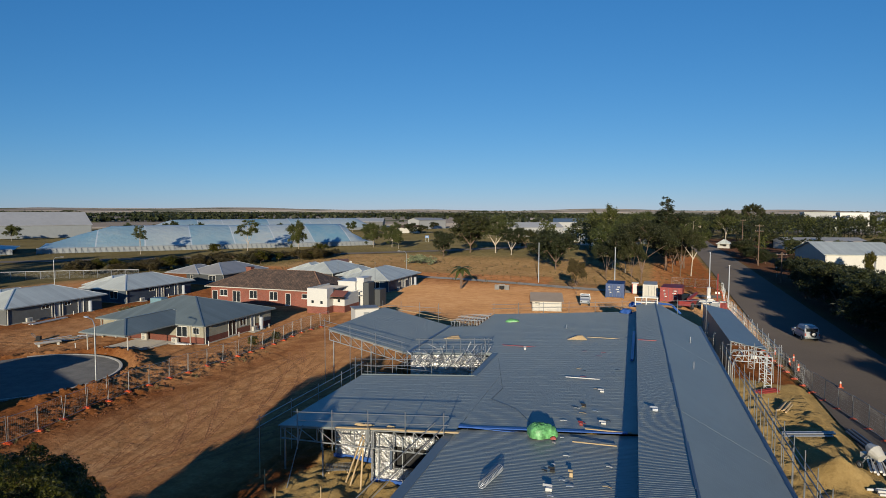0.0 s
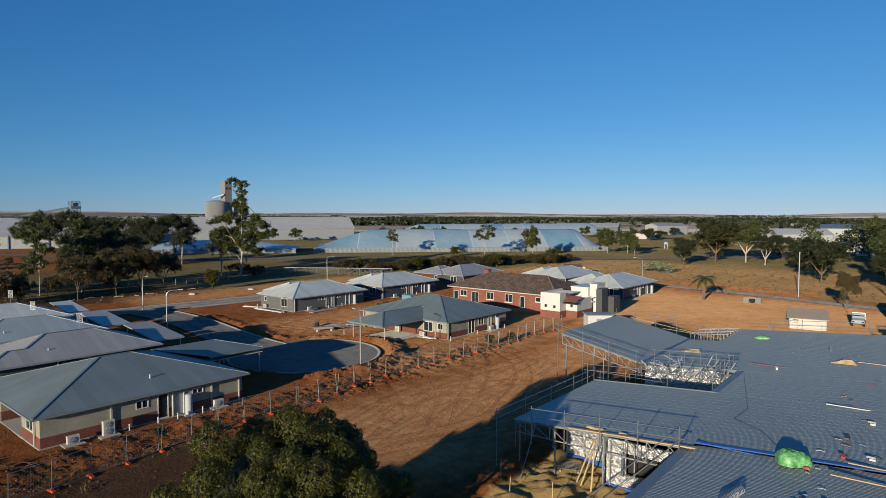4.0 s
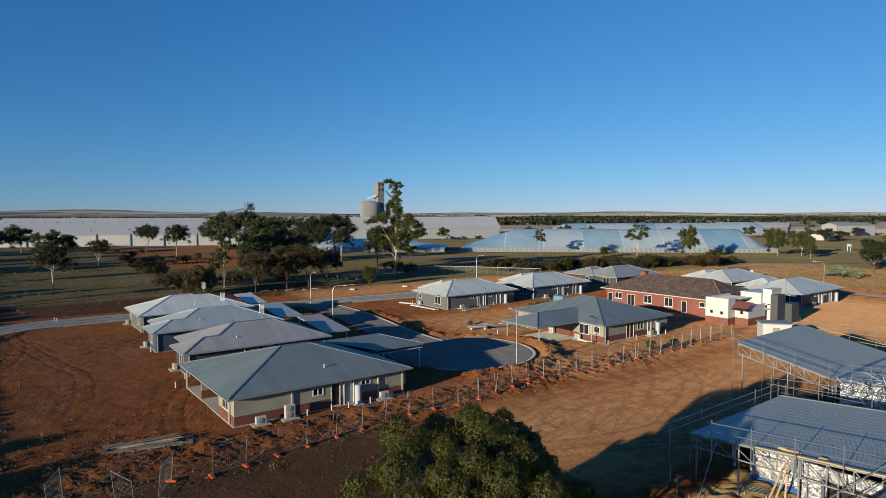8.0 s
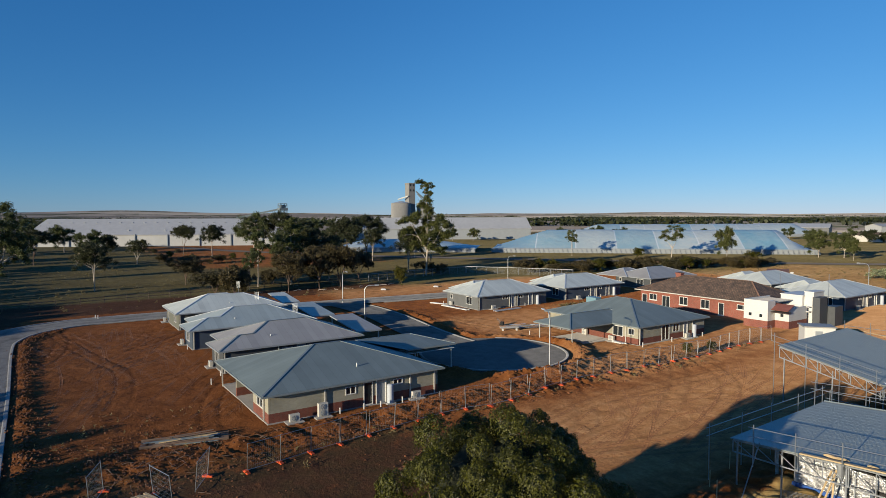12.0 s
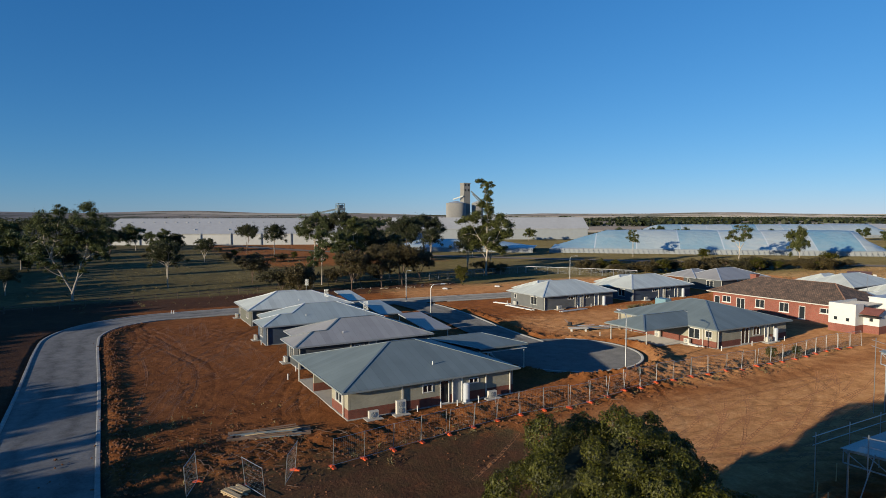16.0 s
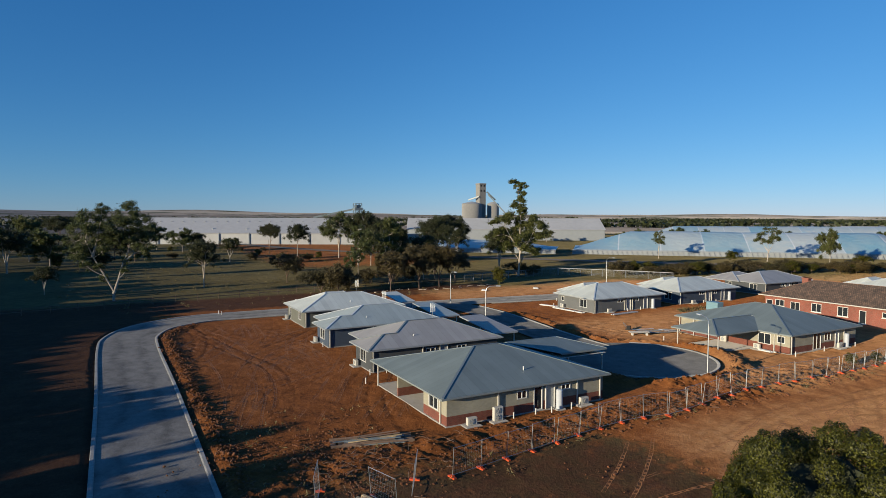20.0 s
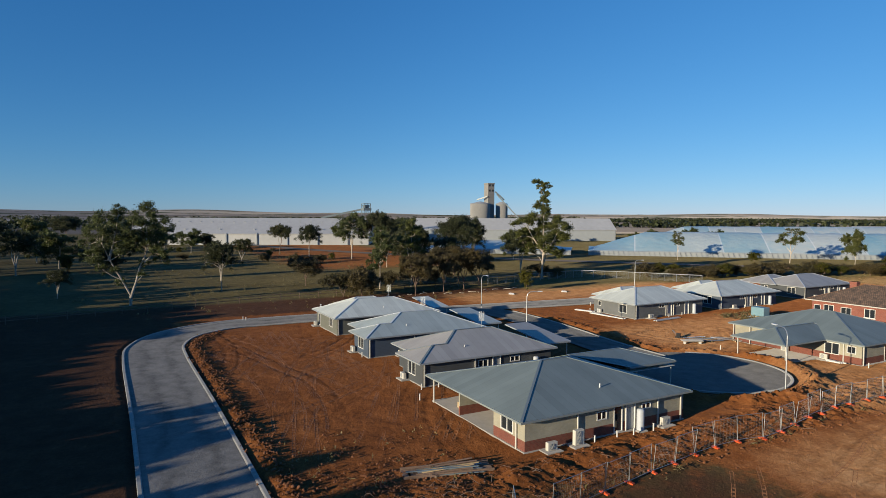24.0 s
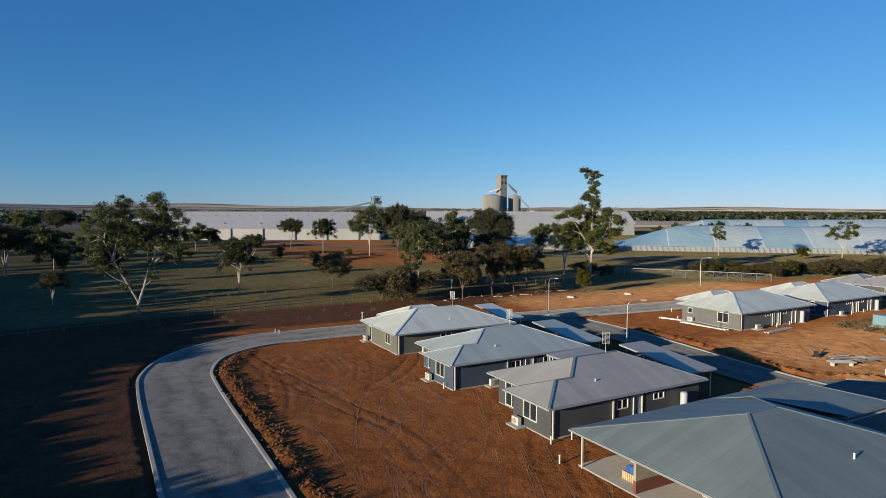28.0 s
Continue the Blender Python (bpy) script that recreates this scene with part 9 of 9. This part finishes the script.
# earth clods along kerbs and broken ground: real lumps
bm = bmesh.new()
bmesh.ops.create_icosphere(bm, subdivisions=1, radius=1)
ICO, ICO_FACES = [v.co.copy() for v in bm.verts], [tuple(v.index for v in f.verts) for f in bm.faces]
bm.free()
v_all, f_all = [], []
rc = np.random.RandomState(8)
spots = []
for (x, y) in side_line(SITE_ROAD, -4.7):
    if -106 < x < -38 and y < 3:
        spots += [(x + rc.normal(0, 0.45), y + rc.normal(0, 0.5), 0.05 + 0.24 * rc.rand() ** 1.6) for _ in range(20)]
for k in range(1500):
    spots.append((rc.uniform(-48.5, -42.5), rc.uniform(0, 60), 0.05 + 0.22 * rc.rand() ** 2.2))
for k in range(240):
    cx, cy = -47 + 4.6 * rc.normal(), 3 + 3.4 * rc.normal()
    spots += [(cx + 0.45 * rc.normal(), cy + 0.45 * rc.normal(), 0.03 + 0.2 * rc.rand() ** 3) for _ in range(10)]
for k in range(36):
    cx, cy = rc.uniform(-42, -26), rc.uniform(0, 24)
    spots += [(cx + 0.5 * rc.normal(), cy + 0.5 * rc.normal(), 0.03 + 0.16 * rc.rand() ** 3) for _ in range(8)]
for k in range(260):
    a = rc.uniform(-2.4, 2.0)
    spots.append((COURT[0] + (9.9 + abs(rc.normal(0, 0.8))) * math.cos(a), COURT[1] + (9.9 + abs(rc.normal(0, 0.8))) * math.sin(a), rc.uniform(0.08, 0.3)))
for x, y, s in spots:
    s *= 0.5
    b0 = len(v_all)
    lift = (0.1 if y < 3 and x < -48 else 0.0) + max(0.0, ground_at(x, y)) + 0.15 * s
    for d in ICO:
        k = s * rc.uniform(0.65, 1.25)
        v_all.append((x + d.x * k, y + d.y * k, lift + d.z * k * 0.75))
    f_all += [(b0 + i, b0 + j, b0 + k) for i, j, k in ICO_FACES]
M["clod"] = plain("red_clod", (0.16, 0.06, 0.022), 0.95, 0, 0.35, 3.0, 0.8, 0.5)
tagged(data_ob("earth_clods", v_all, f_all, M["clod"]), "heaped red clods of earth along kerbs and fence", "earth", kind="stuff")

# roots, sticks and torn brush left in the cleared ground
rk = np.random.RandomState(19)
paths = []
for k in range(190):
    x, y = (-45.5 + 2.4 * rk.normal(), 4 + 2.4 * rk.normal()) if k < 90 else (rk.uniform(-47.5, -43), rk.uniform(8, 58))
    a, l = rk.uniform(0, 6.28), rk.uniform(0.3, 1.3)
    z = max(0.0, ground_at(x, y))
    paths.append(bent((x, y, z + 0.03), (x + l * math.cos(a), y + l * math.sin(a), z + rk.uniform(0.02, 0.25)), 0.02, 0.006, rk, 0.14, 4))
v, f = limb_mesh(paths, 4)
tagged(data_ob("brush_litter", v, f, M["dark_bark"]), "broken roots and sticks strewn over cleared earth", "sticks", kind="stuff")

# dry weeds and small scrub along the fence, kerbs and broken ground
rw = np.random.RandomState(77)
tufts = []
for (x, y) in smooth_line([(-41.4, 8.8), (-42.3, 13.9), (-43.3, 20), (-44.0, 26.7), (-43.6, 31), (-45.0, 41), (-45.0, 48), (-44.6, 55), (-45, 64), (-45.6, 72), (-45.2, 79)], 0.5)[:, :2]:
    for _ in range(rw.randint(0, 2)):
        tufts.append((x + rw.normal(0.3, 0.7), y + rw.normal(0, 0.4), 0.12, rw.uniform(0.08, 0.3)))
for k in range(50):
    tufts.append((rw.uniform(-60, -42), rw.uniform(-3, 9), 0.1, rw.uniform(0.06, 0.22)))
for k in range(60):
    tufts.append((rw.uniform(-139, -120), rw.uniform(-10, 66), 0.1, rw.uniform(0.1, 0.4)))
for k in range(900):
    tufts.append((rw.uniform(-110, 10), rw.uniform(134, 200), 0.1, rw.uniform(0.1, 0.35)))
for k in range(300):
    tufts.append((rw.uniform(-84, -76), rw.uniform(76, 86), 0.1, rw.uniform(0.1, 0.35)))
for k in range(500):
    tufts.append((rw.uniform(-300, -145), rw.uniform(-20, 60), 0.1, rw.uniform(0.15, 0.5)))
v, f = leaf_cloud([], rw, 36000, 0.13, -0.6, 0.2, np.array(tufts))
M["weed_leaf"] = leaf_mat("dry_weeds", (0.06, 0.045, 0.02), (0.2, 0.16, 0.065))
tagged(data_ob("weeds", v, f, M["weed_leaf"]), "dry weeds and grass tufts on the bare earth", "weeds", kind="stuff")

# ---- yard behind the hall: containers, vehicles, small sheds ----
def container(label, x, y, w, l, h, mat, turn=0, bars=True):
    t = thing("shipping_container", label, "container", (x, y, 0), turn, "containers")
    body = part("body", boxes((-w / 2, w / 2, -l / 2, l / 2, 0.15, h)), mat, t)
    n = 16
    for i in range(n):
        x0, x1 = -w / 2 + w * i / n, -w / 2 + w * (i + 0.55) / n
        part("corrugation", boxes((x0, x1, -l / 2 - 0.03, -l / 2 + 0.01, 0.25, h - 0.15)), mat, body)
    for sx in (-1, 1):
        part("corner_post", boxes((sx * w / 2 - 0.08, sx * w / 2 + 0.08, -l / 2 - 0.08, -l / 2 + 0.08, 0.0, h + 0.05)), mat, t)
    for sx in (-0.3, -0.12, 0.12, 0.3):
        bm = bmesh.new()
        tube(bm, (sx * w, -l / 2 - 0.07, 0.3), (sx * w, -l / 2 - 0.07, h - 0.2), 0.025, 0.025, 6)
        part("lock_rod", bm, M["galv"], t)
    if bars:
        for k, (u, z, bw) in enumerate(((-0.32, 2.0, 0.35), (0.2, 2.05, 0.5), (0.15, 1.6, 0.6), (-0.3, 1.45, 0.3), (0.2, 1.15, 0.4), (-0.25, 1.0, 0.4))):
            part("sign_bar", boxes((u * w - bw / 2, u * w + bw / 2, -l / 2 - 0.05, -l / 2 - 0.035, z, z + 0.16)), M["white"], t)
    return t


container("dark blue shipping container with white marks on its doors", -8.4, 123.4, 3.2, 6.0, 2.7, plain("container_blue", (0.025, 0.06, 0.17), 0.5, 0, 0.2))
container("white shipping container with closed doors", -2.1, 124.4, 2.5, 6.0, 2.7, M["gutter"], 0, False)
container("faded red shipping container", 1.8, 121.0, 3.6, 6.0, 2.7, M["red_paint"], -6, True)


def wheel_set(t, xs, ys, r, w):
    for x in xs:
        for y in ys:
            bm = bmesh.new()
            tube(bm, (x - w / 2, y, r), (x + w / 2, y, r), r, r, 16)
            tyre = part("wheel", bm, M["dark"], t)
            bm = bmesh.new()
            s = 1 if x > 0 else -1
            tube(bm, (x + s * w / 2, y, r), (x + s * (w / 2 + 0.02), y, r), r * 0.58, r * 0.5, 12)
            part("rim", bm, M["galv"], tyre)


def loft(parent, name, sections, mat, label=""):
    """A body skin through cross-sections (y, half width low, half width high, z low, z high)."""
    verts, faces = [], []
    for y, wl, wh, z0, z1 in sections:
        zm = (z0 + z1) / 2
        verts += [(-wl * 0.94, y, z0), (-wl, y, zm), (-wh, y, z1 - 0.06), (-wh + 0.1, y, z1), (wh - 0.1, y, z1), (wh, y, z1 - 0.06), (wl, y, zm), (wl * 0.94, y, z0)]
    for i in range(len(sections) - 1):
        for j in range(8):
            faces.append((i * 8 + j, i * 8 + (j + 1) % 8, (i + 1) * 8 + (j + 1) % 8, (i + 1) * 8 + j))
    faces.append(tuple(range(8))[::-1])
    faces.append(tuple(range(len(verts) - 8, len(verts))))
    ob = data_ob(name, verts, faces, mat, parent, label)
    bm = bmesh.new()
    bm.from_mesh(ob.data)
    bmesh.ops.recalc_face_normals(bm, faces=bm.faces[:])
    bm.to_mesh(ob.data)
    bm.free()
    return ob


M["car_white"] = plain("car_paint_white", (0.36, 0.38, 0.4), 0.25, 0, 0.03, 2.0, 0.3, 0.0)


def wagon(label, x, y, turn):
    """A boxy four-wheel-drive wagon, nose towards its own +y."""
    t = thing("car", label, "car", (x, y, 0), turn, "cars")
    loft(t, "body", [(-2.35, 0.86, 0.84, 0.45, 1.08), (-2.2, 0.93, 0.9, 0.40, 1.15), (0.6, 0.94, 0.9, 0.38, 1.15), (1.0, 0.94, 0.88, 0.38, 1.12), (2.1, 0.9, 0.82, 0.42, 1.0), (2.35, 0.82, 0.74, 0.5, 0.9)], M["car_white"])
    loft(t, "cabin", [(-2.2, 0.84, 0.74, 1.1, 1.72), (-2.0, 0.86, 0.74, 1.12, 1.88), (0.1, 0.86, 0.74, 1.12, 1.88), (0.3, 0.86, 0.72, 1.12, 1.8), (0.95, 0.86, 0.8, 1.1, 1.2)], M["car_white"])
    for s in (-1, 1):
        for y0, y1 in ((-1.95, -1.05), (-0.95, -0.15), (-0.05, 0.5)):
            bm = bmesh.new()
            v = [bm.verts.new(p) for p in ((s * 0.868, y0, 1.2), (s * 0.868, y1 + (0.25 if y1 > 0.4 else 0), 1.2), (s * 0.765, y1 - (0.15 if y1 > 0.4 else 0), 1.7), (s * 0.765, y0, 1.7))]
            bm.faces.new(v)
            r = bmesh.ops.extrude_face_region(bm, geom=bm.faces[:])
            bmesh.ops.translate(bm, verts=[e for e in r["geom"] if isinstance(e, bmesh.types.BMVert)], vec=(s * 0.012, 0, 0))
            part("side_window", bm, M["glass"], t)
        part("tail_lamp", boxes((s * 0.8 - 0.08, s * 0.8 + 0.08, -2.40, -2.33, 0.75, 1.05)), M["red_paint"], t)
        part("mirror", bevelled(boxes((s * 1.0 - 0.1, s * 1.0 + 0.1, 0.55, 0.65, 1.15, 1.32)), 0.02), M["car_white"], t)
        part("headlamp", boxes((s * 0.62 - 0.14, s * 0.62 + 0.14, 2.30, 2.38, 0.68, 0.84)), M["glass"], t)
    part("rear_window", boxes((-0.66, 0.66, -2.23, -2.19, 1.25, 1.66)), M["glass"], t)
    bm = bmesh.new()
    bar(bm, (0, 0.98, 1.22), (0, 0.42, 1.76), 1.4, 0.03)
    part("windscreen", bm, M["glass"], t)
    bm = bmesh.new()
    tube(bm, (0.12, -2.55, 0.98), (0.12, -2.36, 0.98), 0.37, 0.37, 18)
    sp = part("spare_wheel", bm, M["dark"], t)
    bm = bmesh.new()
    tube(bm, (0.12, -2.57, 0.98), (0.12, -2.55, 0.98), 0.2, 0.2, 14)
    part("wheel_cover", bm, M["white"], sp)
    part("bumper", bevelled(boxes((-0.9, 0.9, -2.5, -2.3, 0.42, 0.6)), 0.03), M["cap"], t)
    part("bull_bar", bevelled(boxes((-0.85, 0.85, 2.34, 2.46, 0.45, 0.95)), 0.03), M["galv"], t)
    part("plate_bar", boxes((-0.55, -0.2, -2.515, -2.5, 0.5, 0.58)), M["gutter"], t)
    part("roof_rack", boxes((-0.6, 0.6, -1.6, -0.2, 1.9, 1.94)), M["galv"], t)
    wheel_set(t, (-0.8, 0.8), (-1.45, 1.4), 0.38, 0.25)


wagon("white four-wheel-drive wagon with a rear spare wheel on the street", 17.4, 91.0, 8)
t = thing("utility_truck", "white utility with a tray parked behind the hall", "car", (-12.8, 110.5, 0), 185)
loft(t, "cab", [(-0.6, 0.85, 0.74, 0.5, 1.75), (0.5, 0.86, 0.74, 0.5, 1.78), (1.0, 0.86, 0.8, 0.5, 1.2), (2.1, 0.82, 0.76, 0.5, 1.0)], M["car_white"])
part("tray", boxes((-0.9, 0.9, -2.6, -0.7, 0.75, 0.82), (-0.9, 0.9, -2.62, -2.56, 0.8, 1.15), (-0.92, -0.86, -2.6, -0.7, 0.8, 1.15), (0.86, 0.92, -2.6, -0.7, 0.8, 1.15)), M["galv"], t)
part("windscreen", boxes((-0.68, 0.68, 0.72, 0.78, 1.22, 1.6)), M["glass"], t)
part("headboard", boxes((-0.85, 0.85, -0.75, -0.68, 0.8, 1.8)), M["galv"], t)
for s in (-1, 1):
    part("headlamp", boxes((s * 0.58 - 0.14, s * 0.58 + 0.14, 2.06, 2.14, 0.68, 0.84)), M["glass"], t)
wheel_set(t, (-0.76, 0.76), (-1.6, 1.35), 0.36, 0.22)
t = thing("telehandler", "red telehandler with its boom lowered beside the containers", "loader", (4.2, 112.5, 0), -20)
part("body", bevelled(boxes((-1.0, 1.0, -2.2, 2.0, 0.6, 1.4)), 0.1), M["red_paint"], t)
part("cab", bevelled(boxes((-1.0, 0.0, -0.6, 0.9, 1.4, 2.4)), 0.08), M["glass"], t)
bm = bmesh.new()
bar(bm, (0.5, -2.0, 1.7), (0.5, 2.6, 2.3), 0.35, 0.4)
part("boom", bm, M["red_paint"], t)
wheel_set(t, (-1.0, 1.0), (-1.4, 1.4), 0.6, 0.4)
t = thing("site_shed", "cream site shed with a faded brown sheet roof", "shed", (-20.2, 100.4, 0), 12)
wall(t, (0, 0), (4.8, 0), 0, 1.6, M["gutter"], [(0.5, 1.2, 0.9, 1.4)])
wall(t, (4.8, 0), (4.8, 3.8), 0, 1.7, M["gutter"], [(0.7, 1.6, 0.1, 1.6)])
wall(t, (4.8, 3.8), (0, 3.8), 0, 2.3, M["gutter"])
wall(t, (0, 3.8), (0, 0), 0, 1.7, M["gutter"])
slab_face("roof", [(-0.3, -0.4, 1.64), (5.1, -0.4, 1.64), (5.1, 4.1, 2.55), (-0.3, 4.1, 2.55)], 0.06, plain("faded_roof", (0.42, 0.32, 0.22), 0.8, 0, 0.15), t)
t = thing("portable_toilet", "red and white portable toilet by the containers", "toilet", (-5.0, 128.0, 0))
part("cabin", bevelled(boxes((-0.6, 0.6, -0.6, 0.6, 0.1, 2.1)), 0.05), M["red_paint"], t)
part("roof", bevelled(boxes((-0.65, 0.65, -0.65, 0.65, 2.1, 2.3)), 0.05), M["white"], t)
part("door", boxes((-0.4, 0.4, -0.64, -0.6, 0.15, 2.0)), M["white"], t)
for x, y, m, lab in ((6.4, 114.4, "galv", "grey waste skip beside the street gate"), (7.8, 116.0, "white", "white bulk bag beside the street gate"), (8.4, 112.6, "galv", "wire stillage beside the street gate"), (6.8, 111.2, "timber", "yellow drum cradle beside the street gate"), (9.6, 113.4, "red_paint", "red barrier block beside the street gate")):
    t = thing("stillage", lab, "container", (x, y, 0), rs.uniform(-15, 15), "stillages")
    part("body", bevelled(boxes((-0.7, 0.7, -0.6, 0.6, 0.12, 1.1)), 0.04), M[m], t)
    part("base", boxes((-0.75, 0.75, -0.65, 0.65, 0, 0.1)), M["timber"], t)
    part("load", bevelled(boxes((-0.5, 0.5, -0.4, 0.4, 1.1, 1.3)), 0.06), M["white"], t)
t = thing("culvert_end", "pale concrete culvert end standing on the orange ground", "culvert", (-31.3, 125.0, 0))
bm = boxes((-1.5, -0.6, -0.2, 0.2, 0, 1.0), (0.6, 1.5, -0.2, 0.2, 0, 1.0), (-0.6, 0.6, -0.2, 0.2, 0.85, 1.15))
part("headwall", bm, M["concrete"], t)
# capped dark plug paints the unlit inside of the pipe
bm = bmesh.new()
tube(bm, (0, -0.1, 0.45), (0, 0.4, 0.45), 0.45, 0.45, 14)
part("pipe_mouth", bm, M["dark"], t)
t = thing("white_tank", "upright white gas tank by the site gate", "tank", (8.0, 122.0, 0))
bm = bmesh.new()
tube(bm, (0, 0, 1.0), (0, 0, 2.6), 0.35, 0.35, 14)
part("cylinder", bm, M["white"], t)
part("stand", boxes((-0.3, 0.3, -0.3, 0.3, 0, 1.0)), M["galv"], t)
t = thing("red_mast", "red steel mast with a warning board by the site gate", "mast", (9.2, 119.0, 0))
bm = bmesh.new()
tube(bm, (0, 0, 0), (0, 0, 5.4), 0.12, 0.1, 8)
part("mast", bm, M["red_paint"], t)
part("board", boxes((-0.4, 0.4, -0.06, 0.0, 1.8, 2.2)), M["white"], t)

# ---- along the street fence ----
t = thing("concrete_mixer", "cement-splashed concrete mixer beside the sand heap", "mixer", (12.4, 45.6, 0), 30)
bm = bmesh.new()
tube(bm, (0, -0.5, 1.0), (0, 0.05, 1.25), 0.28, 0.48, 14)
tube(bm, (0, 0.05, 1.25), (0, 0.5, 1.42), 0.48, 0.26, 14)
part("drum", bm, M["gutter"], t)
bm = bmesh.new()
for s in (-1, 1):
    tube(bm, (s * 0.5, -0.5, 0.1), (s * 0.3, 0.1, 1.1), 0.04)
    tube(bm, (s * 0.5, 0.6, 0.1), (s * 0.3, 0.1, 1.1), 0.04)
part("stand", bm, M["galv"], t)
wheel_set(t, (-0.5, 0.5), (0.6,), 0.24, 0.1)
part("motor", bevelled(boxes((-0.25, 0.25, 0.5, 0.9, 0.6, 0.95)), 0.04), M["gutter"], t)
for x, y, l, a, m, lab in ((13.6, 48.5, 9, 99, "hall_dark", "bundle of dark roof gutters lying by the street fence"), (12.6, 46.0, 3, 80, "white", "bundle of white pipes near the mixer"), (9.8, 51.0, 4, 20, "galv", "galvanised scaffold tubes lying over the sand"), (12.0, 41.8, 2, 10, "white", "white wrapped pallet near the mixer"), (9.4, 57.5, 3, 70, "timber", "timber offcuts lying on the sand"), (8.6, 62.0, 3, 40, "red_paint", "red props lying by the canopy")):
    t = thing("pipe_bundle", lab, "building materials", (x, y, 0.05), a, "bundles by the fence")
    for k in range(5):
        bm = bmesh.new()
        tube(bm, (-l / 2 + rs.uniform(0, 0.5), -0.3 + 0.16 * k, 0.12 + 0.12 * (k % 2)), (l / 2 - rs.uniform(0, 0.5), -0.3 + 0.16 * k, 0.12 + 0.12 * (k % 2)), 0.08, 0.08, 8)
        part("length", bm, M[m], t)


def cone(x, y, kind):
    lab = {"cone": "orange traffic cone standing on the street", "bollard": "red and white traffic bollard along the fence"}[kind]
    t = thing("traffic_cone", lab, "traffic cone", (x, y, 0.02), 0, "traffic cones")
    part("base", bevelled(boxes((-0.22, 0.22, -0.22, 0.22, 0, 0.06)), 0.015), M["orange" if kind == "cone" else "dark"], t)
    bm = bmesh.new()
    tube(bm, (0, 0, 0.05), (0, 0, 0.62 if kind == "cone" else 0.8), 0.12, 0.03 if kind == "cone" else 0.06, 14)
    part("body", bm, M["orange"], t)
    bm = bmesh.new()
    tube(bm, (0, 0, 0.4), (0, 0, 0.58), 0.085 if kind == "cone" else 0.105, 0.06 if kind == "cone" else 0.09, 14)
    part("band", bm, M["white"], t)


cone(15.5, 66.4, "cone")
for x, y in ((13.0, 71.6), (12.6, 74.0), (13.4, 76.2), (12.0, 79.0)):
    cone(x, y, "bollard")
t = thing("road_sign", "small diamond road sign on a post", "sign", (27.4, 174, 0), -10)
bm = bmesh.new()
tube(bm, (0, 0, 0), (0, 0, 2.6), 0.03)
part("post", bm, M["galv"], t)
bm = bmesh.new()
v = [bm.verts.new(p) for p in ((0, -0.04, 2.0), (0.5, -0.04, 2.5), (0, -0.04, 3.0), (-0.5, -0.04, 2.5))]
bm.faces.new(v)
r = bmesh.ops.extrude_face_region(bm, geom=bm.faces[:])
bmesh.ops.translate(bm, verts=[e for e in r["geom"] if isinstance(e, bmesh.types.BMVert)], vec=(0, -0.02, 0))
part("plate", bm, M["white"], t)
